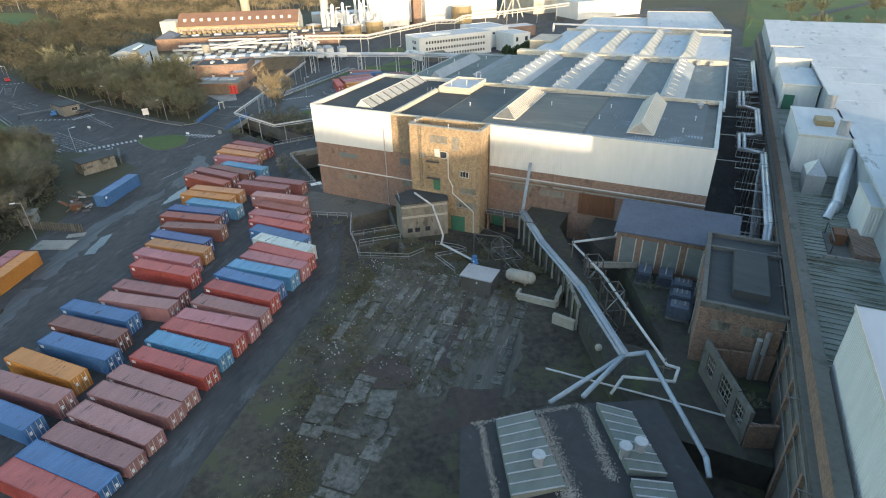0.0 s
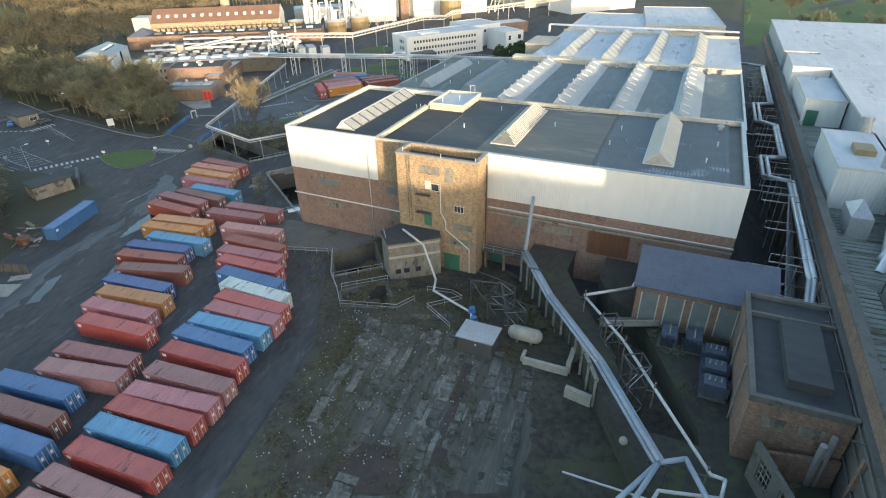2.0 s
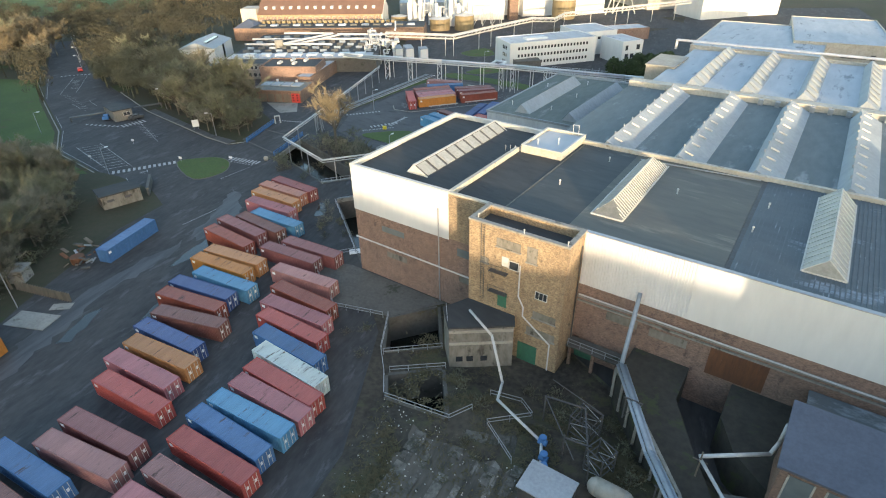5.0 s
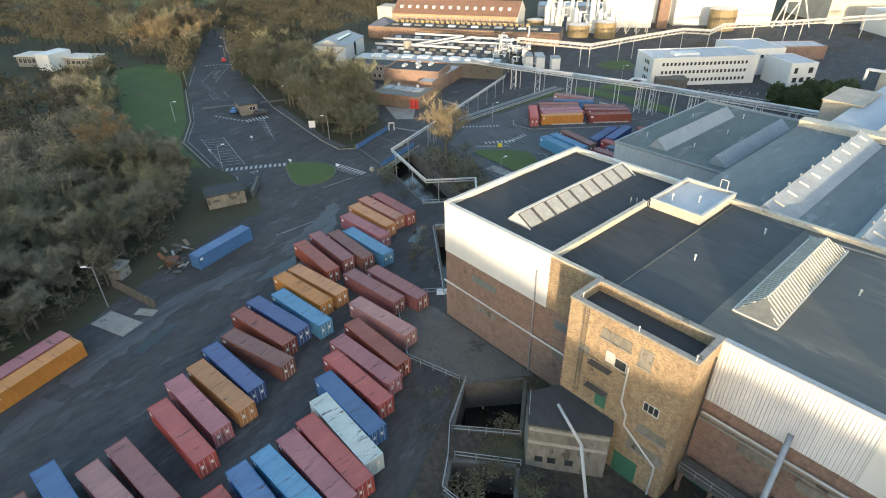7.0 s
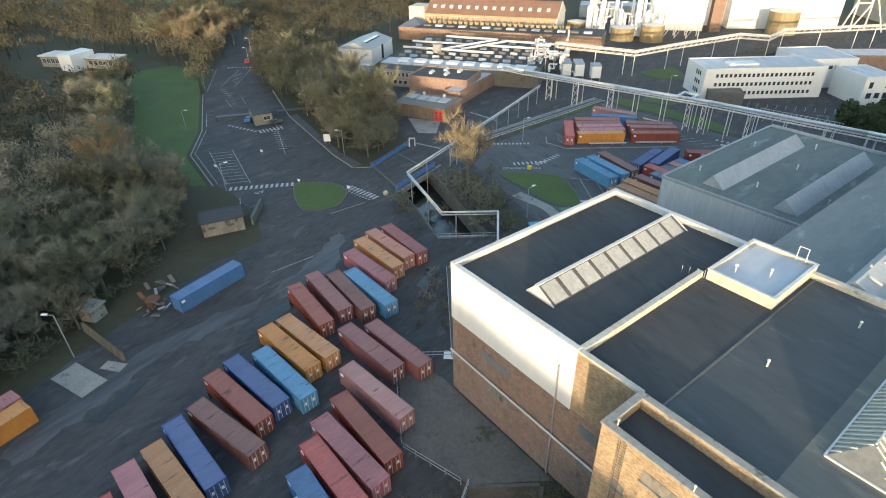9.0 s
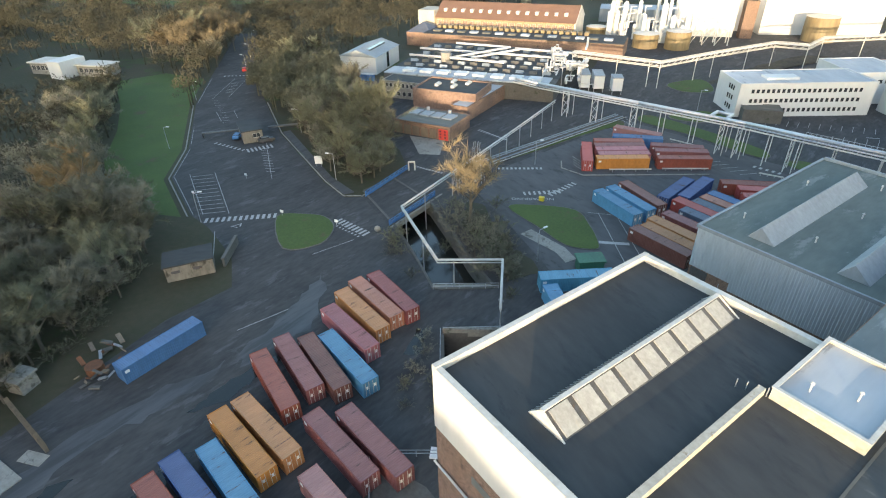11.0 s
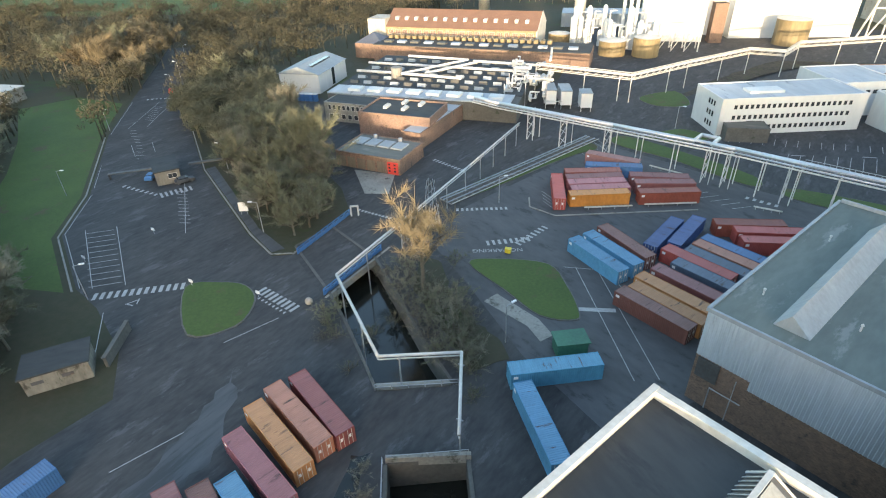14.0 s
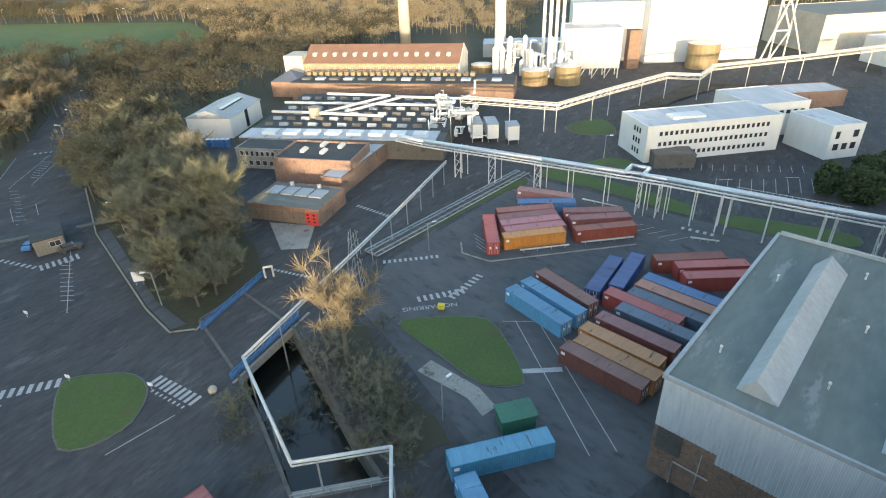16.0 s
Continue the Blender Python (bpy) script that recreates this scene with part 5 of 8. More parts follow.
for u, v in ((71.8, -54.6), (72.9, -53.6), (65.4, -58.4)):
    ob = part("cowl", Shape().tube((u, v, 9.8), (u, v, 11.0), 0.42, 14).tube((u, v, 11.0), (u, v, 11.25), 0.55, 14), STEEL, ann, "round metal cowl")
chips = Shape()
rnd = random.Random(5)
for (a, b), spread, n in ((((63.8, -52.8), (69.5, -61.5)), 0.5, 4200), (((67.4, -50.0), (71.3, -57.0)), 0.3, 1300), (((59.3, -56), (63.5, -63)), 0.2, 700), (((58.5, -56.2), (67, -49.8)), 0.2, 600)):
    for i in range(n):
        t = rnd.random()
        x, y = a[0] + (b[0] - a[0]) * t + rnd.gauss(0, spread), a[1] + (b[1] - a[1]) * t + rnd.gauss(0, spread * 0.5)
        r = rnd.uniform(0.015, 0.06)
        chips.tube((x, y, 9.5), (x + rnd.uniform(-r, r), y + rnd.uniform(-r, r), 9.5 + r), r, 4, r * 0.5)
solid("roof_rubble", chips, RUBBLE, "pale broken rubble strewn over the roof", "rubble", kind="stuff")

# big service pipe from the hall to the annex
sp_ = thing("service_pipe", "thick blue-grey pipe run from the hall over the retaining wall", "pipework")
MAIN = [(46.6, -0.2, 13.2), (47.4, -6.2, 6.8), (54.1, -18.0, 8.2), (62.4, -28.6, 8.6), (69.6, -39.8, 8.6)]
for k in (-0.45, 0.0, 0.45):
    part("pipe", Shape().run([(u + k * 0.85, v + k * 0.5, z + (0.1 if k else 0.25)) for u, v, z in (MAIN if k == 0 else MAIN[1:])], 0.27 if k == 0 else 0.17, 10), PIPE_GREY, sp_, smooth=True)
part("pipe", Shape().run([(69.6, -39.8, 8.6), (64.2, -50.2, 9.0)], 0.25, 10), PIPE_GREY, sp_, smooth=True)
part("pipe", Shape().run([(69.6, -39.8, 8.6), (67.0, -48.3, 9.2)], 0.25, 10), PIPE_GREY, sp_, smooth=True)
part("pipe", Shape().run([(69.6, -39.8, 8.6), (71.8, -38.6, 8.8), (78.2, -51.5, 9.4), (78.6, -53.2, 9.0)], 0.25, 10), PIPE_GREY, sp_, smooth=True)
for (u, v) in ((50.6, -12.0), (56.5, -21.0), (60.2, -25.4), (65.5, -33.3), (69.6, -39.4)):
    part("trestle", Shape().beam((u - 0.8, v, 4.9), (u - 0.8, v, 8.0), 0.14).beam((u + 0.8, v, 4.9), (u + 0.8, v, 8.0), 0.14).beam((u - 1, v, 8.0), (u + 1, v, 8.0), 0.14).beam((u - 0.8, v, 5), (u + 0.8, v, 8), 0.08), STEEL_DARK, sp_)
wp = thing("steam_pipe", "white lagged pipe on thin posts beside the channel", "pipework")
part("pipe", Shape().run([(58.1, -15.0, 7.5), (63.7, -11.0, 7.6), (64.2, -9.6, 8.2), (64.3, -9.2, 10.4)], 0.2), PIPE_WHITE, wp, smooth=True)
part("pipe", Shape().run([(58.3, -15.2, 7.4), (64.3, -22.6, 7.5), (74.0, -38.8, 8.0), (75.2, -38.9, 8.0), (75.0, -40.5, 7.4), (70.0, -41.6, 7.2), (69.2, -43.6, 6.2)], 0.17), PIPE_WHITE, wp, smooth=True)
part("pipe", Shape().run([(61.6, -41.4, 5.2), (85.0, -41.2, 5.4)], 0.11), PIPE_WHITE, wp)
for u, v in ((58.3, -15.3), (61.3, -19.3), (64.5, -22.9), (68.4, -29.5), (73.8, -38.5)):
    part("post", Shape().beam((u, v, 4.9), (u, v, 8.6), 0.16).beam((u - 0.7, v, 7.3), (u + 0.7, v, 7.3), 0.1), TIMBER, wp)
brid = thing("channel_bridge", "weathered concrete footbridge slab across the channel", "footbridge")
part("deck", Shape().beam((61.0, -17.2, 5.4), (67.5, -14.4, 5.4), 1.6, 0.35), CONCRETE_DARK, brid)
part("parapet", Shape().beam((61.0, -18.1, 5.9), (67.9, -15.2, 5.9), 0.2, 0.9), CONCRETE, brid)

# valves and pipe rack by the tower
rack = thing("valve_rack", "angled steel rack with blue valves and white pipes", "pipework", SITE)
s = Shape()
for (u, v) in ((41.5, -14.0), (46.0, -13.2), (45.6, -18.0), (49.2, -20.0)):
    s.beam((u, v, 0.8), (u, v, 5.2), 0.16)
s.beam((41.5, -14.0, 5.1), (46.0, -13.2, 5.1), 0.16).beam((46.0, -13.2, 5.1), (49.2, -20.0, 4.6), 0.16).beam((41.5, -14.0, 5.1), (47.5, -19.8, 4.4), 0.1).beam((45.6, -18.0, 4.8), (48.6, -17.6, 4.8), 0.16).beam((47.8, -12.8, 5.0), (41.0, -11.0, 5.0), 0.08)
part("frame", s, STEEL_DARK, rack)
part("pipe", Shape().run([(27.5, -8.4, 8.0), (32.0, -10.2, 7.0), (35.3, -13.0, 3.0), (36.2, -15.8, 3.0), (43.2, -18.2, 2.6), (44.2, -20.4, 2.2), (48.8, -22.2, 2.0)], 0.17), PIPE_WHITE, rack, "bent white pipe", smooth=True)
for u, v in ((43.3, -18.1), (44.3, -20.0), (44.9, -21.3)):
    part("valve", Shape().tube((u, v, 2.2), (u, v, 3.3), 0.3, 10).tube((u - 0.5, v, 2.6), (u + 0.5, v, 2.6), 0.36, 10).tube((u, v, 3.3), (u, v, 3.4), 0.42, 12), BLUE_PAINT, rack, "blue valve")
box_ = thing("steel_tank_box", "grey metal equipment cabin with a shallow bright roof", "cabin", SITE @ pose(46.5, -23.9, 1.75))
part("body", Shape().box(-2.4, 2.4, -1.75, 1.75, 0, 2.5), STEEL_DARK, box_, "dark grey sheet sides")
part("roof", Shape().box(-2.55, 2.55, -1.9, 1.9, 2.5, 2.65), STEEL, box_, "bright zinc lid")
part("vent", Shape().tube((0.2, -1.9, 1.9), (0.2, -1.72, 1.9), 0.12, 8), WHITE_TRIM, box_)
tank_ = thing("horizontal_tank", "small rounded cream horizontal tank", "tank", SITE @ pose(51.8, -20.3, 1.8))
part("shell", Shape().tube((-1.4, 0, 1.1), (1.4, 0, 1.1), 1.0, 16).ball((-1.4, 0, 1.1), 1.0, 12, 8).ball((1.4, 0, 1.1), 1.0, 12, 8), RENDER_WALL, tank_, smooth=True)
for x in (-0.95, 0.95):
    part("saddle", Shape().box(x - 0.15, x + 0.15, -0.7, 0.7, 0, 0.5), CONCRETE, tank_)
lw = thing("broken_wall", "broken pale rendered wall stump", "wall", SITE @ pose(0, 0, 1.5))
part("wall", Shape().prism([(52.8, -24.9), (58.6, -24.9), (58.6, -24.4), (52.8, -24.4)], 0, 1.3).prism([(58.2, -24.4), (58.8, -24.4), (58.8, -21.0), (58.2, -21.0)], 0, 1.9).prism([(52.4, -24.4), (52.8, -24.4), (52.8, -22.8), (52.4, -22.8)], 0, 1.0), RENDER_WALL, lw, "flaking pale render")
lw2 = thing("broken_wall", "broken pale rendered wall stump", "wall", SITE @ pose(60.6, -28.4, 1.5, 0, 0, -10))
part("wall", Shape().box(-1.6, 1.6, -0.3, 0.3, 0, 1.8), RENDER_WALL, lw2, "flaking pale render")
solid("float_ball", Shape().ball((0, 0, 0.42), 0.45, 14, 8), RENDER_WALL, "round pale concrete ball on the ground", "ball", SITE @ pose(66.4, -35.6, 5.0), smooth=True)


def frame_tower(u, v, z0, z1, a, deg):
    """A four-legged braced steel frame carrying the pipes."""
    ob = thing("pipe_trestle", "rusty galvanised steel frame carrying the pipes", "trestle", SITE @ pose(u, v, z0, 0, 0, deg), "steel pipe frames")
    h_ = z1 - z0
    for x, y in ((-a, -a), (a, -a), (a, a), (-a, a)):
        part("leg", Shape().beam((x, y, 0), (x, y, h_), 0.14), STEEL_DARK, ob)
    for k in range(3):
        z = h_ * (k + 1) / 3
        for p, q in (((-a, -a), (a, -a)), ((a, -a), (a, a)), ((a, a), (-a, a)), ((-a, a), (-a, -a))):
            part("rail", Shape().beam((*p, z - 0.06), (*q, z - 0.06), 0.1), STEEL_DARK, ob)
    for p, q in (((-a, -a), (a, -a)), ((a, a), (-a, a))):
        part("brace", Shape().beam((*p, 0.1), (*q, h_ / 3), 0.07), STEEL, ob)
        part("brace", Shape().beam((*q, h_ / 3), (*p, h_ * 2 / 3), 0.07), STEEL, ob)
        part("brace", Shape().beam((*p, h_ * 2 / 3), (*q, h_), 0.07), STEEL, ob)


frame_tower(62.4, -20.2, 0, 8.6, 1.0, 30)
frame_tower(66.2, -27.2, 0, 9.0, 1.1, 30)
frame_tower(49.6, -17.6, 1.7, 5.2, 1.1, -20)
frame_tower(46.4, -13.6, 1.0, 4.6, 1.3, -10)


# ---- shipping containers ----
PAINT = {
    "maroon": ((0.27, 0.075, 0.07), "dark maroon"), "salmon": ((0.47, 0.20, 0.13), "faded salmon"), "tan": ((0.50, 0.23, 0.09), "tan orange"), "pink": ((0.42, 0.155, 0.165), "faded pink"),
    "skyblue": ((0.095, 0.28, 0.45), "light blue"), "brown": ((0.20, 0.082, 0.065), "dull brown"), "plum": ((0.25, 0.092, 0.088), "dusty plum red"), "rust": ((0.29, 0.075, 0.048), "rust red"),
    "orange": ((0.55, 0.225, 0.05), "orange"), "navy": ((0.050, 0.095, 0.235), "navy blue"), "pinkbrown": ((0.37, 0.18, 0.165), "pinkish brown"), "red": ((0.42, 0.085, 0.07), "red"),
    "blue": ((0.065, 0.17, 0.35), "mid blue"), "white": ((0.52, 0.60, 0.58), "rust-streaked white"), "slate": ((0.10, 0.14, 0.20), "slate blue"), "teal": ((0.085, 0.29, 0.43), "streaked turquoise blue"),
}
CL, CW, CH = 12.19, 2.44, 2.59


def build_container(key):
    c, words = PAINT[key]
    fade = tuple(min(1, v * 0.84 + 0.055) for v in c)
    stain = (0.085, 0.055, 0.045)
    side = mat("container_" + key, c, tuple(v * 0.72 for v in c), 0.55, s1=0.3, s2=2.0, bump=0.05, vary=0.12, stain=stain, stain_at=0.66, stain_scale=1.2, stretch=(1, 1, 0.5))
    top = mat("container_roof_" + key, fade, tuple(v * 0.78 for v in fade), 0.65, s1=0.35, s2=1.6, bump=0.08, vary=0.16, stain=stain, stain_at=0.575 if key != "white" else 0.54, stain_scale=0.55, stretch=(2.4, 0.4, 1))
    ob = thing("shipping_container", words + " steel shipping container with weathered paint on the yard", "shipping container", Matrix())
    x, y = CL / 2, CW / 2
    b = Shape()
    b.ribbed((-x + 0.12, -y + 0.06), (x - 0.12, -y + 0.06), 0.18, CH - 0.14, 0.28, 0.036, 0.03)
    b.ribbed((x - 0.12, y - 0.06), (-x + 0.12, y - 0.06), 0.18, CH - 0.14, 0.28, 0.036, 0.03)
    b.ribbed((-x + 0.05, y - 0.12), (-x + 0.05, -y + 0.12), 0.18, CH - 0.14, 0.28, 0.036, 0.03)
    b.box(-x + 0.1, x - 0.1, -y + 0.1, y - 0.1, 0.12, 0.2)
    part("body", b, side, ob)
    r = Shape()
    n = 42
    zt = CH - 0.03
    vs, fs = [], []
    for i in range(n + 1):
        for k, dz in ((0.0, -0.035), (0.3, -0.035), (0.5, 0.0), (0.8, 0.0)):
            px = min(x - 0.1, -x + 0.1 + (CL - 0.2) * (i + k) / (n + 0.8))
            vs += [(px, -y + 0.05, zt + dz), (px, y - 0.05, zt + dz)]
    m = len(vs) // 2
    fs = [(2 * i, 2 * i + 2, 2 * i + 3, 2 * i + 1) for i in range(m - 1)]
    r.add(vs, fs)
    part("roof", r, top, ob, "faded ribbed roof with rust stains")
    f = Shape()
    for a in (-1, 1):
        for e in (-1, 1):
            f.box(*sorted((a * x, a * (x - 0.13))), *sorted((e * y, e * (y - 0.13))), 0.0, CH)
        f.box(*sorted((a * x, a * (x - 0.09))), -y + 0.13, y - 0.13, 0.02, 0.16).box(*sorted((a * x, a * (x - 0.09))), -y + 0.13, y - 0.13, CH - 0.14, CH - 0.005)
        f.box(-x + 0.13, x - 0.13, *sorted((a * y, a * (y - 0.08))), 0.02, 0.18).box(-x + 0.13, x - 0.13, *sorted((a * y, a * (y - 0.08))), CH - 0.12, CH - 0.005)
    part("frame", f, side, ob)
    for a in (-1, 1):
        d = part("door", Shape().box(x - 0.08, x - 0.03, *sorted((a * 0.02, a * (y - 0.14))), 0.17, CH - 0.15), side, ob)
        for k in (0.3, 0.8):
            part("lock_rod", Shape().tube((x - 0.005, a * k, 0.15), (x - 0.005, a * k, CH - 0.13), 0.034, 6), WHITE_TRIM, d)
        part("placard", Shape().box(x - 0.03, x - 0.02, *sorted((a * 0.42, a * 0.7)), 1.2, 1.7), SIGN_WHITE, d)
    part("emblem", Shape().box(-x + 0.35, -x + 0.95, -y + 0.005, -y + 0.035, 1.7, 2.15), SIGN_WHITE, ob)
    return ob


NORTH_ROW = [
    (-44.1, 143.9, -28, "maroon"),
    (-45.7, 141.4, -25, "salmon"),
    (-46.0, 138.0, -25, "tan"),
    (-45.3, 133.8, -23, "pink"),
    (-42.0, 128.6, -25, "skyblue"),
    (-44.4, 126.5, -29, "brown"),
    (-47.5, 124.9, -29, "plum"),
    (-48.2, 121.0, -29, "rust"),
]
WEST_COLUMN = [
    (-44.0, 114.7, -18, "tan"),
    (-45.0, 111.8, -19, "orange"),
    (-42.4, 107.5, -20, "skyblue"),
    (-44.8, 104.8, -17, "navy"),
    (-45.1, 101.7, -16, "rust"),
    (-43.0, 97.5, -11, "brown"),
    (-43.8, 93.3, -21, "navy"),
    (-43.0, 89.9, -19, "tan"),
    (-43.7, 86.5, -21, "pink"),
    (-42.5, 82.5, -21, "red"),
    (-42.2, 76.4, -18, "plum"),
    (-42.6, 73.2, -16, "pinkbrown"),
    (-47.3, 71.0, -20, "blue"),
    (-46.8, 67.0, -21, "brown"),
    (-46.0, 62.9, -22, "blue"),
    (-48.4, 59.5, -24, "orange"),
    (-48.2, 55.4, -21, "pinkbrown"),
    (-49.4, 51.8, -24, "blue"),
]
EAST_COLUMN = [
    (-31.4, 118.6, -22, "plum"),
    (-34.5, 116.4, -21, "plum"),
    (-29.7, 109.8, -20, "pinkbrown"),
    (-27.9, 104.4, -26, "rust"),
    (-27.8, 100.8, -22, "pink"),
    (-27.1, 97.3, -25, "red"),
    (-26.0, 93.3, -27, "blue"),
    (-24.5, 89.6, -28, "white"),
    (-24.2, 86.4, -26, "red"),
    (-24.8, 83.7, -24, "pink"),
    (-26.1, 81.0, -22, "skyblue"),
    (-27.5, 78.1, -25, "blue"),
    (-27.8, 74.8, -23, "red"),
    (-28.3, 70.8, -22, "pinkbrown"),
    (-29.3, 67.6, -19, "pink"),
    (-30.4, 65.1, -21, "red"),
    (-31.4, 62.2, -22, "skyblue"),
    (-32.0, 58.8, -23, "red"),
    (-33.2, 55.2, -24, "pinkbrown"),
    (-34.0, 52.5, -22, "pinkbrown"),
    (-34.7, 49.0, -25, "pinkbrown"),
    (-35.6, 46.0, -23, "pinkbrown"),
    (-36.9, 43.4, -24, "blue"),
    (-37.9, 41.1, -24, "red"),
]
FAR_STACK = [
    (-30.4, 212.1, -74, "red"),
    (-22.0, 211.9, 25, "orange"),
    (-22.2, 214.6, 25, "pink"),
    (-23.4, 217.2, 25, "pink"),
    (-24.3, 219.6, 25, "plum"),
    (-25.1, 222.3, 22, "rust"),
    (-22.1, 231.4, -9, "pinkbrown"),
    (-21.2, 226.7, 13, "blue"),
    (-9.0, 217.4, 23, "rust"),
    (-10.1, 221.5, 19, "plum"),
    (-11.4, 224.3, 14, "plum"),
]
GATE_CLUSTER = [
    (-18.4, 188.8, -38, "skyblue"),
    (-16.4, 191.6, -38, "skyblue"),
    (-14.6, 194.7, -41, "brown"),
    (-8.6, 200.1, -108, "navy"),
    (-4.9, 202.0, -108, "navy"),
    (-2.8, 192.0, -29, "red"),
    (-1.0, 188.1, -29, "slate"),
    (-3.9, 185.2, -29, "plum"),
    (-6.0, 182.0, -29, "tan"),
    (-6.6, 179.0, -29, "tan"),
    (-8.3, 177.0, -29, "brown"),
    (0.7, 192.9, -29, "slate"),
    (2.0, 195.5, -29, "salmon"),
    (3.2, 197.8, -29, "blue"),
    (5.4, 208.6, 17, "rust"),
    (8.8, 206.8, 16, "red"),
    (9.8, 203.6, 16, "red"),
]
LOOSE = [
    (-67.6, 119.4, 81, "blue"),
    (-19.0, 160.4, 30, "teal"),
    (-18.5, 150.9, -54, "skyblue"),
]
PROTO = {}
for group, rows_ in (("containers in the north row", NORTH_ROW), ("containers in the west column", WEST_COLUMN), ("containers in the east column", EAST_COLUMN), ("containers stacked by the pipe bridge", FAR_STACK), ("containers clustered by the clad hall", GATE_CLUSTER), ("loose containers", LOOSE)):
    for x, y, deg, key in rows_:
        m = pose(x, y, height(x, y), 0, 0, deg)
        if key not in PROTO:
            PROTO[key] = ob = build_container(key)
            ob.matrix_world = m
        else:
            ob = copy_thing(PROTO[key], m)
        ob["group"] = group
for u, v, key in ((-27.0, -50.6, "orange"), (-29.7, -51.4, "pink")):
    p = at(u, v)
    copy_thing(PROTO[key], pose(p.x, p.y, 0, 0, 0, TURN + 112))["group"] = "loose containers"

# dark lettering bars and a square emblem on the orange boxes
INK = mat("dark_ink", (0.06, 0.05, 0.06), (0.08, 0.06, 0.06), 0.6, s2=3.0, bump=0)
SQUARE = [part("lettering", Shape().box(-2.6, -1.7, -CW / 2 - 0.006, -CW / 2 + 0.004, 0.9, 1.7), INK, PROTO["orange"]), part("lettering", Shape().box(-1.4, 2.4, -CW / 2 - 0.006, -CW / 2 + 0.004, 1.05, 1.5), INK, PROTO["orange"])]


# ---- trees ----
def tree_meshes(seed, h_, r, twigs, twig_mat, upright=0.35, low=0.3):
    """A bare winter tree: trunk and limbs in one mesh, a crown of fine twigs in another."""
    rnd = random.Random(seed)
    t, c = Shape(), Shape()
    top = h_ * 0.55
    t.tube((0, 0, -0.3), (0.1, 0, top * 0.5), 0.028 * h_, 7, 0.02 * h_)
    t.tube((0.1, 0, top * 0.5), (0.0, 0.15, top), 0.02 * h_, 6, 0.012 * h_)
    ends = []
    for i in range(11):
        a = i * 2.4 + rnd.uniform(-0.4, 0.4)
        z0 = h_ * (low + 0.3 * i / 11)
        reach = r * rnd.uniform(0.55, 0.95)
        p, q = Vector((0.05, 0.05, z0)), Vector((math.cos(a) * reach, math.sin(a) * reach, z0 + h_ * rnd.uniform(upright * 0.5, upright * 1.2)))
        t.tube(p, q, 0.011 * h_, 5, 0.005 * h_, False)
        for k in range(4):
            f = rnd.uniform(0.35, 1.0)
            b = p.lerp(q, f)
            e = b + Vector((rnd.gauss(0, r * 0.28), rnd.gauss(0, r * 0.28), abs(rnd.gauss(h_ * 0.13, h_ * 0.06))))
            t.tube(b, e, 0.0045 * h_, 4, 0.002 * h_, False)
            ends.append((b, e))
    for k in range(4):
        e = Vector((rnd.gauss(0, r * 0.2), rnd.gauss(0, r * 0.2), h_ * rnd.uniform(0.8, 0.97)))
        t.tube((0, 0.15, top), e, 0.01 * h_, 4, 0.003 * h_, False)
        ends.append((Vector((0, 0.15, top)), e))
    per = max(1, twigs // len(ends))
    for b, e in ends:
        for _ in range(per):
            p = b.lerp(e, rnd.uniform(0.3, 1.05))
            d = Vector((rnd.gauss(0, 1), rnd.gauss(0, 1), rnd.gauss(0.35, 0.8)))
            d = (d.normalized() + (e - b).normalized() * 0.5) * rnd.uniform(0.05, 0.15) * h_
            s_ = d.orthogonal().normalized() * rnd.uniform(0.022, 0.05) * (h_ / 12)
            c.add([p - s_, p + s_, p + d], [(0, 1, 2)])
    return t.mesh("trunk", BARK), c.mesh("crown", twig_mat)


def build_tree(meshes, label, category="tree", group="winter trees"):
    ob = thing(category, label, category, Matrix(), group)
    for name, me in zip(("trunk", "crown"), meshes):
        p = new(name, me)
        p.parent = ob
    return ob


BARE = "bare winter tree with a fine grey-brown crown of twigs"
KINDS = [
    build_tree(tree_meshes(1, 13, 5.2, 4700, TWIG_BROWN), BARE),
    build_tree(tree_meshes(2, 11, 4.8, 4400, TWIG_BROWN, 0.28), BARE),
    build_tree(tree_meshes(3, 15, 5.6, 5000, TWIG_OLIVE), "bare winter tree with an ivy-tinged olive crown"),
    build_tree(tree_meshes(4, 12, 5.8, 4800, TWIG_OLIVE, 0.22, 0.2), "spreading bare tree with an olive-brown crown"),
    build_tree(tree_meshes(5, 14, 5.4, 5000, TWIG_GOLD), "bare winter tree with golden-brown twigs toned as if sunlit"),
    build_tree(tree_meshes(6, 6, 3.6, 2700, TWIG_OLIVE, 0.3, 0.05), "low tangled olive-green scrub", "shrub"),
    build_tree(tree_meshes(7, 16, 6.2, 2600, TWIG_GOLD, 0.34, 0.3), "tall bare tree with spreading golden-lit branches"),
    build_tree(tree_meshes(8, 4.6, 3.4, 2600, TWIG_BROWN, 0.3, 0.05), "low tangled brown riverside scrub", "shrub"),
    build_tree(tree_meshes(9, 13, 6.4, 6500, TWIG_AMBER, 0.62, 0.06), "broad bare willow with upright amber twigs, toned as if sunlit"),
]
rnd = random.Random(11)
placed = []


def plant(kind, x, y, size=1.0, first={}):
    m = pose(x, y, height(x, y) - 0.1, 0, 0, rnd.uniform(0, 360)) @ Matrix.Scale(size, 4)
    if kind not in first:
        first[kind] = 1
        KINDS[kind].matrix_world = m
        return KINDS[kind]
    ob = copy_thing(KINDS[kind], Matrix())
    ob.matrix_basis = m
    return ob


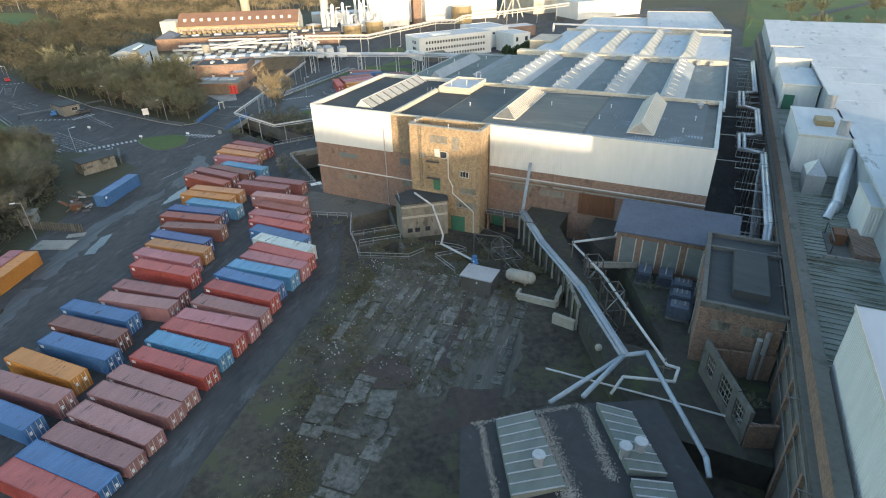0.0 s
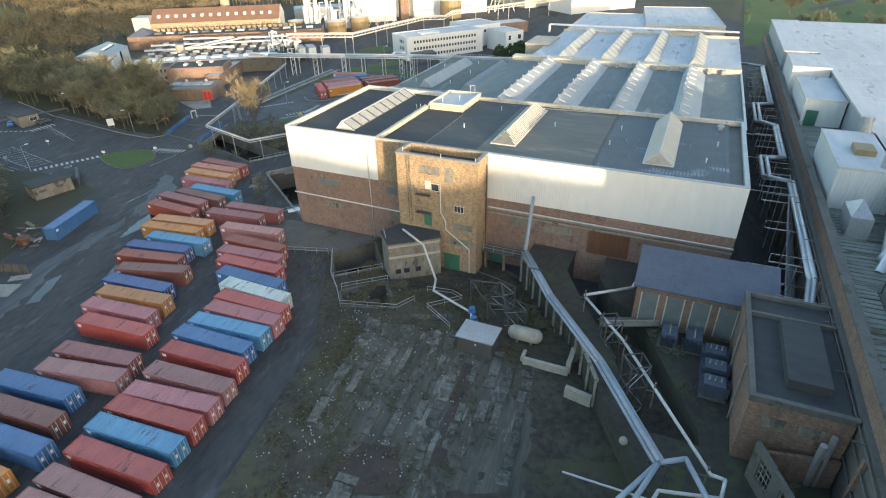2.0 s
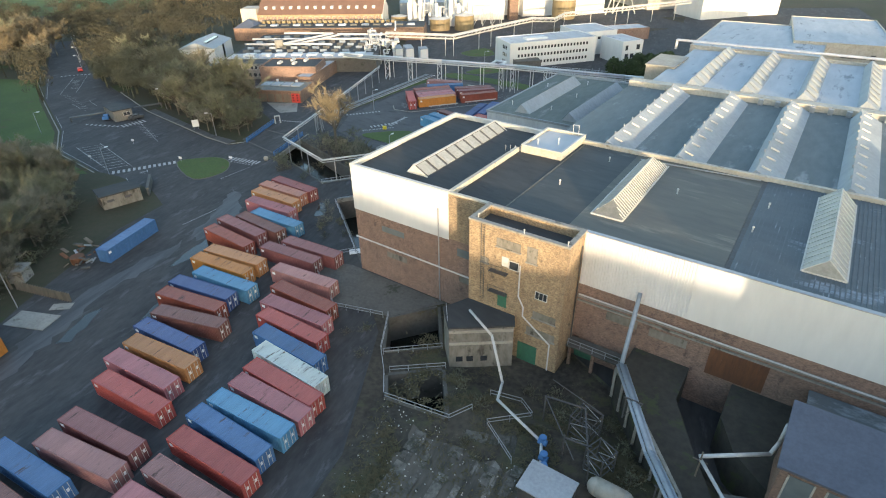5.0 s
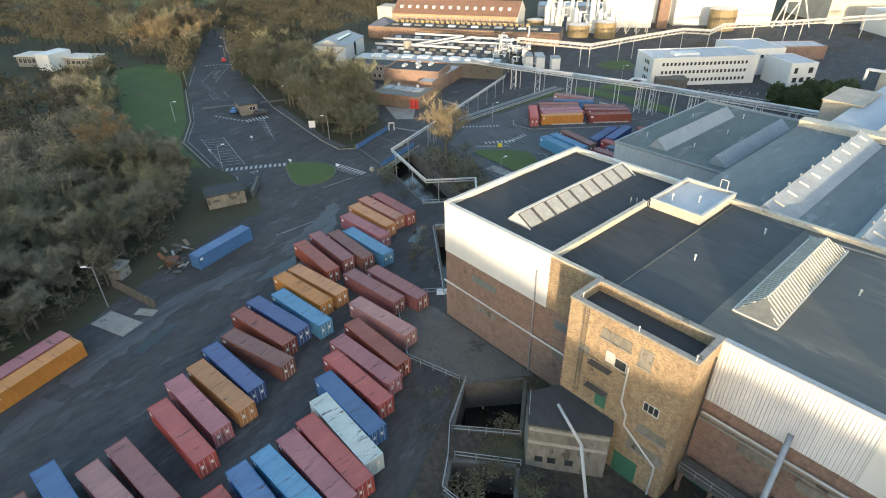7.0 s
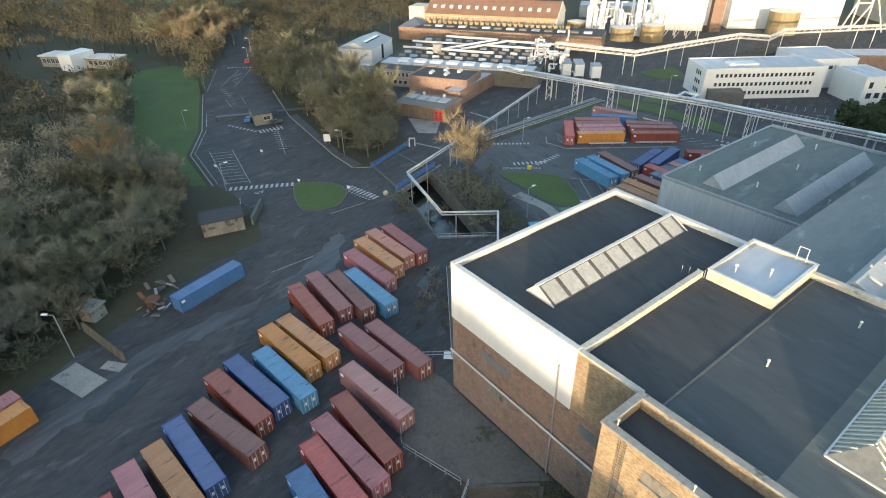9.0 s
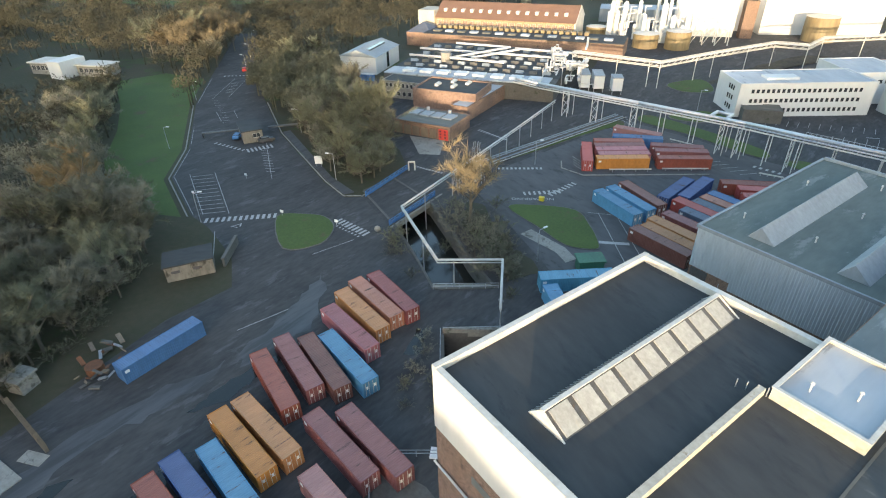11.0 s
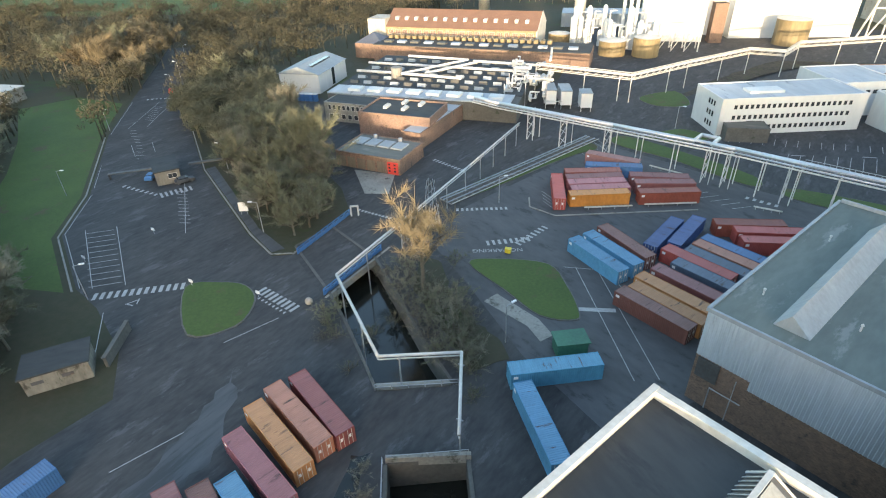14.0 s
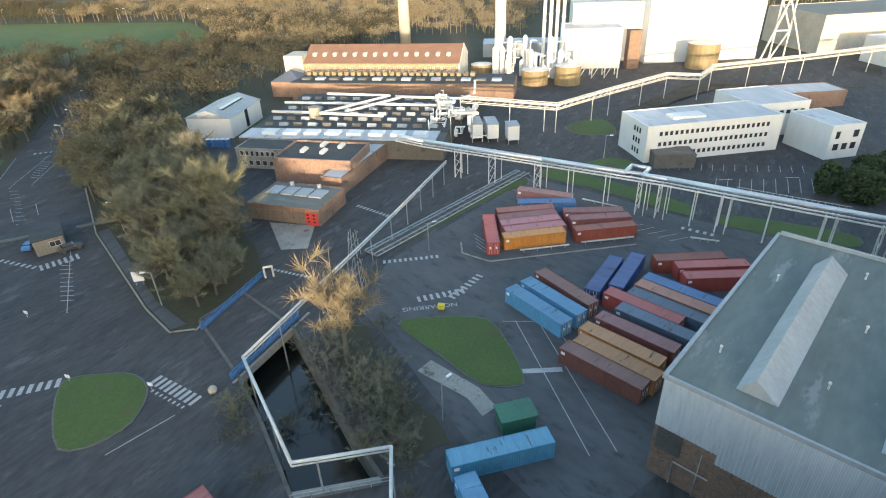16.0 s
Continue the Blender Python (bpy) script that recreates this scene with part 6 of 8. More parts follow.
def wood(poly, n, gap, kinds, lo=0.75, hi=1.2):
    xs, ys = [p[0] for p in poly], [p[1] for p in poly]
    got = tries = 0
    while got < n and tries < n * 40:
        tries += 1
        x, y = rnd.uniform(min(xs), max(xs)), rnd.uniform(min(ys), max(ys))
        if inside(poly, x, y) and not inside(RIVER, x, y) and not inside(MEADOW, x, y) and all((x - a) ** 2 + (y - b) ** 2 > gap * gap for a, b in placed):
            placed.append((x, y))
            plant(rnd.choice(kinds), x, y, rnd.uniform(lo, hi))
            got += 1


WEST_WOOD = [(-79, 60), (-79, 96), (-83, 116), (-88, 128), (-93, 141), (-109, 146), (-132, 158), (-150, 168), (-150, 60)]
wood([(max(x, -108), y) for x, y in WEST_WOOD], 70, 3.6, (0, 1, 2, 3, 3, 5), 0.55, 0.95)
wood([(-72, 177), (-84, 181), (-112, 203), (-120, 212), (-126, 230), (-112, 228), (-97, 208), (-82, 194), (-73, 190)], 62, 3.2, (0, 1, 2, 3, 3, 5), 0.5, 0.8)
wood([(-80.5, 92), (-83.5, 110), (-88, 126), (-94, 139), (-112, 145), (-112, 100), (-96, 92)], 62, 2.9, (0, 1, 2, 3, 5), 0.55, 0.9)
wood([(-71.5, 178.5), (-86, 184), (-106, 201), (-116, 210), (-112, 232), (-95, 213.5), (-80, 200), (-72.5, 192.5)], 46, 3.0, (0, 2, 3, 3, 5), 0.7, 0.98)
wood([(-126, 216), (-146, 232), (-160, 250), (-158, 272), (-146, 266), (-146, 250), (-128, 240)], 22, 4.6, (0, 2, 3, 5), 0.5, 0.8)
wood([(-120, 146), (-145, 163), (-160, 178), (-180, 194), (-184, 182), (-162, 160), (-136, 148)], 40, 3.8, (0, 1, 2, 3, 5), 0.5, 0.85)
wood([(-185, 245), (-225, 240), (-240, 300), (-215, 300)], 16, 6.5, (0, 2, 4, 4), 0.8, 1.1)
wood([(-77.5, 60), (-77.5, 96), (-80.5, 114), (-84, 128), (-92, 136), (-88, 120), (-84, 96), (-83, 60)], 34, 2.2, (5, 5, 1), 0.4, 0.75)
for x, y, k, sc in ((-43.2, 172.0, 6, 1.0), (-30.5, 158.5, 7, 1.0), (-32.5, 161.5, 7, 1.1), (-34.5, 163.8, 7, 1.0), (-36.5, 166.0, 7, 1.1), (-39.0, 168.5, 7, 1.0), (-41.5, 170.5, 7, 0.9), (-33.0, 166.5, 7, 0.8), (-36.5, 170.0, 7, 0.8), (-46.0, 173.2, 7, 0.9), (-54.0, 159.8, 5, 0.6), (-50.0, 156.8, 5, 0.5), (-45.5, 166.0, 5, 0.55), (-31.5, 160.0, 5, 0.8), (-33.5, 165.5, 5, 0.7), (-37.0, 171.0, 5, 0.75), (-41.0, 180.5, 5, 0.6), (-52.5, 158.5, 5, 0.45), (-47.5, 161.5, 5, 0.5), (-34.8, 158.0, 5, 0.6), (-39.5, 167.5, 5, 0.65), (-48.5, 176.5, 5, 0.6), (-42.5, 172.8, 5, 0.6), (-38.6, 164.5, 5, 0.5), (-53.5, 162.6, 5, 0.45), (-27.5, 153.0, 5, 0.4), (-27.0, 136.5, 5, 0.35), (-31.5, 137.5, 5, 0.4), (-30.0, 131.0, 5, 0.35), (-27.6, 127.0, 5, 0.3), (-31.5, 126.0, 5, 0.3), (-44.8, 151.5, 5, 0.4), (-29.5, 157.0, 5, 0.55), (-34.2, 158.8, 7, 0.8), (-37.6, 161.6, 7, 0.9), (-40.6, 164.6, 7, 0.8), (-43.8, 167.6, 7, 0.9), (-47.0, 170.6, 7, 0.8), (-50.6, 173.4, 7, 0.7), (-52.0, 156.0, 7, 0.5), (-50.5, 160.5, 5, 0.35), (-34.0, 135.5, 7, 0.5), (-35.5, 138.5, 7, 0.45), (-33.5, 132.0, 7, 0.5), (-33.2, 129.0, 5, 0.35), (-118.5, 142.5, 8, 1.0), (-108, 146.5, 3, 0.8)):
    if inside(CULVERT, x, y):
        continue
    bush = plant(k, x, y, sc)
    if inside(RIVER, x, y):
        bush.location.z = -3.5

for u, v, sc in ((31, -15.5, 0.3), (34.5, -17, 0.35), (38, -10.5, 0.3), (41, -9.2, 0.35), (44.5, -9.8, 0.4), (36, -22.5, 0.3), (43, -12, 0.25), (27, -15, 0.35), (29, -13.4, 0.3), (15, -17, 0.3), (12, -12.5, 0.3), (10, -14.5, 0.25), (51, -13, 0.35), (53, -17.5, 0.4), (48.5, -10.5, 0.35)):
    if not any(inside(h_, *at(u, v).xy) for h_ in HOLES):
        plant(5, *at(u, v).xy, sc)
for u, v, z, sc in ((80.5, -37, 5.0, 0.45), (82, -40, 5.0, 0.5), (70, -20, 5.0, 0.3), (67.5, -17.5, 5.0, 0.25), (71.5, -26, 5.0, 0.3)):
    plant(5, *at(u, v).xy, sc).location.z = z


wood(EAST_LAWN, 26, 9.0, (5, 5, 3), 0.6, 1.0)
solid("lawn_road", Shape().prism([(172, 270), (178, 270), (232, 350), (330, 420), (326, 424), (228, 356)], 0.02, 0.10), ASPHALT, "narrow asphalt road across the lawn", "road", Matrix(), kind="structure")


def far_wood(seed, count, spot, name, label, m_, twigs=125, fine=0.75, spread=5.0):
    """Far woodland, joined: small bare crowns of many twigs."""
    rn = random.Random(seed)
    s = Shape()
    for _ in range(count):
        x, y = spot(rn)
        h_ = rn.uniform(7, 13)
        z = height(x, y)
        s.tube((x, y, z - 0.3), (x, y, z + h_ * 0.55), 0.25, 4, 0.1, False)
        for _ in range(twigs):
            a, e, k = rn.uniform(0, 6.28), rn.uniform(-0.2, 1.0), rn.uniform(0.3, 1.0)
            p = Vector((x + math.cos(a) * spread * k * math.cos(e), y + math.sin(a) * spread * k * math.cos(e), z + h_ * (0.55 + 0.42 * k * math.sin(e))))
            d = Vector((rn.gauss(0, 1), rn.gauss(0, 1), rn.gauss(0.5, 0.8))).normalized() * rn.uniform(1.0, 2.2) * fine
            o = d.orthogonal().normalized() * rn.uniform(0.13, 0.28) * fine
            s.add([p - o, p + o, p + d], [(0, 1, 2)])
    solid(name, s, m_, label, "woodland", Matrix(), kind="stuff")


def spot_west(rn):
    while True:
        x, y = rn.uniform(-500, -146), rn.uniform(80, 500)
        if not inside(FAR_FIELD, x, y) and not inside(MEADOW, x, y) and not inside(ROADS, x, y) and not (-262 < x < -200 and 190 < y < 232) and not (x > -144 and y > 225):
            return x, y


def spot_north(rn):
    while True:
        x, y = rn.uniform(-400, 240), rn.uniform(400, 690)
        if not inside(FAR_FIELD, x, y) and (x < -130 or y > 455 or x > 260) and not (x > -60 and y < 560):
            return x, y


NORTH_STRIP = [(-110, 203), (-122, 206), (-156, 231), (-150, 248), (-134, 252), (-110, 230)]
DEEP_WEST = [(-106, 62), (-106, 146), (-132, 158), (-150, 168), (-152, 62)]


def spot_in(poly):
    xs, ys = [p[0] for p in poly], [p[1] for p in poly]

    def spot(rn):
        while True:
            x, y = rn.uniform(min(xs), max(xs)), rn.uniform(min(ys), max(ys))
            if inside(poly, x, y) and not inside(MEADOW, x, y):
                return x, y
    return spot


far_wood(23, 62, spot_in(NORTH_STRIP), "woodland", "tangled bare trees between the road and the works", SHADED_OLIVE, 700, 0.5, 3.6)
far_wood(24, 150, spot_in(DEEP_WEST), "woodland", "deep bare winter wood west of the yard", TWIG_BROWN, 700, 0.5, 4.2)
# The shade on this wood is put into its twig colour.
far_wood(21, 2500, spot_west, "woodland", "dense bare winter woodland in grey-brown and olive, darkened as if in shade", SHADED_FAR_TWIG)
far_wood(22, 1900, spot_north, "woodland", "sunlit golden-brown bare woodland behind the works", TWIG_GOLD)


def evergreen(x, y, h_, r, seed):
    rn = random.Random(seed)
    ob = thing("evergreen_tree", "dense rounded dark evergreen tree", "tree", pose(x, y, height(x, y)), "evergreen trees")
    part("trunk", Shape().tube((0, 0, -0.2), (0, 0, h_ * 0.6), 0.25, 6, 0.1), BARK, ob)
    c = Shape()
    for _ in range(1300):
        a, e = rn.uniform(0, 6.28), math.asin(rn.uniform(-0.9, 1))
        k = rn.uniform(0.75, 1.05) * (1 + 0.15 * noise.noise(Vector((math.cos(a) * 2, math.sin(a) * 2, e * 2 + seed))))
        p = Vector((math.cos(a) * r * k * math.cos(e), math.sin(a) * r * k * math.cos(e), h_ * (0.5 + 0.5 * k * math.sin(e))))
        d = Vector((rn.gauss(0, 1), rn.gauss(0, 1), rn.gauss(0.6, 0.6))).normalized() * rn.uniform(0.4, 0.9)
        o = d.orthogonal().normalized() * rn.uniform(0.18, 0.4)
        c.add([p - o, p + o, p + d], [(0, 1, 2)])
    part("crown", c, LEAF_DARK, ob)


for i, (x, y, h_, r) in enumerate(((37, 247, 7.5, 2.6), (41, 244, 8, 2.8), (46, 250, 8.5, 3.0), (44, 243, 7.0, 2.6), (50, 246, 9, 3.2), (55, 253, 8.5, 3.2), (58, 258, 7.5, 3.0), (52, 259, 6.5, 2.6), (47, 257, 6.0, 2.2))):
    evergreen(x, y, h_, r, 40 + i)

# ---- bridge, gantries and pipe bridge ----
rb = thing("road_bridge", "short road bridge over the river with blue steel parapets", "bridge", Matrix())
DECK = [(-69.6, 173.4), (-57.2, 164.4), (-54.6, 181.6), (-67.8, 190.6)]
part("deck", Shape().prism(DECK, -0.9, 0.02), ASPHALT, rb)
for a, b in (((-57.0, 164.4), (-54.4, 181.7)), ((-69.9, 173.4), (-68.0, 190.8))):
    part("fascia", Shape().beam((*a, -0.5), (*b, -0.5), 0.4, 1.2), CONCRETE, rb)
for a, b in (((-57.6, 165.0), (-55.4, 180.2)), ((-69.0, 173.8), (-67.9, 190.0))):
    part("parapet", Shape().beam((*a, 0.25), (*b, 0.25), 0.12, 0.5), BLUE_PAINT, rb, "faded blue steel parapet plate")
    for z in (0.75, 1.2):
        part("rail", Shape().beam((*a, z), (*b, z), 0.12), BLUE_PAINT, rb)
    for i in range(10):
        q = Vector((*a, 0)).lerp(Vector((*b, 0)), i / 9)
        part("post", Shape().beam((q.x, q.y, 0), (q.x, q.y, 1.2), 0.18), BLUE_PAINT, rb)
        if i < 9:
            q2 = Vector((*a, 0)).lerp(Vector((*b, 0)), (i + 1) / 9)
            part("brace", Shape().beam((q.x + 0.15, q.y, 0.1), (q2.x + 0.15, q2.y, 1.2), 0.08), BLUE_PAINT, rb)
            part("brace", Shape().beam((q.x + 0.15, q.y, 1.2), (q2.x + 0.15, q2.y, 0.1), 0.08), BLUE_PAINT, rb)
part("notice_frame", Shape().beam((-67.2, 189.6, 0), (-67.2, 189.6, 2.2), 0.25).beam((-66.0, 190.4, 0), (-66.0, 190.4, 2.2), 0.25).beam((-67.3, 189.6, 2.2), (-65.9, 190.4, 2.2), 0.3), WHITE_TRIM, rb)


def pipe_gantry(name, pts, r, label, legs, m_=PIPE_WHITE, lower=0.0):
    ob = thing(name, label, "pipe gantry", Matrix(), kind="")
    part("pipe", Shape().run(pts, r, 10), m_, ob, smooth=True)
    if lower:
        part("pipe", Shape().run([(x, y, z - lower) for x, y, z in pts], r * 0.5, 8), m_, ob, smooth=True)
    for x, y, z in legs:
        part("leg", Shape().beam((x, y, height(x, y) - (0.2 if not inside(RIVER, x, y) else 3.6)), (x, y, z), 0.16).beam((x - 0.4, y, z), (x + 0.4, y, z), 0.12), STEEL, ob)
    return ob


g1 = [tuple(at(u, v, 5.5)) for u, v in ((-77.7, 97.1), (-66.8, 70.2), (-57.7, 46.9), (-50.4, 27.7), (-31.2, 22.3), (-24.8, 30.6), (-15.5, 22.0))]
lg = []
for (a, b), n in zip(zip(g1, g1[1:]), (8, 6, 4, 4, 2, 3)):
    for i in range(n):
        q = Vector(a).lerp(Vector(b), (i + 0.5) / n)
        if not inside(ROADS, q.x, q.y) or i % 2 == 0:
            lg.append((q.x, q.y, 5.4))
pipe_gantry("pipe_gantry", g1, 0.2, "white pipe on thin steel posts zigzagging over the river", [p for p in lg if not (-66 < p[0] < -52 and 182 < p[1] < 200)], lower=0.55)
tw = thing("lattice_leg", "galvanised lattice trestle under the pipe gantry", "trestle", Matrix())
s = Shape()
for cx, cy in ((-51.8, 184.5), (-49.5, 191.0), (-54.5, 200.5)):
    for a in (-0.9, 0.9):
        for b in (-0.9, 0.9):
            s.beam((cx + a, cy + b, 0), (cx + a * 0.5, cy + b * 0.5, 5.3), 0.12)
    for k in range(3):
        for a in (-0.8, 0.8):
            s.beam((cx + a, cy - 0.8, k * 1.7), (cx + a, cy + 0.8, k * 1.7 + 1.6), 0.07).beam((cx - 0.8, cy + a, k * 1.7), (cx + 0.8, cy + a, k * 1.7 + 1.6), 0.07)
part("frame", s, STEEL, tw)

PB = [(-62, 248, 7.2), (-53.9, 244.4, 7.4), (-23.4, 235.7, 7.8), (2.1, 227.4, 8.4), (35.5, 215.5, 8.6), (60, 207, 8.6)]
pb = thing("pipe_bridge", "long silver pipe bridge on braced steel legs crossing the site", "pipe bridge", Matrix())
for off, dz, r in ((0.0, 0.5, 0.42), (1.2, 0.2, 0.3), (2.0, 0.15, 0.22), (-0.9, 0.1, 0.2)):
    p = [(x + off * 0.3, y + off * 0.95, z + dz) for x, y, z in PB]
    if off == 0.0:
        p = p[:3] + [(-6.0, 230.2, 8.7), (-4.5, 234.5, 8.7), (-1.0, 233.4, 8.7), (-2.4, 229.0, 8.8)] + p[3:]
    part("pipe", Shape().run(p, r, 10), PIPE_SILVER, pb, smooth=True)
s = Shape()
for a, b in zip(PB, PB[1:]):
    for off in (-1.3, 2.4):
        p, q = Vector((a[0] + off * 0.3, a[1] + off * 0.95, a[2] - 0.35)), Vector((b[0] + off * 0.3, b[1] + off * 0.95, b[2] - 0.35))
        s.beam(p, q, 0.18, 0.3)
    n = max(2, int((Vector(b) - Vector(a)).length / 2.4))
    for i in range(n):
        q = Vector(a).lerp(Vector(b), i / n)
        s.beam((q.x - 0.4, q.y - 1.2, q.z - 0.3), (q.x + 0.7, q.y + 2.3, q.z - 0.3), 0.1)
part("deck_frame", s, PIPE_WHITE, pb)
for x, y, kind in ((-45, 243, 1), (-36, 240.5, 1), (-24.8, 237.5, 1), (-17.1, 235.2, 0), (-9.2, 232.5, 0), (-2.7, 230, 1), (1.2, 229.0, 1), (7.7, 226.6, 0), (12.1, 224.8, 1), (20, 222, 0), (28, 219, 1), (36, 216.5, 1)):
    z = 7.6
    for off in (-1.1, 2.2):
        part("leg", Shape().beam((x + off * 0.3, y + off * 0.95, 0), (x + off * 0.3, y + off * 0.95, z), 0.22), PIPE_WHITE, pb)
    if kind:
        for off in (-1.1, 2.2):
            part("leg", Shape().beam((x + 1.6 + off * 0.3, y - 0.5 + off * 0.95, 0), (x + 1.6 + off * 0.3, y - 0.5 + off * 0.95, z), 0.18), PIPE_WHITE, pb)
        for k in range(3):
            part("brace", Shape().beam((x - 0.3, y - 1.0, k * 2.4), (x + 0.7, y + 2.1, k * 2.4 + 2.3), 0.1), PIPE_WHITE, pb)
            part("brace", Shape().beam((x + 0.7, y + 2.1, k * 2.4), (x - 0.3, y - 1.0, k * 2.4 + 2.3), 0.1), PIPE_WHITE, pb)
s = Shape()
for k in range(18):
    x, y = 14 + k * 0.95, 222.4 - k * 0.33
    s.beam((x, y - 1.2, 8.6), (x, y - 1.2, 9.7), 0.07).beam((x, y + 1.6, 8.6), (x, y + 1.6, 9.7), 0.07)
s.beam((14, 221.2, 9.7), (31, 215.6, 9.7), 0.08).beam((14, 224.0, 9.7), (31, 218.4, 9.7), 0.08)
part("walkway_rail", s, STEEL, pb)
PB2 = [(-54.6, 285.2, 8), (-28.0, 281.5, 8), (-24.5, 281.0, 8), (-9.8, 301.3, 8), (8.7, 325, 8), (19.2, 324.1, 8), (24.5, 337, 8.5), (58.7, 358, 8.5), (95, 380, 9)]
pb2 = thing("pipe_bridge", "sunlit cream trussed pipe bridge behind the office", "pipe bridge", Matrix())
s, p_ = Shape(), Shape()
for a, b in zip(PB2, PB2[1:]):
    n = max(2, int((Vector(b) - Vector(a)).length / 2.6))
    for off in (-0.8, 0.8):
        for dz in (-1.0, 0.7):
            s.beam((a[0], a[1] + off, a[2] + dz), (b[0], b[1] + off, b[2] + dz), 0.2)
        for i in range(n):
            q, q2 = Vector(a).lerp(Vector(b), i / n), Vector(a).lerp(Vector(b), (i + 1) / n)
            s.beam((q.x, q.y + off, q.z - 1.0), (q2.x, q2.y + off, q2.z + 0.7), 0.1)
    for i in range(0, n, 6):
        q = Vector(a).lerp(Vector(b), i / n)
        part("leg", Shape().beam((q.x, q.y, 0), (q.x, q.y, q.z), 0.25), WHITE_TRIM, pb2)
for dx in (-0.3, 0.4):
    p_.run([(x, y + dx, z + 0.2) for x, y, z in PB2], 0.25, 8)
part("truss", s, WHITE_TRIM, pb2)
part("pipe", p_, PIPE_SILVER, pb2)


# ---- gatehouse, huts, lamps and signs ----
def cabin(name, label, x, y, deg, a, b, h_, wall_mat, roof_mat, windows=()):
    ob = thing(name, label, "hut", pose(x, y, height(x, y), 0, 0, deg))
    part("wall", Shape().box(-a / 2, a / 2, -b / 2, b / 2, -0.2, h_), wall_mat, ob)
    part("roof", Shape().box(-a / 2 - 0.25, a / 2 + 0.25, -b / 2 - 0.25, b / 2 + 0.25, h_, h_ + 0.22), roof_mat, ob)
    for u0, u1, z0, z1 in windows:
        window(ob, u0, u1, -b / 2 - 0.02, z0, z1, 2)
    return ob


kio = cabin("gatehouse", "small rendered gatehouse with a flat roof and a white-framed window", -118.6, 191.5, 51.6, 5.2, 9.2, 3.2, RENDER_GRIMY, FELT, ((0.0, 2.0, 1.3, 2.5),))
bar = thing("entrance_barrier", "dark grey security barrier beams across the entrance lanes", "barrier", pose(-120.0, 194.5, 0, 0, 0, 40))
for a, b in ((-14, -3.6), (3.8, 12)):
    part("beam", Shape().box(a, b, -0.5, 0.5, 1.2, 1.5), STEEL_DARK, bar)
part("post", Shape().box(-14, -13.6, -0.3, 0.3, 0, 1.2).box(11.6, 12, -0.3, 0.3, 0, 1.2), STEEL_DARK, bar)
hut = cabin("substation_hut", "low rendered hut with two grilles and a flat dark roof", -81.3, 136.8, 49, 7.8, 5.0, 2.9, RENDER_GRIMY, FELT)
for k in (-2.2, 1.3):
    part("grille", Shape().box(k - 0.7, k + 0.7, -2.56, -2.48, 1.5, 2.0), STEEL_DARK, hut, "dark slotted grille")
wl = thing("screen_wall", "dark weathered screen wall beside the hut", "wall", pose(-78.6, 143.6, 0, 0, 0, 118))
part("wall", Shape().box(-4, 4, -0.2, 0.2, -0.2, 1.7), CONCRETE_DARK, wl)
part("coping", Shape().box(-4.1, 4.1, -0.3, 0.3, 1.7, 1.82), CONCRETE_DARK, wl)
p = at(-47.0, -35.0)
cabin("block_hut", "small weathered concrete block hut among scrub", p.x, p.y, 10, 2.6, 2.6, 2.2, CONCRETE, CONCRETE)
fe = thing("board_fence", "leaning weathered board fence", "fence", Matrix())
a, b = at(-44.4, -36.9), at(-32.7, -33.5)
for i in range(22):
    q = a.lerp(b, (i + 0.5) / 22)
    part("board", Shape().beam((q.x, q.y, -0.1), (q.x + 0.1, q.y, 1.7), 0.45, 0.06), TIMBER, fe)
sl = thing("concrete_slab", "pale cracked concrete slab at the edge of the yard", "slab", pose(*at(-33.0, -39.3).xy, 0, 0, 0, -4))
part("slab", Shape().box(-3.6, 3.6, -1.8, 1.8, -0.1, 0.12), CONCRETE, sl)
sl2 = copy_thing(sl, pose(*at(-32.9, -35.0).xy, 0, 0, 0, 12) @ Matrix.Scale(0.45, 4))
gb = cabin("green_cabin", "small dark green steel cabin", -18.2, 166.2, 30, 4.2, 2.6, 2.3, GREEN_PAINT, GREEN_PAINT)


def lamp_post(x, y, h_, deg, label="thin grey street lamp with a short arm"):
    ob = thing("street_lamp", label, "street lamp", pose(x, y, height(x, y), 0, 0, deg), "street lamps")
    part("pole", Shape().tube((0, 0, -0.2), (0, 0, h_), 0.09, 7, 0.06), STEEL, ob)
    part("arm", Shape().tube((0, 0, h_), (1.1, 0, h_ + 0.15), 0.05, 6), STEEL, ob)
    part("head", Shape().box(0.9, 1.7, -0.16, 0.16, h_ + 0.1, h_ + 0.26), SIGN_WHITE, ob, "pale lamp head")
    return ob


lp = at(-38.6, -39.1)
for x, y, h_, deg in ((lp.x, lp.y, 7.6, 200), (-27.0, 164.7, 6.5, 60), (-93.5, 150.2, 6.5, 40), (-80, 178, 6.5, 200), (-108, 200, 6.5, 200), (-133, 176, 6, 20), (-160, 210, 6, 20), (-172, 246, 6, 190), (-41, 205, 6, 30), (-10, 262, 6, 0), (-185, 262, 6, 190), (-205, 285, 6, 20), (-422, 436, 9, 0), (-392, 449, 9, 0), (-384, 453, 9, 180), (-352, 465, 9, 0), (-347, 468, 9, 180), (-312, 482, 9, 0), (-290, 486, 9, 180)):
    lamp_post(x, y, h_, deg)
sg = thing("road_sign", "white rectangular sign board on two posts", "sign", pose(-88.3, 182.5, 0, 0, 0, 28))
part("board", Shape().box(-0.9, 0.9, -0.05, 0.05, 0.9, 2.9), SIGN_WHITE, sg)
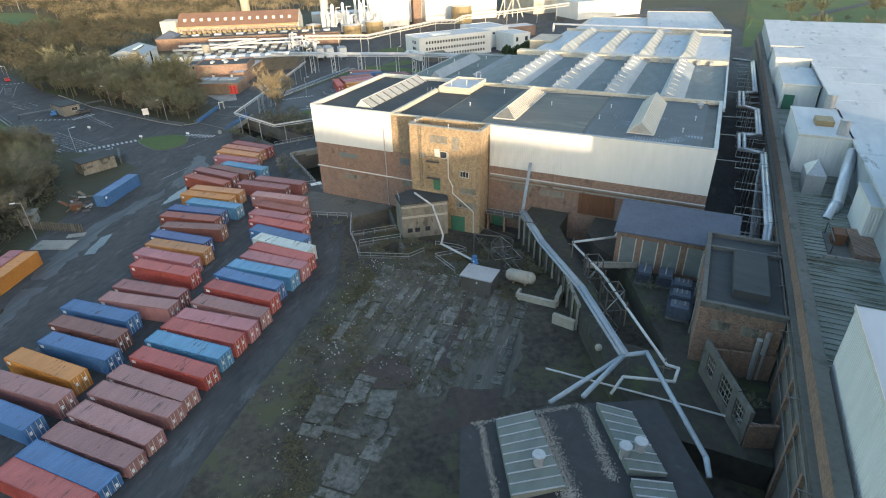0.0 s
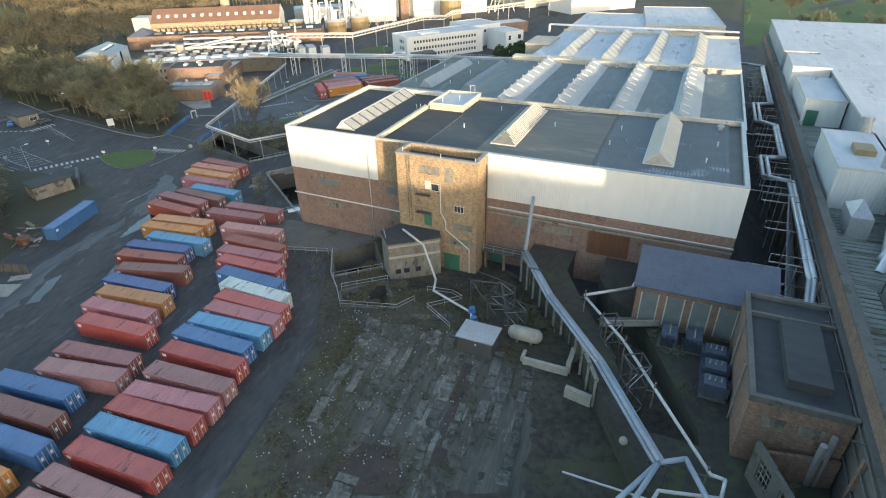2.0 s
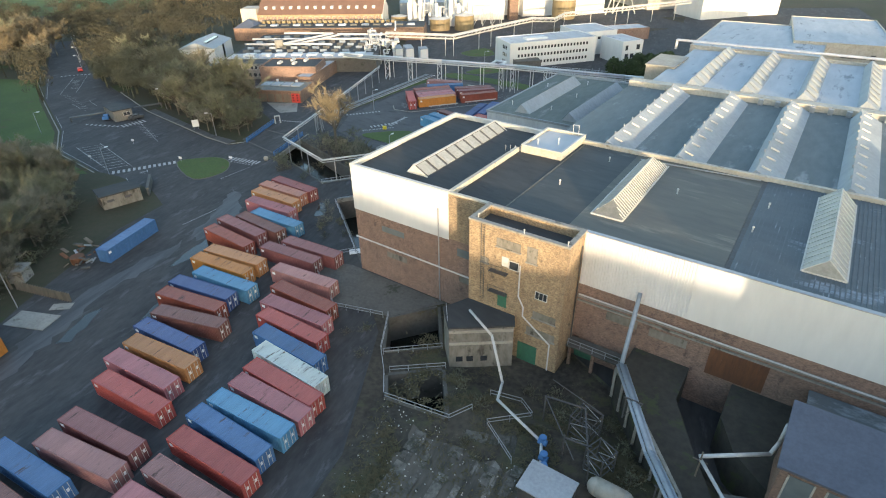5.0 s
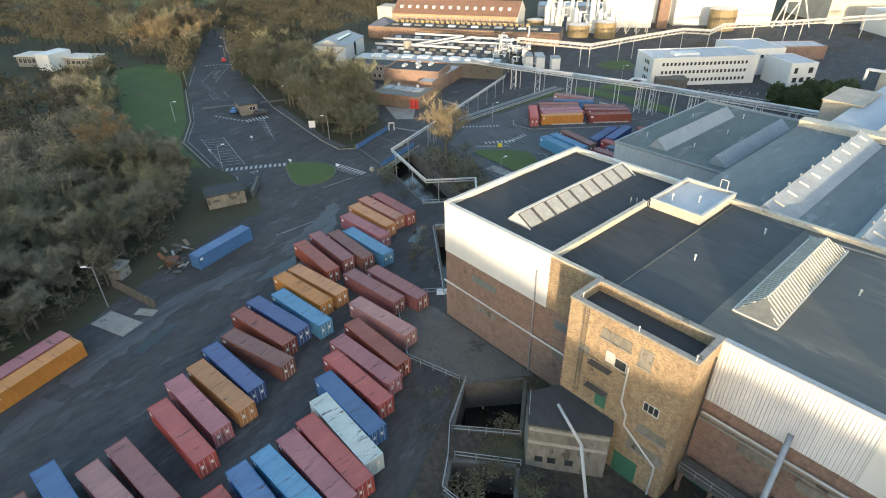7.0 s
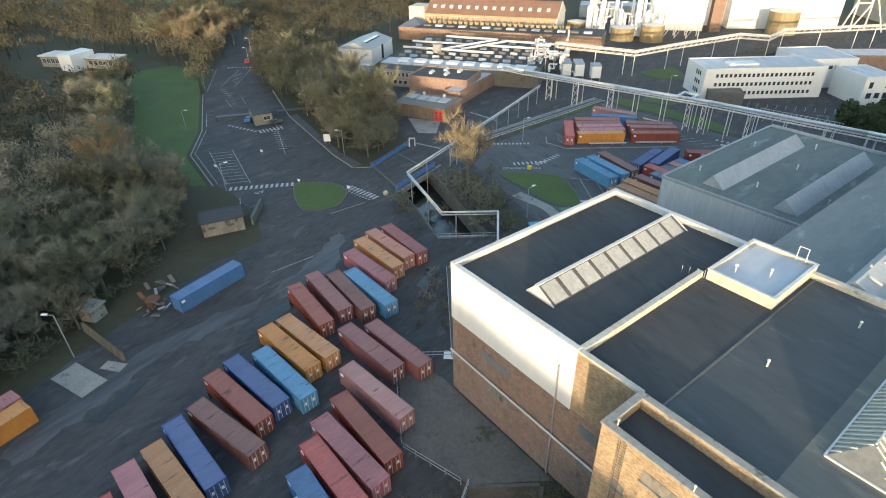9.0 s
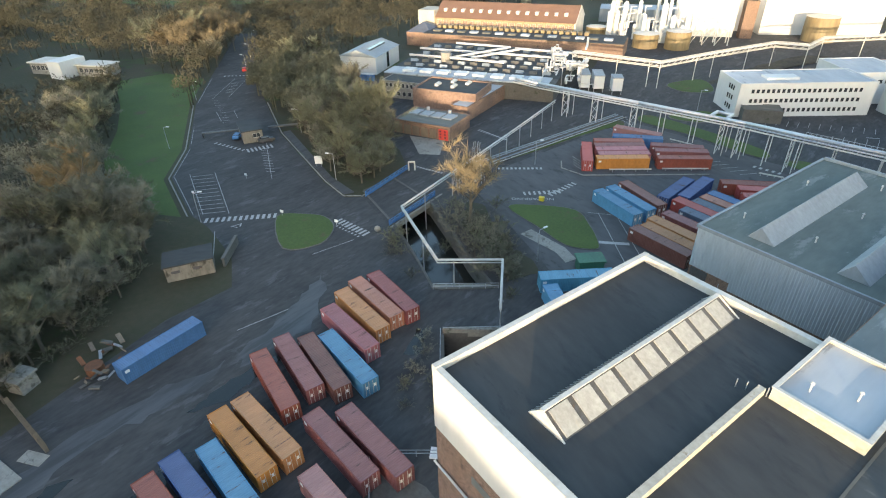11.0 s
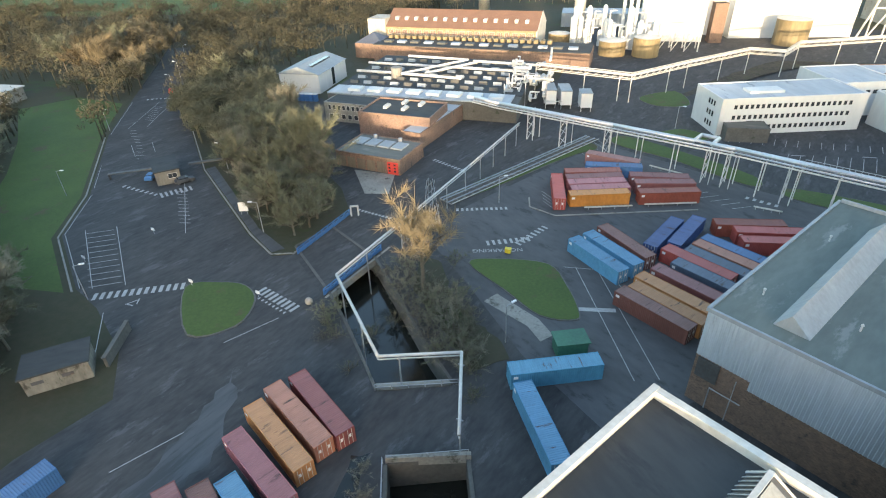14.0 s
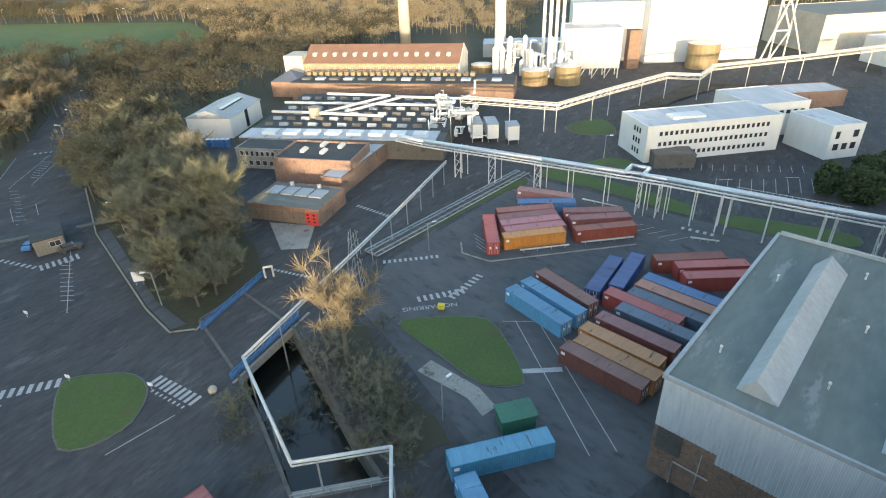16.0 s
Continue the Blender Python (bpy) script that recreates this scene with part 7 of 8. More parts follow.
part("post", Shape().tube((-0.6, 0, -0.2), (-0.6, 0, 0.9), 0.05, 6).tube((0.6, 0, -0.2), (0.6, 0, 0.9), 0.05, 6), STEEL, sg)
for x, y in ((-79.9, 159.2), (-67.2, 160.6), (-100, 170), (-104, 158)):
    b_ = thing("keep_left_sign", "small white reflective bollard sign", "sign", pose(x, y, 0.1))
    part("post", Shape().tube((0, 0, 0), (0, 0, 0.8), 0.05, 6), STEEL, b_)
    part("face", Shape().prism([(0.45, 0.0), (0.0, 0.04), (-0.45, 0.0), (0.0, -0.04)], 0.7, 1.3), SIGN_WHITE, b_)
solid("concrete_ball", Shape().ball((0, 0, 0.5), 0.62, 14, 8), RENDER_WALL, "round pale concrete ball beside the bridge", "ball", pose(-58.6, 162.2, 0), smooth=True)


def guard_rail(name, pts, label, h_=1.1, m_=STEEL, gap=2.0, z=0.0):
    ob = thing(name, label, "railing", Matrix())
    for a, b in zip(pts, pts[1:]):
        a, b = Vector((*a, z + height(*a))), Vector((*b, z + height(*b)))
        for k in (0.5, 1.0):
            part("rail", Shape().beam(a + Vector((0, 0, h_ * k)), b + Vector((0, 0, h_ * k)), 0.07), m_, ob)
        n = max(1, int((b - a).length / gap))
        for i in range(n + 1):
            q = a.lerp(b, i / n)
            part("post", Shape().beam(q, q + Vector((0, 0, h_)), 0.08), m_, ob)


RAIL = "thin grey tubular guard rail"
guard_rail("guard_rail", [tuple(at(u, v).xy) for u, v in ((12.6, -8.0), (16.7, -14.6), (20.1, -18.0), (22.8, -21.3), (32.6, -20.9), (34.0, -18.0))], RAIL)
guard_rail("guard_rail", [tuple(at(u, v).xy) for u, v in ((17.4, -14.9), (23.6, -9.4))], RAIL)
guard_rail("guard_rail", [tuple(at(u, v).xy) for u, v in ((20.4, -17.2), (26.4, -12.6))], RAIL)
guard_rail("guard_rail", [tuple(at(u, v).xy) for u, v in ((-21.4, 16.3), (-16.0, 23.8))], RAIL)
guard_rail("guard_rail", [(-39.9, 149.8), (-30.2, 154.6)], RAIL)
guard_rail("guard_rail", [tuple(at(u, v).xy) for u, v in ((-21.6, 15.8), (-12.6, 9.2), (-4.4, 3.2), (-9.2, -3.2), (4, -11), (12.0, -8.6))], RAIL)
guard_rail("guard_rail", [tuple(at(u, v).xy) for u, v in ((34.5, -14.5), (38.0, -12.8), (40.5, -15.0), (36.6, -19.0), (41.5, -22.0))], RAIL)
dk = thing("river_dock", "stained concrete ledge spanning the river edge", "ledge", Matrix())
part("slab", Shape().beam((-40.2, 150.4, -0.5), (-30.0, 155.4, -0.5), 1.2, 1.0), CONCRETE, dk)
ar = thing("culvert_arch", "stained stone parapet over the culvert arch", "parapet")
part("parapet", Shape().beam((-21.6, 16.2, 0.2), (-15.6, 23.8, 0.2), 0.5, 1.4), CONCRETE, ar)
ap = thing("apron", "wet stained concrete apron along the hall wall", "paving", SITE, kind="structure")
part("slab", Shape().prism([(-2.0, -0.3), (18.0, -0.3), (12.7, -7.8), (4, -10.6), (-9, -3.0)], -0.2, 0.1), CONCRETE_DARK, ap)

# ---- demolished slabs and rubble in the south yard ----
STRIPS = [(32.0 + k * 2.3, -33.4 - 0.15 * k + (k % 3) * 1.3, 20.5 - (k * 5 % 6), 1.7 - 0.5 * (k % 2), 97) for k in range(11)]
for i, (u, v, a, b, deg) in enumerate(STRIPS + [(45.5, -53, 6, 4.6, 97), (41.5, -50, 5, 3, 95), (38, -20.5, 6, 2.6, 20), (47.5, -56, 5, 4, 97), (39.5, -54.5, 8, 4.5, 100), (43.5, -59.5, 7, 5.5, 97), (46.8, -62.0, 7, 4.5, 97), (43.5, -50.5, 6, 2.5, 20)]):
    ob = thing("broken_slab", "cracked grey concrete floor strip left from a demolished building", "slab", SITE @ pose(u, v, height(*at(u, v).xy), 0, 0, deg), "floor slabs of the demolished building")
    rn = random.Random(70 + i)
    x0 = -a / 2
    while x0 < a / 2 - 0.6:
        n_ = min(rn.uniform(1.0, 4.6), a / 2 - x0)
        if rn.random() > 0.16:
            w_, sh = b / 2 * rn.uniform(0.6, 1.05), rn.uniform(-0.15, 0.15)
            edge = [(x0 + n_ * f + rn.uniform(-0.05, 0.05), sh - w_ * rn.uniform(0.78, 1)) for f in (0.02, 0.3, 0.62, 0.95)]
            edge += [(x0 + n_ * f + rn.uniform(-0.05, 0.05), sh + w_ * rn.uniform(0.78, 1)) for f in (0.96, 0.66, 0.35, 0.04)]
            part("piece", Shape().prism(edge, -0.25, rn.uniform(0.02, 0.15)), SLAB_GREY, ob)
        x0 += n_ + rn.uniform(0, 0.25)
chips = Shape()
rn = random.Random(9)
for _ in range(800):
    k = rn.random()
    if k < 0.55:
        y = rn.uniform(25, 92)
        x = -20 + (y - 30) * 0.13 + rn.gauss(4, 2.6)
    else:
        q = at(rn.uniform(31, 48), rn.uniform(-46, -22))
        x, y = q.x, q.y
    r = rn.uniform(0.03, 0.12)
    z = height(x, y)
    chips.tube((x, y, z - 0.02), (x + rn.uniform(-r, r), y + rn.uniform(-r, r), z + r * 0.8), r, 4, r * 0.6)
solid("ground_rubble", chips, RUBBLE, "pale scraps and rubble scattered over the dirt", "rubble", Matrix(), kind="stuff")

tufts = Shape()
rn = random.Random(19)
for _ in range(9500):
    k = rn.random()
    if k < 0.4:
        y = rn.uniform(25, 108)
        x = -20.5 + (y - 30) * 0.13 + rn.gauss(5.5, 1.7)
    elif k < 0.7:
        q = at(rn.uniform(30, 53), rn.uniform(-48, -9))
        x, y = q.x, q.y
    elif k < 0.85:
        q = at(rn.gauss(49, 2.5), rn.gauss(-17, 4.0))
        x, y = q.x, q.y
    else:
        q = at(rn.uniform(28, 54), rn.gauss(-15.5, 1.6))
        x, y = q.x, q.y
    if noise.noise(Vector((x * 0.22, y * 0.22, 3.0))) < -0.08:
        continue
    z = height(x, y) - 0.02
    for _ in range(5):
        d = Vector((rn.gauss(0, 0.3), rn.gauss(0, 0.3), rn.uniform(0.08, 0.3)))
        o = Vector((rn.gauss(0, 1), rn.gauss(0, 1), 0)).normalized() * rn.uniform(0.05, 0.14)
        p = Vector((x + rn.gauss(0, 0.2), y + rn.gauss(0, 0.2), z))
        tufts.add([p - o, p + o, p + d], [(0, 1, 2)])
solid("grass_tufts", tufts, TUFT, "mossy grass tufts growing through the old yard", "grass", Matrix(), kind="stuff")

# ---- pipe track, barriers and small things by the stack ----
tk_ = thing("pipe_track", "dark sunken pipe track with pale edge rails", "pipework", Matrix())
T0, T1 = Vector((-51.5, 201.5, 0)), Vector((-29.5, 247.5, 0))
dv = (T1 - T0).normalized()
nv = Vector((dv.y, -dv.x, 0))
part("trough", Shape().beam(T0 + Vector((0, 0, 0.1)), T1 + Vector((0, 0, 0.1)), 3.4, 0.3), CONCRETE_DARK, tk_)
for k in (-1.7, -0.8, 0.0, 0.8):
    part("pipe", Shape().tube(T0 + nv * k + Vector((0, 0, 0.45)), T1 + nv * k + Vector((0, 0, 0.45)), 0.14, 8), PIPE_GREY if k else STEEL_DARK, tk_)
for i in range(24):
    q = T0.lerp(T1, i / 23)
    part("sleeper", Shape().beam(q - nv * 1.9 + Vector((0, 0, 0.28)), q + nv * 1.9 + Vector((0, 0, 0.28)), 0.2, 0.12), CONCRETE, tk_)
part("edge_rail", Shape().beam(T0 + nv * 2.1 + Vector((0, 0, 0.55)), T1 + nv * 2.1 + Vector((0, 0, 0.55)), 0.1, 0.12), PIPE_WHITE, tk_)
for a, b in (((-24.0, 208.0), (-15.2, 212.0)), ((-13.0, 213.4), (-3.4, 217.6)), ((-14.0, 233.5), (-6.5, 231.0)), ((7.0, 219.6), (12.0, 219.0))):
    br_ = thing("crash_barrier", "low white crash barrier on short posts", "barrier", Matrix(), "crash barriers")
    part("rail", Shape().beam((*a, 0.6), (*b, 0.6), 0.12, 0.3), WHITE_TRIM, br_)
    for i in range(4):
        q = Vector((*a, 0)).lerp(Vector((*b, 0)), (i + 0.3) / 3.6)
        part("post", Shape().beam((q.x, q.y, -0.1), (q.x, q.y, 0.6), 0.12), STEEL, br_)
yb = thing("grit_bin", "small bright yellow grit bin", "bin", pose(-33.6, 187.4, 0.1))
part("tub", Shape().box(-0.5, 0.5, -0.35, 0.35, 0, 0.7), YELLOW, yb)
part("lid", Shape().box(-0.55, 0.55, -0.4, 0.4, 0.7, 0.85), YELLOW, yb)


# ---- works to the north ----
def block_building(name, label, x, y, deg, a, b, h_, wall_mat, roof_mat, parapet=0.4, rows=(), face="y-", cat="building"):
    """A flat-roofed block; x, y is its near corner, a runs along the turned x axis, b behind."""
    ob = thing(name, label, cat, pose(x, y, height(x, y), 0, 0, deg))
    part("wall", Shape().box(0, a, 0, b, -0.4, h_), wall_mat, ob)
    part("roof", Shape().box(0.3, a - 0.3, 0.3, b - 0.3, h_, h_ + 0.08), roof_mat, ob)
    if parapet:
        part("parapet", Shape().box(-0.05, a + 0.05, -0.05, 0.3, h_, h_ + parapet).box(-0.05, a + 0.05, b - 0.3, b + 0.05, h_, h_ + parapet).box(-0.05, 0.3, 0.3, b - 0.3, h_, h_ + parapet).box(a - 0.3, a + 0.05, 0.3, b - 0.3, h_, h_ + parapet), wall_mat, ob)
    for u0, u1, n, z0, z1 in rows:
        for i in range(n):
            c = u0 + (u1 - u0) * (i + 0.5) / n
            w_ = (u1 - u0) / n * 0.34
            window(ob, c - w_, c + w_, -0.01, z0, z1, 1)
    return ob


# three-storey white office
OFF = 8.5
off = block_building("office_building", "long three-storey cream-white office building with rows of small windows", -0.2, 259.8, 25.5, 37.5, 14.5, 9.2, WHITE_SHEET, ROOF_WHITE, 0.3, ((3, 34, 22, 6.7, 7.9), (3, 34, 22, 4.0, 5.2), (3, 34, 22, 1.3, 2.5)))
for z in (1.3, 4.0, 6.7):
    for i in range(3):
        ob = part("window", Shape().box(-0.06, 0.05, 3.2 + i * 1.4, 4.0 + i * 1.4, z, z + 1.3), PANE, off)
        part("frame", Shape().box(-0.09, -0.06, 3.1 + i * 1.4, 3.2 + i * 1.4, z - 0.1, z + 1.4).box(-0.09, -0.06, 4.0 + i * 1.4, 4.1 + i * 1.4, z - 0.1, z + 1.4), WHITE_TRIM, ob)
part("stair_head", Shape().box(9, 18, 4, 8, 9.0, 9.9), WHITE_SHEET, off)
block_building("office_building", "white two-winged office block with dark windows", 43.1, 269.6, 28, 9.5, 14, 8.4, WHITE_SHEET, ROOF_WHITE, 0.3, ((1.0, 3.0, 1, 5.2, 7.2), (6.0, 8.6, 1, 5.2, 7.2), (1.0, 8.6, 3, 2.2, 4.0)))
block_building("office_building", "flat-roofed white office block with a broad terrace", 28.5, 284.5, 26, 17, 18, 9.0, WHITE_SHEET, ROOF_WHITE, 0.3, ((1, 16, 7, 6, 7.2),))
block_building("store_hut", "small dark flat-roofed store in front of the office", 2.0, 256.2, 12, 10, 6, 3.4, CONCRETE_DARK, FELT_PALE, 0.2)

# laboratory and workshops
block_building("laboratory", "two-storey grey block with rows of white windows", -104.5, 237.8, 3, 15.5, 8, 5.4, CONCRETE, FELT, 0.2, ((1, 13, 8, 3.5, 4.9), (1, 13, 6, 0.9, 2.3)))
wk = block_building("brick_workshop", "plain red brick block with a dark roof and raised rooflights", -88.6, 230.2, 3, 20.5, 13.5, 6.2, BRICK_RED, FELT, 0.5)
for i, (u, v) in enumerate(((5, 5), (8.5, 9.5), (10.5, 4.6), (13.5, 9.2))):
    part("rooflight", Shape().add([(u, v, 6.2), (u + 1, v, 6.2), (u + 1, v + 3.2, 6.2), (u, v + 3.2, 6.2), (u, v, 7.0), (u, v + 3.2, 7.0), (u + 1, v, 6.7), (u + 1, v + 3.2, 6.7)], [(0, 1, 6, 4), (1, 2, 7, 6), (2, 3, 5, 7), (3, 0, 4, 5), (4, 6, 7, 5)]), WHITE_TRIM, wk)
ga = block_building("garage_row", "low brick garage row with brown doors and one red door", -84, 211.0, -2, 17.5, 12, 3.6, BRICK_BROWN, FELT_PALE, 0.2)
for i in range(5):
    part("door", Shape().box(0.6 + i * 2.7, 2.7 + i * 2.7, -0.08, 0.05, 0, 2.7), TIMBER, ga, "brown timber garage door")
rd = part("door", Shape().box(14.2, 17.0, -0.1, 0.05, 0, 3.0), RED_PAINT, ga, "bright red double door")
for i in range(6):
    part("pane", Shape().box(14.5 + (i % 2) * 1.4, 15.0 + (i % 2) * 1.4, -0.13, -0.1, 0.6 + (i // 2) * 0.8, 1.0 + (i // 2) * 0.8), PANE, rd)
for i in range(4):
    part("rooflight", Shape().box(1.2 + i * 3.6, 4.2 + i * 3.6, 5.5, 9.5, 3.6, 4.0), GREY_SHEET, ga)
for i in range(2):
    part("vent", Shape().tube((5 + i * 7, 10.5, 3.6), (5 + i * 7, 10.5, 4.6), 0.5, 10), STEEL, ga)
solid("forecourt", Shape().prism([(-78.5, 209.8), (-68, 210.4), (-64.8, 201.1), (-69.8, 199.5)], 0.004, 0.02), CONCRETE, "pale concrete forecourt in front of the garages", "paving", Matrix(), kind="structure")
block_building("brick_range", "low brick range with a white lean-to roof", -68.5, 226, 86, 26, 5.5, 4.2, BRICK_BROWN, ROOF_WHITE, 0.2)

# wide flat production hall covered with small rooflights and ducts
ph = thing("production_hall", "wide low hall with dark roof full of rooflights and ducts", "factory", pose(-109, 246.5, 0, 0, 0, 6))
part("wall", Shape().box(0, 58, 0, 48, -0.3, 5.2), CONCRETE_DARK, ph)
part("roof", Shape().box(0, 58, 8, 48, 5.2, 5.4), FELT, ph)
part("roof", Shape().box(0, 56, 0, 8, 5.2, 5.6), ROOF_WHITE, ph, "white coated roof strip")
for j in range(6):
    for i in range(12):
        u, v = 2.5 + i * 4.5, 11 + j * 5.8
        part("rooflight", Shape().add([(u, v, 5.4), (u + 2.6, v, 5.4), (u + 2.6, v + 2.2, 5.4), (u, v + 2.2, 5.4), (u, v + 0.6, 6.3), (u + 2.6, v + 0.6, 6.3)], [(0, 1, 5, 4), (1, 2, 5), (2, 3, 4, 5), (3, 0, 4)]), GREY_SHEET if (i + j) % 2 else CONCRETE_DARK, ph)
for i in range(8):
    part("rooflight", Shape().box(6 + i * 6.2, 10 + i * 6.2, 2.0, 5.5, 5.6, 6.4), WHITE_SHEET, ph)
for pts in ([(12, 40, 7.5), (34, 38, 7.5), (18, 17, 7.5), (38, 15, 7.5)], [(36, 38, 7.2), (58, 36, 7.2), (60, 40, 7.2)], [(38, 36, 7.4), (25, 19, 7.4)], [(0, 32, 6.6), (56, 30, 6.6)], [(0, 22, 6.4), (20, 21.5, 6.4)]):
    part("duct", Shape().run(pts, 0.42, 8), PIPE_WHITE, ph, "white roof duct")
part("tank", Shape().tube((15, 20, 5.4), (15, 20, 8.6), 1.8, 14), CONCRETE, ph)
rndp = random.Random(31)
plant_ = thing("process_pipework", "dense tangle of silver process pipes, vessels and valves", "pipework", pose(-58, 262, 0, 0, 0, 10))
for k in range(40):
    x, y, z = rndp.uniform(0, 12), rndp.uniform(-4, 26), rndp.uniform(4, 9)
    pts = [(x, y, z)]
    for _ in range(3):
        ax = rndp.randrange(3)
        x, y, z = x + (rndp.uniform(-5, 5) if ax == 0 else 0), y + (rndp.uniform(-7, 7) if ax == 1 else 0), max(0.5, z + (rndp.uniform(-3, 3) if ax == 2 else 0))
        pts.append((x, y, z))
    part("pipe", Shape().run(pts, rndp.choice((0.15, 0.22, 0.4, 0.55)), 8), PIPE_WHITE if k % 2 else PIPE_SILVER, plant_)
for k in range(5):
    part("vessel", Shape().tube((2 + k * 2.4, 8 + k * 3, 5), (3.5 + k * 2.2, 9 + k * 3.6, 5.4), 0.8, 12), PIPE_SILVER, plant_)
for x, y in ((0, 0), (6, 2), (12, 4), (0, 12), (6, 14), (12, 16), (0, 22), (12, 24)):
    part("post", Shape().beam((x, y, 0), (x, y, 8), 0.25), STEEL, plant_)
for k, (x, y) in enumerate(((-47, 268), (-42.5, 268.5), (-36.5, 268))):
    tk = thing("plant_container", "pale grey boxed plant unit on legs", "plant unit", pose(x, y, 0, 0, 0, 20))
    part("body", Shape().box(0, 3.2, 0, 8 if k < 2 else 5, 1.2, 5.2), WHITE_SHEET, tk)
    part("roof", Shape().box(-0.1, 3.3, -0.1, (8 if k < 2 else 5) + 0.1, 5.2, 5.4), GREY_SHEET, tk)
    for u in (0.2, 3.0):
        for v in (0.2, 4.6):
            part("leg", Shape().beam((u, v, 0), (u, v, 1.2), 0.2), STEEL, tk)

# long brick hall with a red roof
bhall = thing("brick_hall", "long brick hall with red tiled roof and rooflights", "factory", pose(-131, 327, 0, 0, 0, 5))
part("wall", Shape().box(0, 64, 0, 22, -0.5, 9), BRICK_YELLOW, bhall, "warm sunlit brick")
s = Shape()
s.add([(-0.5, -0.6, 9), (64.5, -0.6, 9), (64.5, 22.6, 9), (-0.5, 22.6, 9), (-0.5, 11, 14.6), (64.5, 11, 14.6)], [(0, 1, 5, 4), (2, 3, 4, 5), (1, 2, 5), (3, 0, 4), (3, 2, 1, 0)])
part("roof", s, ROOF_RED, bhall, "red tiled roof")
part("wall", Shape().box(64.0, 64.55, 0, 22, 0, 9).add([(64.55, -0.3, 9), (64.55, 22.3, 9), (64.55, 11, 14.8), (64.8, -0.3, 9), (64.8, 22.3, 9), (64.8, 11, 14.8)], [(0, 2, 1), (3, 4, 5), (0, 3, 5, 2), (1, 2, 5, 4)]), WHITE_TRIM, bhall, "pale gable end")
for i in range(14):
    part("rooflight", Shape().box(3 + i * 4.3, 4.4 + i * 4.3, 3.6, 5.8, 11.0, 12.3), WHITE_TRIM, bhall)
for i in range(20):
    window(bhall, 1.0 + i * 3.15, 3.3 + i * 3.15, -0.02, 6.2, 8.0, 3, glass=BRICK_RED)
part("band", Shape().box(0, 64, -0.15, 0, 5.4, 5.8), WHITE_TRIM, bhall)
part("annex", Shape().box(-8, 0, -1, 10, 0, 12), CREAM, bhall, "cream end block")
low = thing("furnace_range", "low dark range with a row of sunlit roof cowls", "factory", pose(-126, 306, 0, 0, 0, 5))
part("wall", Shape().box(0, 84, 0, 16, -0.5, 6), BRICK_BROWN, low)
part("roof", Shape().box(0, 84, 0, 16, 6, 6.3), FELT, low)
for i in range(26):
    part("cowl", Shape().box(2 + i * 2.6, 3.6 + i * 2.6, 11.5, 14, 6.3, 7.6), TANK_BROWN, low)
for i in range(14):
    part("rooflight", Shape().box(3 + i * 5.6, 6.4 + i * 5.6, 4, 6.6, 6.3, 7.0), ROOF_WHITE if i % 2 else FELT_PALE, low)
part("hip_roof", Shape().add([(-10, 4, 5.5), (2, 4, 5.5), (2, 16, 5.5), (-10, 16, 5.5), (-4, 10, 9)], [(0, 1, 4), (1, 2, 4), (2, 3, 4), (3, 0, 4)]), SLATE, low)
part("wall", Shape().box(-10, 2, 4, 16, -0.5, 5.5), BRICK_BROWN, low)

for x, y, h_, r0, m_, label in ((-57.5, 369.4, 46, 2.6, WHITE_TRIM, "tall pale round factory chimney"), (-121, 425, 44, 3.2, CREAM, "tall buff brick factory chimney")):
    ch = thing("factory_chimney", label, "chimney", pose(x, y, 0))
    part("shaft", Shape().tube((0, 0, -0.5), (0, 0, h_), r0, 18, r0 * 0.8), m_, ch, smooth=True)
    part("rim", Shape().tube((0, 0, h_), (0, 0, h_ + 0.8), r0 * 0.9, 18), m_, ch)

# white process plant
bw = block_building("tall_white_plant", "huge plain white sheeted process building", 4, 383, 19, 50, 30, 44, WHITE_SHEET, ROOF_WHITE, 0.3)
block_building("white_plant", "white sheeted process building with stepped roofs", -30, 368, 10, 24, 18, 16, WHITE_SHEET, ROOF_WHITE, 0.3)
block_building("white_plant", "white sheeted process building with stepped roofs", -28, 384, 10, 30, 14, 24, WHITE_SHEET, ROOF_WHITE, 0.3)
for i, (x, h_) in enumerate(((-38, 34), (-35.5, 38), (-33, 40), (-30.5, 36))):
    st = thing("process_stack", "slender white process stack", "stack", pose(x, 362 + i, 0))
    part("shaft", Shape().tube((0, 0, 0), (0, 0, h_), 0.7, 10), WHITE_SHEET, st)
    part("ring", Shape().tube((0, 0, h_ * 0.6), (0, 0, h_ * 0.6 + 0.3), 1.1, 10), STEEL, st)
for k in range(26):
    x, y = rndp.uniform(-56, -22), rndp.uniform(342, 358)
    h_ = rndp.uniform(5, 16)
    vs_ = thing("process_vessel", "white vertical process vessel with pipes", "vessel", pose(x, y, 0), "process vessels")
    part("shell", Shape().tube((0, 0, 0), (0, 0, h_), rndp.uniform(0.5, 1.3), 10).ball((0, 0, h_), 0.8, 10, 6), WHITE_SHEET, vs_)
    part("pipe", Shape().run([(0.8, 0, h_ * 0.3), (2.2, 0, h_ * 0.3), (2.2, 0, h_ * 0.9), (4.5, 1, h_ * 0.9)], 0.25, 6), PIPE_WHITE, vs_)
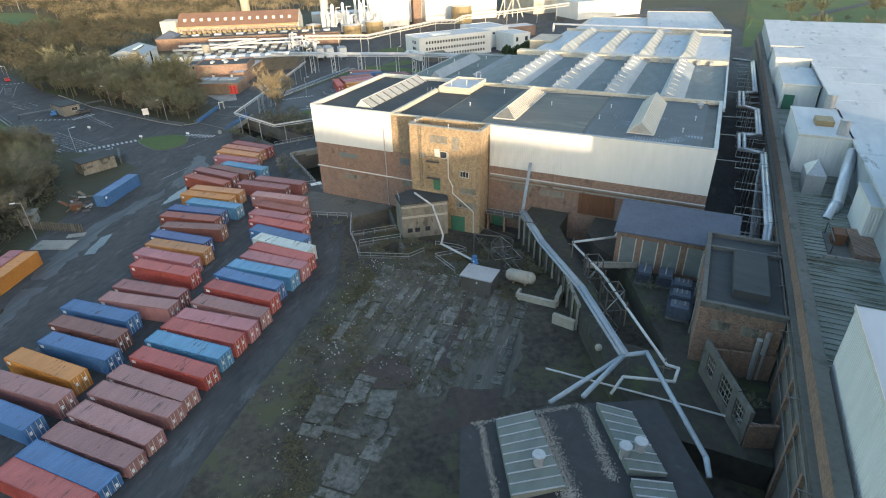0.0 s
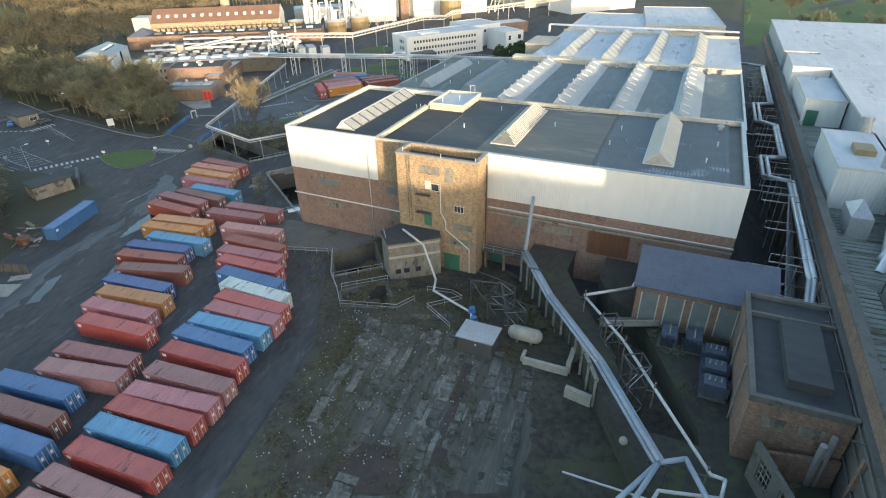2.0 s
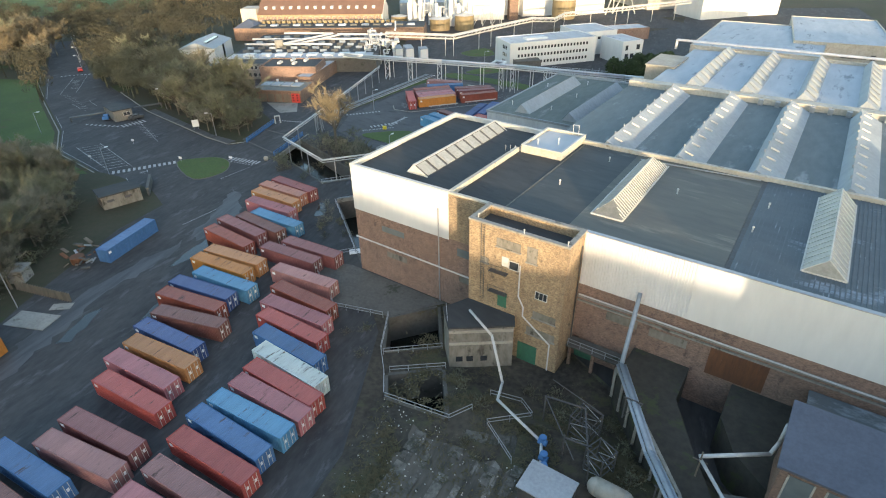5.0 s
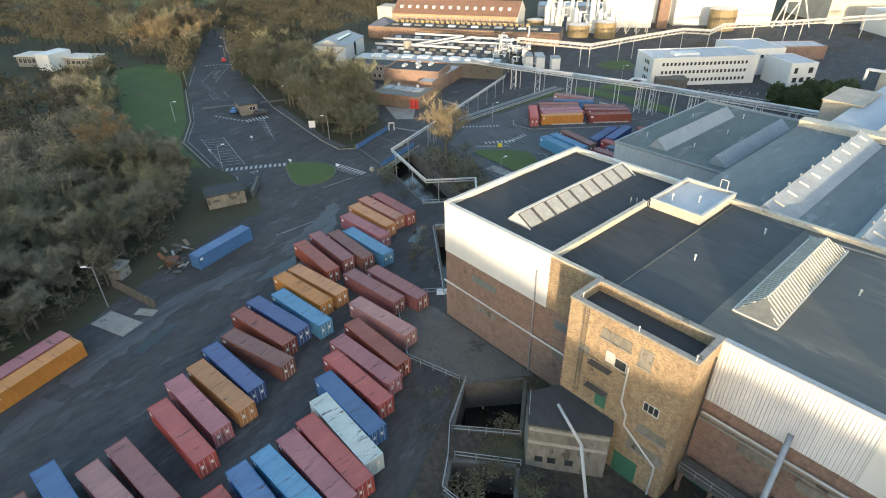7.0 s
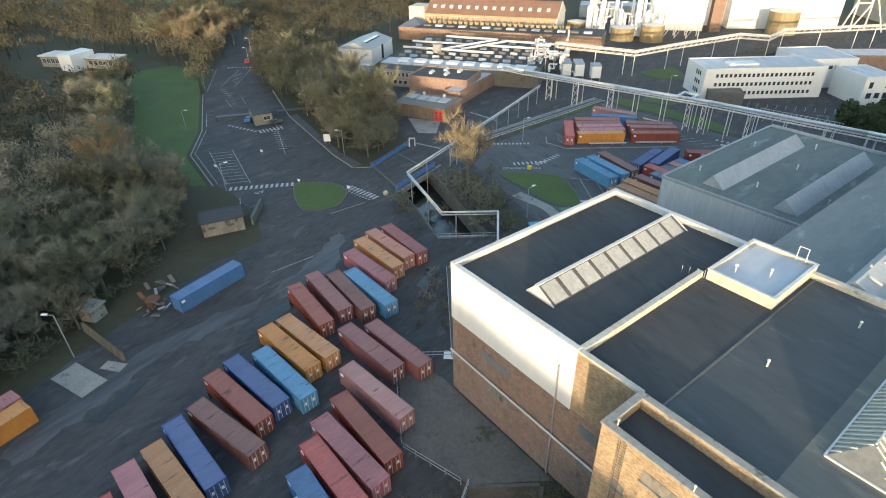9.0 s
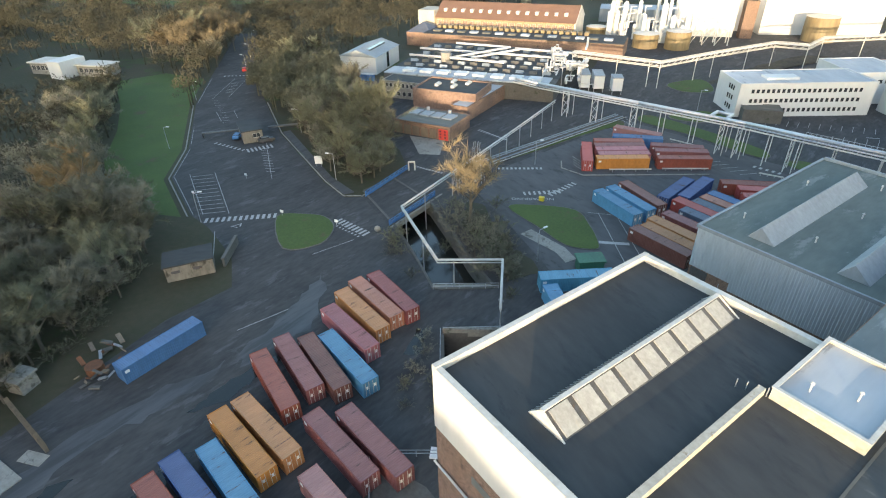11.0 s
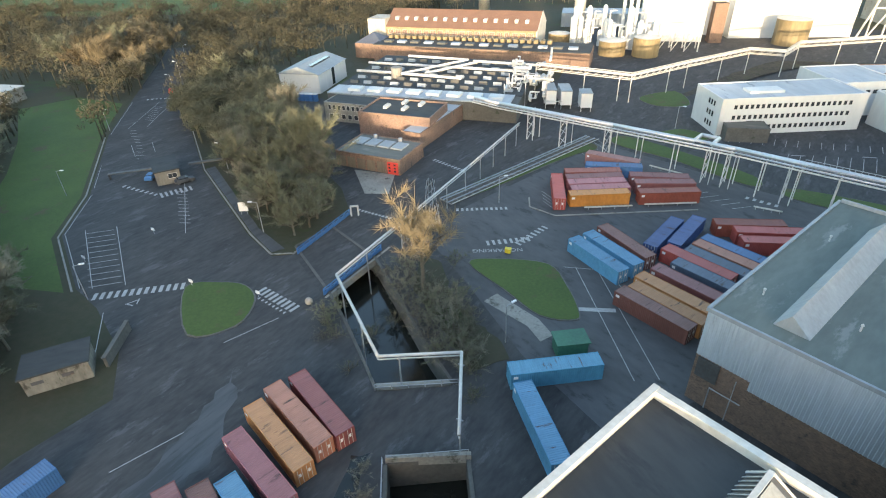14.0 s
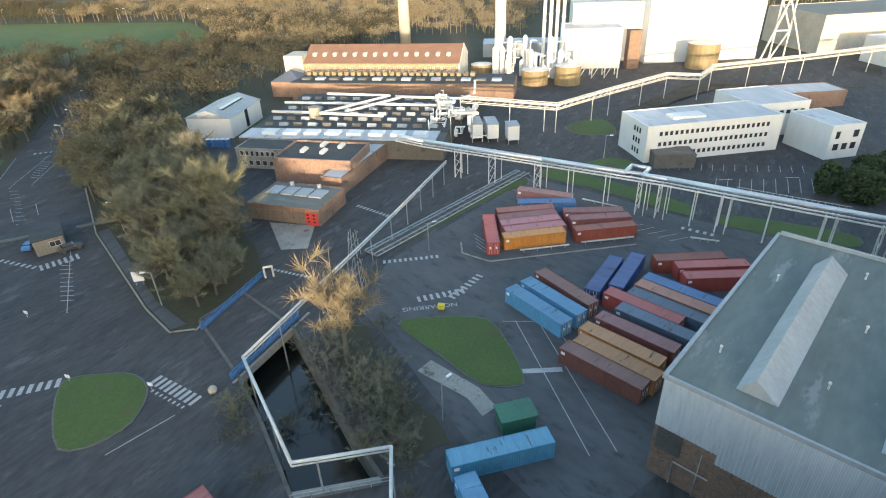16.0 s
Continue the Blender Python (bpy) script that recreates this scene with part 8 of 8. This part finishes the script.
for x, y, r, h_ in ((-38.5, 341, 5.2, 5.6), (-26.0, 343, 5.0, 7.0), (26.5, 377.5, 6.4, 10.0), (-62, 352, 4.5, 5.0)):
    tk = thing("storage_tank", "round buff insulated storage tank", "tank", pose(x, y, 0), "storage tanks")
    part("shell", Shape().tube((0, 0, 0), (0, 0, h_), r, 24), TANK_BROWN, tk)
    part("lid", Shape().tube((0, 0, h_), (0, 0, h_ + 0.6), r * 1.02, 24, r * 0.3), WHITE_TRIM, tk)
fr = thing("braced_trestle", "white braced steel trestle under the plant", "trestle", pose(-22, 352, 0, 0, 0, 10))
s = Shape()
for i in range(4):
    for j in range(2):
        part("leg", Shape().beam((i * 5, j * 6, 0), (i * 5, j * 6, 9), 0.4), WHITE_TRIM, fr)
        if i < 3:
            part("brace", Shape().beam((i * 5, j * 6, 0), (i * 5 + 5, j * 6, 9), 0.25), WHITE_TRIM, fr)
            part("beam", Shape().beam((i * 5, j * 6, 9), (i * 5 + 5, j * 6, 9), 0.35), WHITE_TRIM, fr)
block_building("brick_tower", "plain brown brick tower between the white process blocks", -3.5, 371, 15, 5, 5, 15, BRICK_BROWN, FELT, 0.3)
cr_ = thing("braced_mast", "white lattice mast and sloping struts beside the plant", "mast", pose(56, 396, 0, 0, 0, 15))
for a, b in (((0, 0, 0), (0, 0, 40)), ((6, 0, 0), (6, 0, 40)), ((0, 0, 0), (6, 0, 12)), ((6, 0, 12), (0, 0, 24)), ((0, 0, 24), (6, 0, 36)), ((12, -4, 0), (1, 0, 30)), ((-6, -4, 0), (5, 0, 30)), ((0, 0, 12), (6, 0, 12)), ((0, 0, 24), (6, 0, 24))):
    part("strut", Shape().beam(a, b, 0.55), WHITE_TRIM, cr_)
block_building("pale_shed", "low pale-roofed shed in front of the plant", 43, 317, 20, 22, 11, 5, BRICK_RED, ROOF_WHITE, 0.2)
block_building("large_store", "large pale storage hall with a ribbed roof", 78, 410, 22, 60, 40, 16, CREAM, FELT_PALE, 0.3)
block_building("large_store", "large pale storage hall", 100, 376, 22, 50, 24, 10, WHITE_SHEET, ROOF_WHITE, 0.3)
block_building("grey_shed", "long grey-roofed shed behind the brick hall", -70, 392, 10, 50, 16, 6, GREY_SHEET, ROOF_WHITE, 0.2)
# distant cream warehouse seen over the roofs at the start
wh = block_building("warehouse", "broad cream sheeted warehouse with a low roof", 66, 262, -26, 42, 60, 9, CREAM, ROOF_WHITE, 0.4)
wh = block_building("warehouse", "broad cream sheeted warehouse with a faint logo", 104, 268, -20, 32, 60, 9.7, CREAM, ROOF_WHITE, 0.4)
part("logo", Shape().box(16, 24, -0.12, -0.04, 5.2, 6.4).box(25, 26.4, -0.12, -0.04, 5.0, 6.8), CONCRETE_DARK, wh, "small grey logo panel")

# white gabled shed in the trees
ws = thing("gabled_shed", "white sheeted shed with a shallow pitched roof and dark glazing strip", "shed", pose(-135.5, 258, 0, 0, 0, 8))
part("wall", Shape().box(0, 14.5, 0, 22, -0.4, 6.2), WHITE_SHEET, ws)
part("roof", Shape().add([(-0.4, -0.4, 6.2), (14.9, -0.4, 6.2), (14.9, 22.4, 6.2), (-0.4, 22.4, 6.2), (7.2, -0.4, 8.6), (7.2, 22.4, 8.6)], [(0, 1, 4), (2, 3, 5), (1, 2, 5, 4), (3, 0, 4, 5)]), GREY_SHEET, ws)
part("glazing", Shape().box(14.4, 14.6, 10, 12.0, 0.5, 6.0).box(8.6, 10.6, 4, 18, 7.5, 8.05), PANE, ws, "dark glazing strip")
for i in range(5):
    tl = thing("portable_toilet", "blue plastic portable toilet", "toilet", pose(-124 + i * 1.5, 251.5 + i * 0.3, 0), "portable toilets")
    part("cabin", Shape().box(-0.55, 0.55, -0.55, 0.55, 0, 2.2), BLUE_PAINT, tl)
    part("roof", Shape().box(-0.6, 0.6, -0.6, 0.6, 2.2, 2.4), SIGN_WHITE, tl)
rdc = copy_thing(PROTO["rust"], pose(-112, 286, 0, 0, 0, 80))
# low school-like house in the meadow
mh = thing("flat_roofed_house", "low modern white house with ribbon windows among trees", "house", pose(-246, 208, height(-232, 209), 0, 0, 12))
part("wall", Shape().box(0, 14, 0, 8, -2, 4.2).box(21, 34, 1, 8, -2, 3.8), CONCRETE, mh, "grey wing")
part("wall", Shape().prism([(13, -4), (20, -5), (21, 6), (14, 8)], -2, 6.2), WHITE_SHEET, mh, "white curved front block")
part("roof", Shape().box(-0.5, 14.5, -0.6, 8.5, 4.2, 4.6).box(20.6, 34.5, 0.4, 8.5, 3.8, 4.2), WHITE_TRIM, mh)
for i in range(6):
    window(mh, 0.8 + i * 2.1, 2.5 + i * 2.1, -0.02, 1.6, 3.4, 2)
for i in range(5):
    window(mh, 22 + i * 2.3, 23.8 + i * 2.3, 0.98, 1.4, 3.0, 2)


# ---- cars ----
def car(x, y, deg, paint, label):
    ob = thing("car", label, "car", pose(x, y, height(x, y), 0, 0, deg), "parked cars")
    b = Shape()
    prof = [(-2.1, 0.35), (2.1, 0.35), (2.15, 0.75), (1.1, 0.95), (0.5, 1.42), (-1.2, 1.45), (-1.9, 0.95), (-2.15, 0.85)]
    n = len(prof)
    b.add([(px, s_ * (0.86 if pz < 1.2 else 0.7), pz) for s_ in (-1, 1) for px, pz in prof], [tuple(range(n)), tuple(range(2 * n - 1, n - 1, -1))] + [(i, n + i, n + (i + 1) % n, (i + 1) % n) for i in range(n)])
    part("body", b, paint, ob)
    part("glass", Shape().box(-1.5, 0.75, -0.8, 0.8, 0.98, 1.38), PANE, ob)
    for px in (-1.35, 1.35):
        for py in (-0.8, 0.8):
            part("wheel", Shape().tube((px, py - 0.1, 0.33), (px, py + 0.1, 0.33), 0.33, 12), STEEL_DARK, ob)


car(-121.5, 189.5, 115, BLUE_PAINT, "blue hatchback waiting at the gatehouse")
car(-112.3, 190.5, 60, STEEL_DARK, "dark car parked beside the gatehouse")
car(-173, 246, 130, RED_PAINT, "red car on the access road")

# ---- scrap by the yard ----
sc = thing("scrap_heap", "heap of rusty scrap metal and timber beside the container", "scrap", pose(-73.5, 113, 0, 0, 0, 30))
rn = random.Random(3)
for i in range(26):
    p = Vector((rn.uniform(-2.5, 2.5), rn.uniform(-5, 5), rn.uniform(0.1, 1.2)))
    q = p + Vector((rn.uniform(-1.5, 1.5), rn.uniform(-1.5, 1.5), rn.uniform(-0.1, 0.8)))
    part("scrap", Shape().beam(p, q, rn.uniform(0.1, 0.7), rn.uniform(0.05, 0.3)), rn.choice((DOOR_BROWN, TIMBER, CONCRETE_DARK, STEEL)), sc)
part("drum", Shape().tube((0, 0, 0), (0, 0, 1.2), 1.2, 12), DOOR_BROWN, sc)
pt = thing("pallet_board", "pale board lying on the dark ground", "board", pose(-24.3, 121.7, 0.02, 0, 0, 20))
part("board", Shape().box(-1.2, 1.2, -0.8, 0.8, 0, 0.1), SIGN_WHITE, pt)
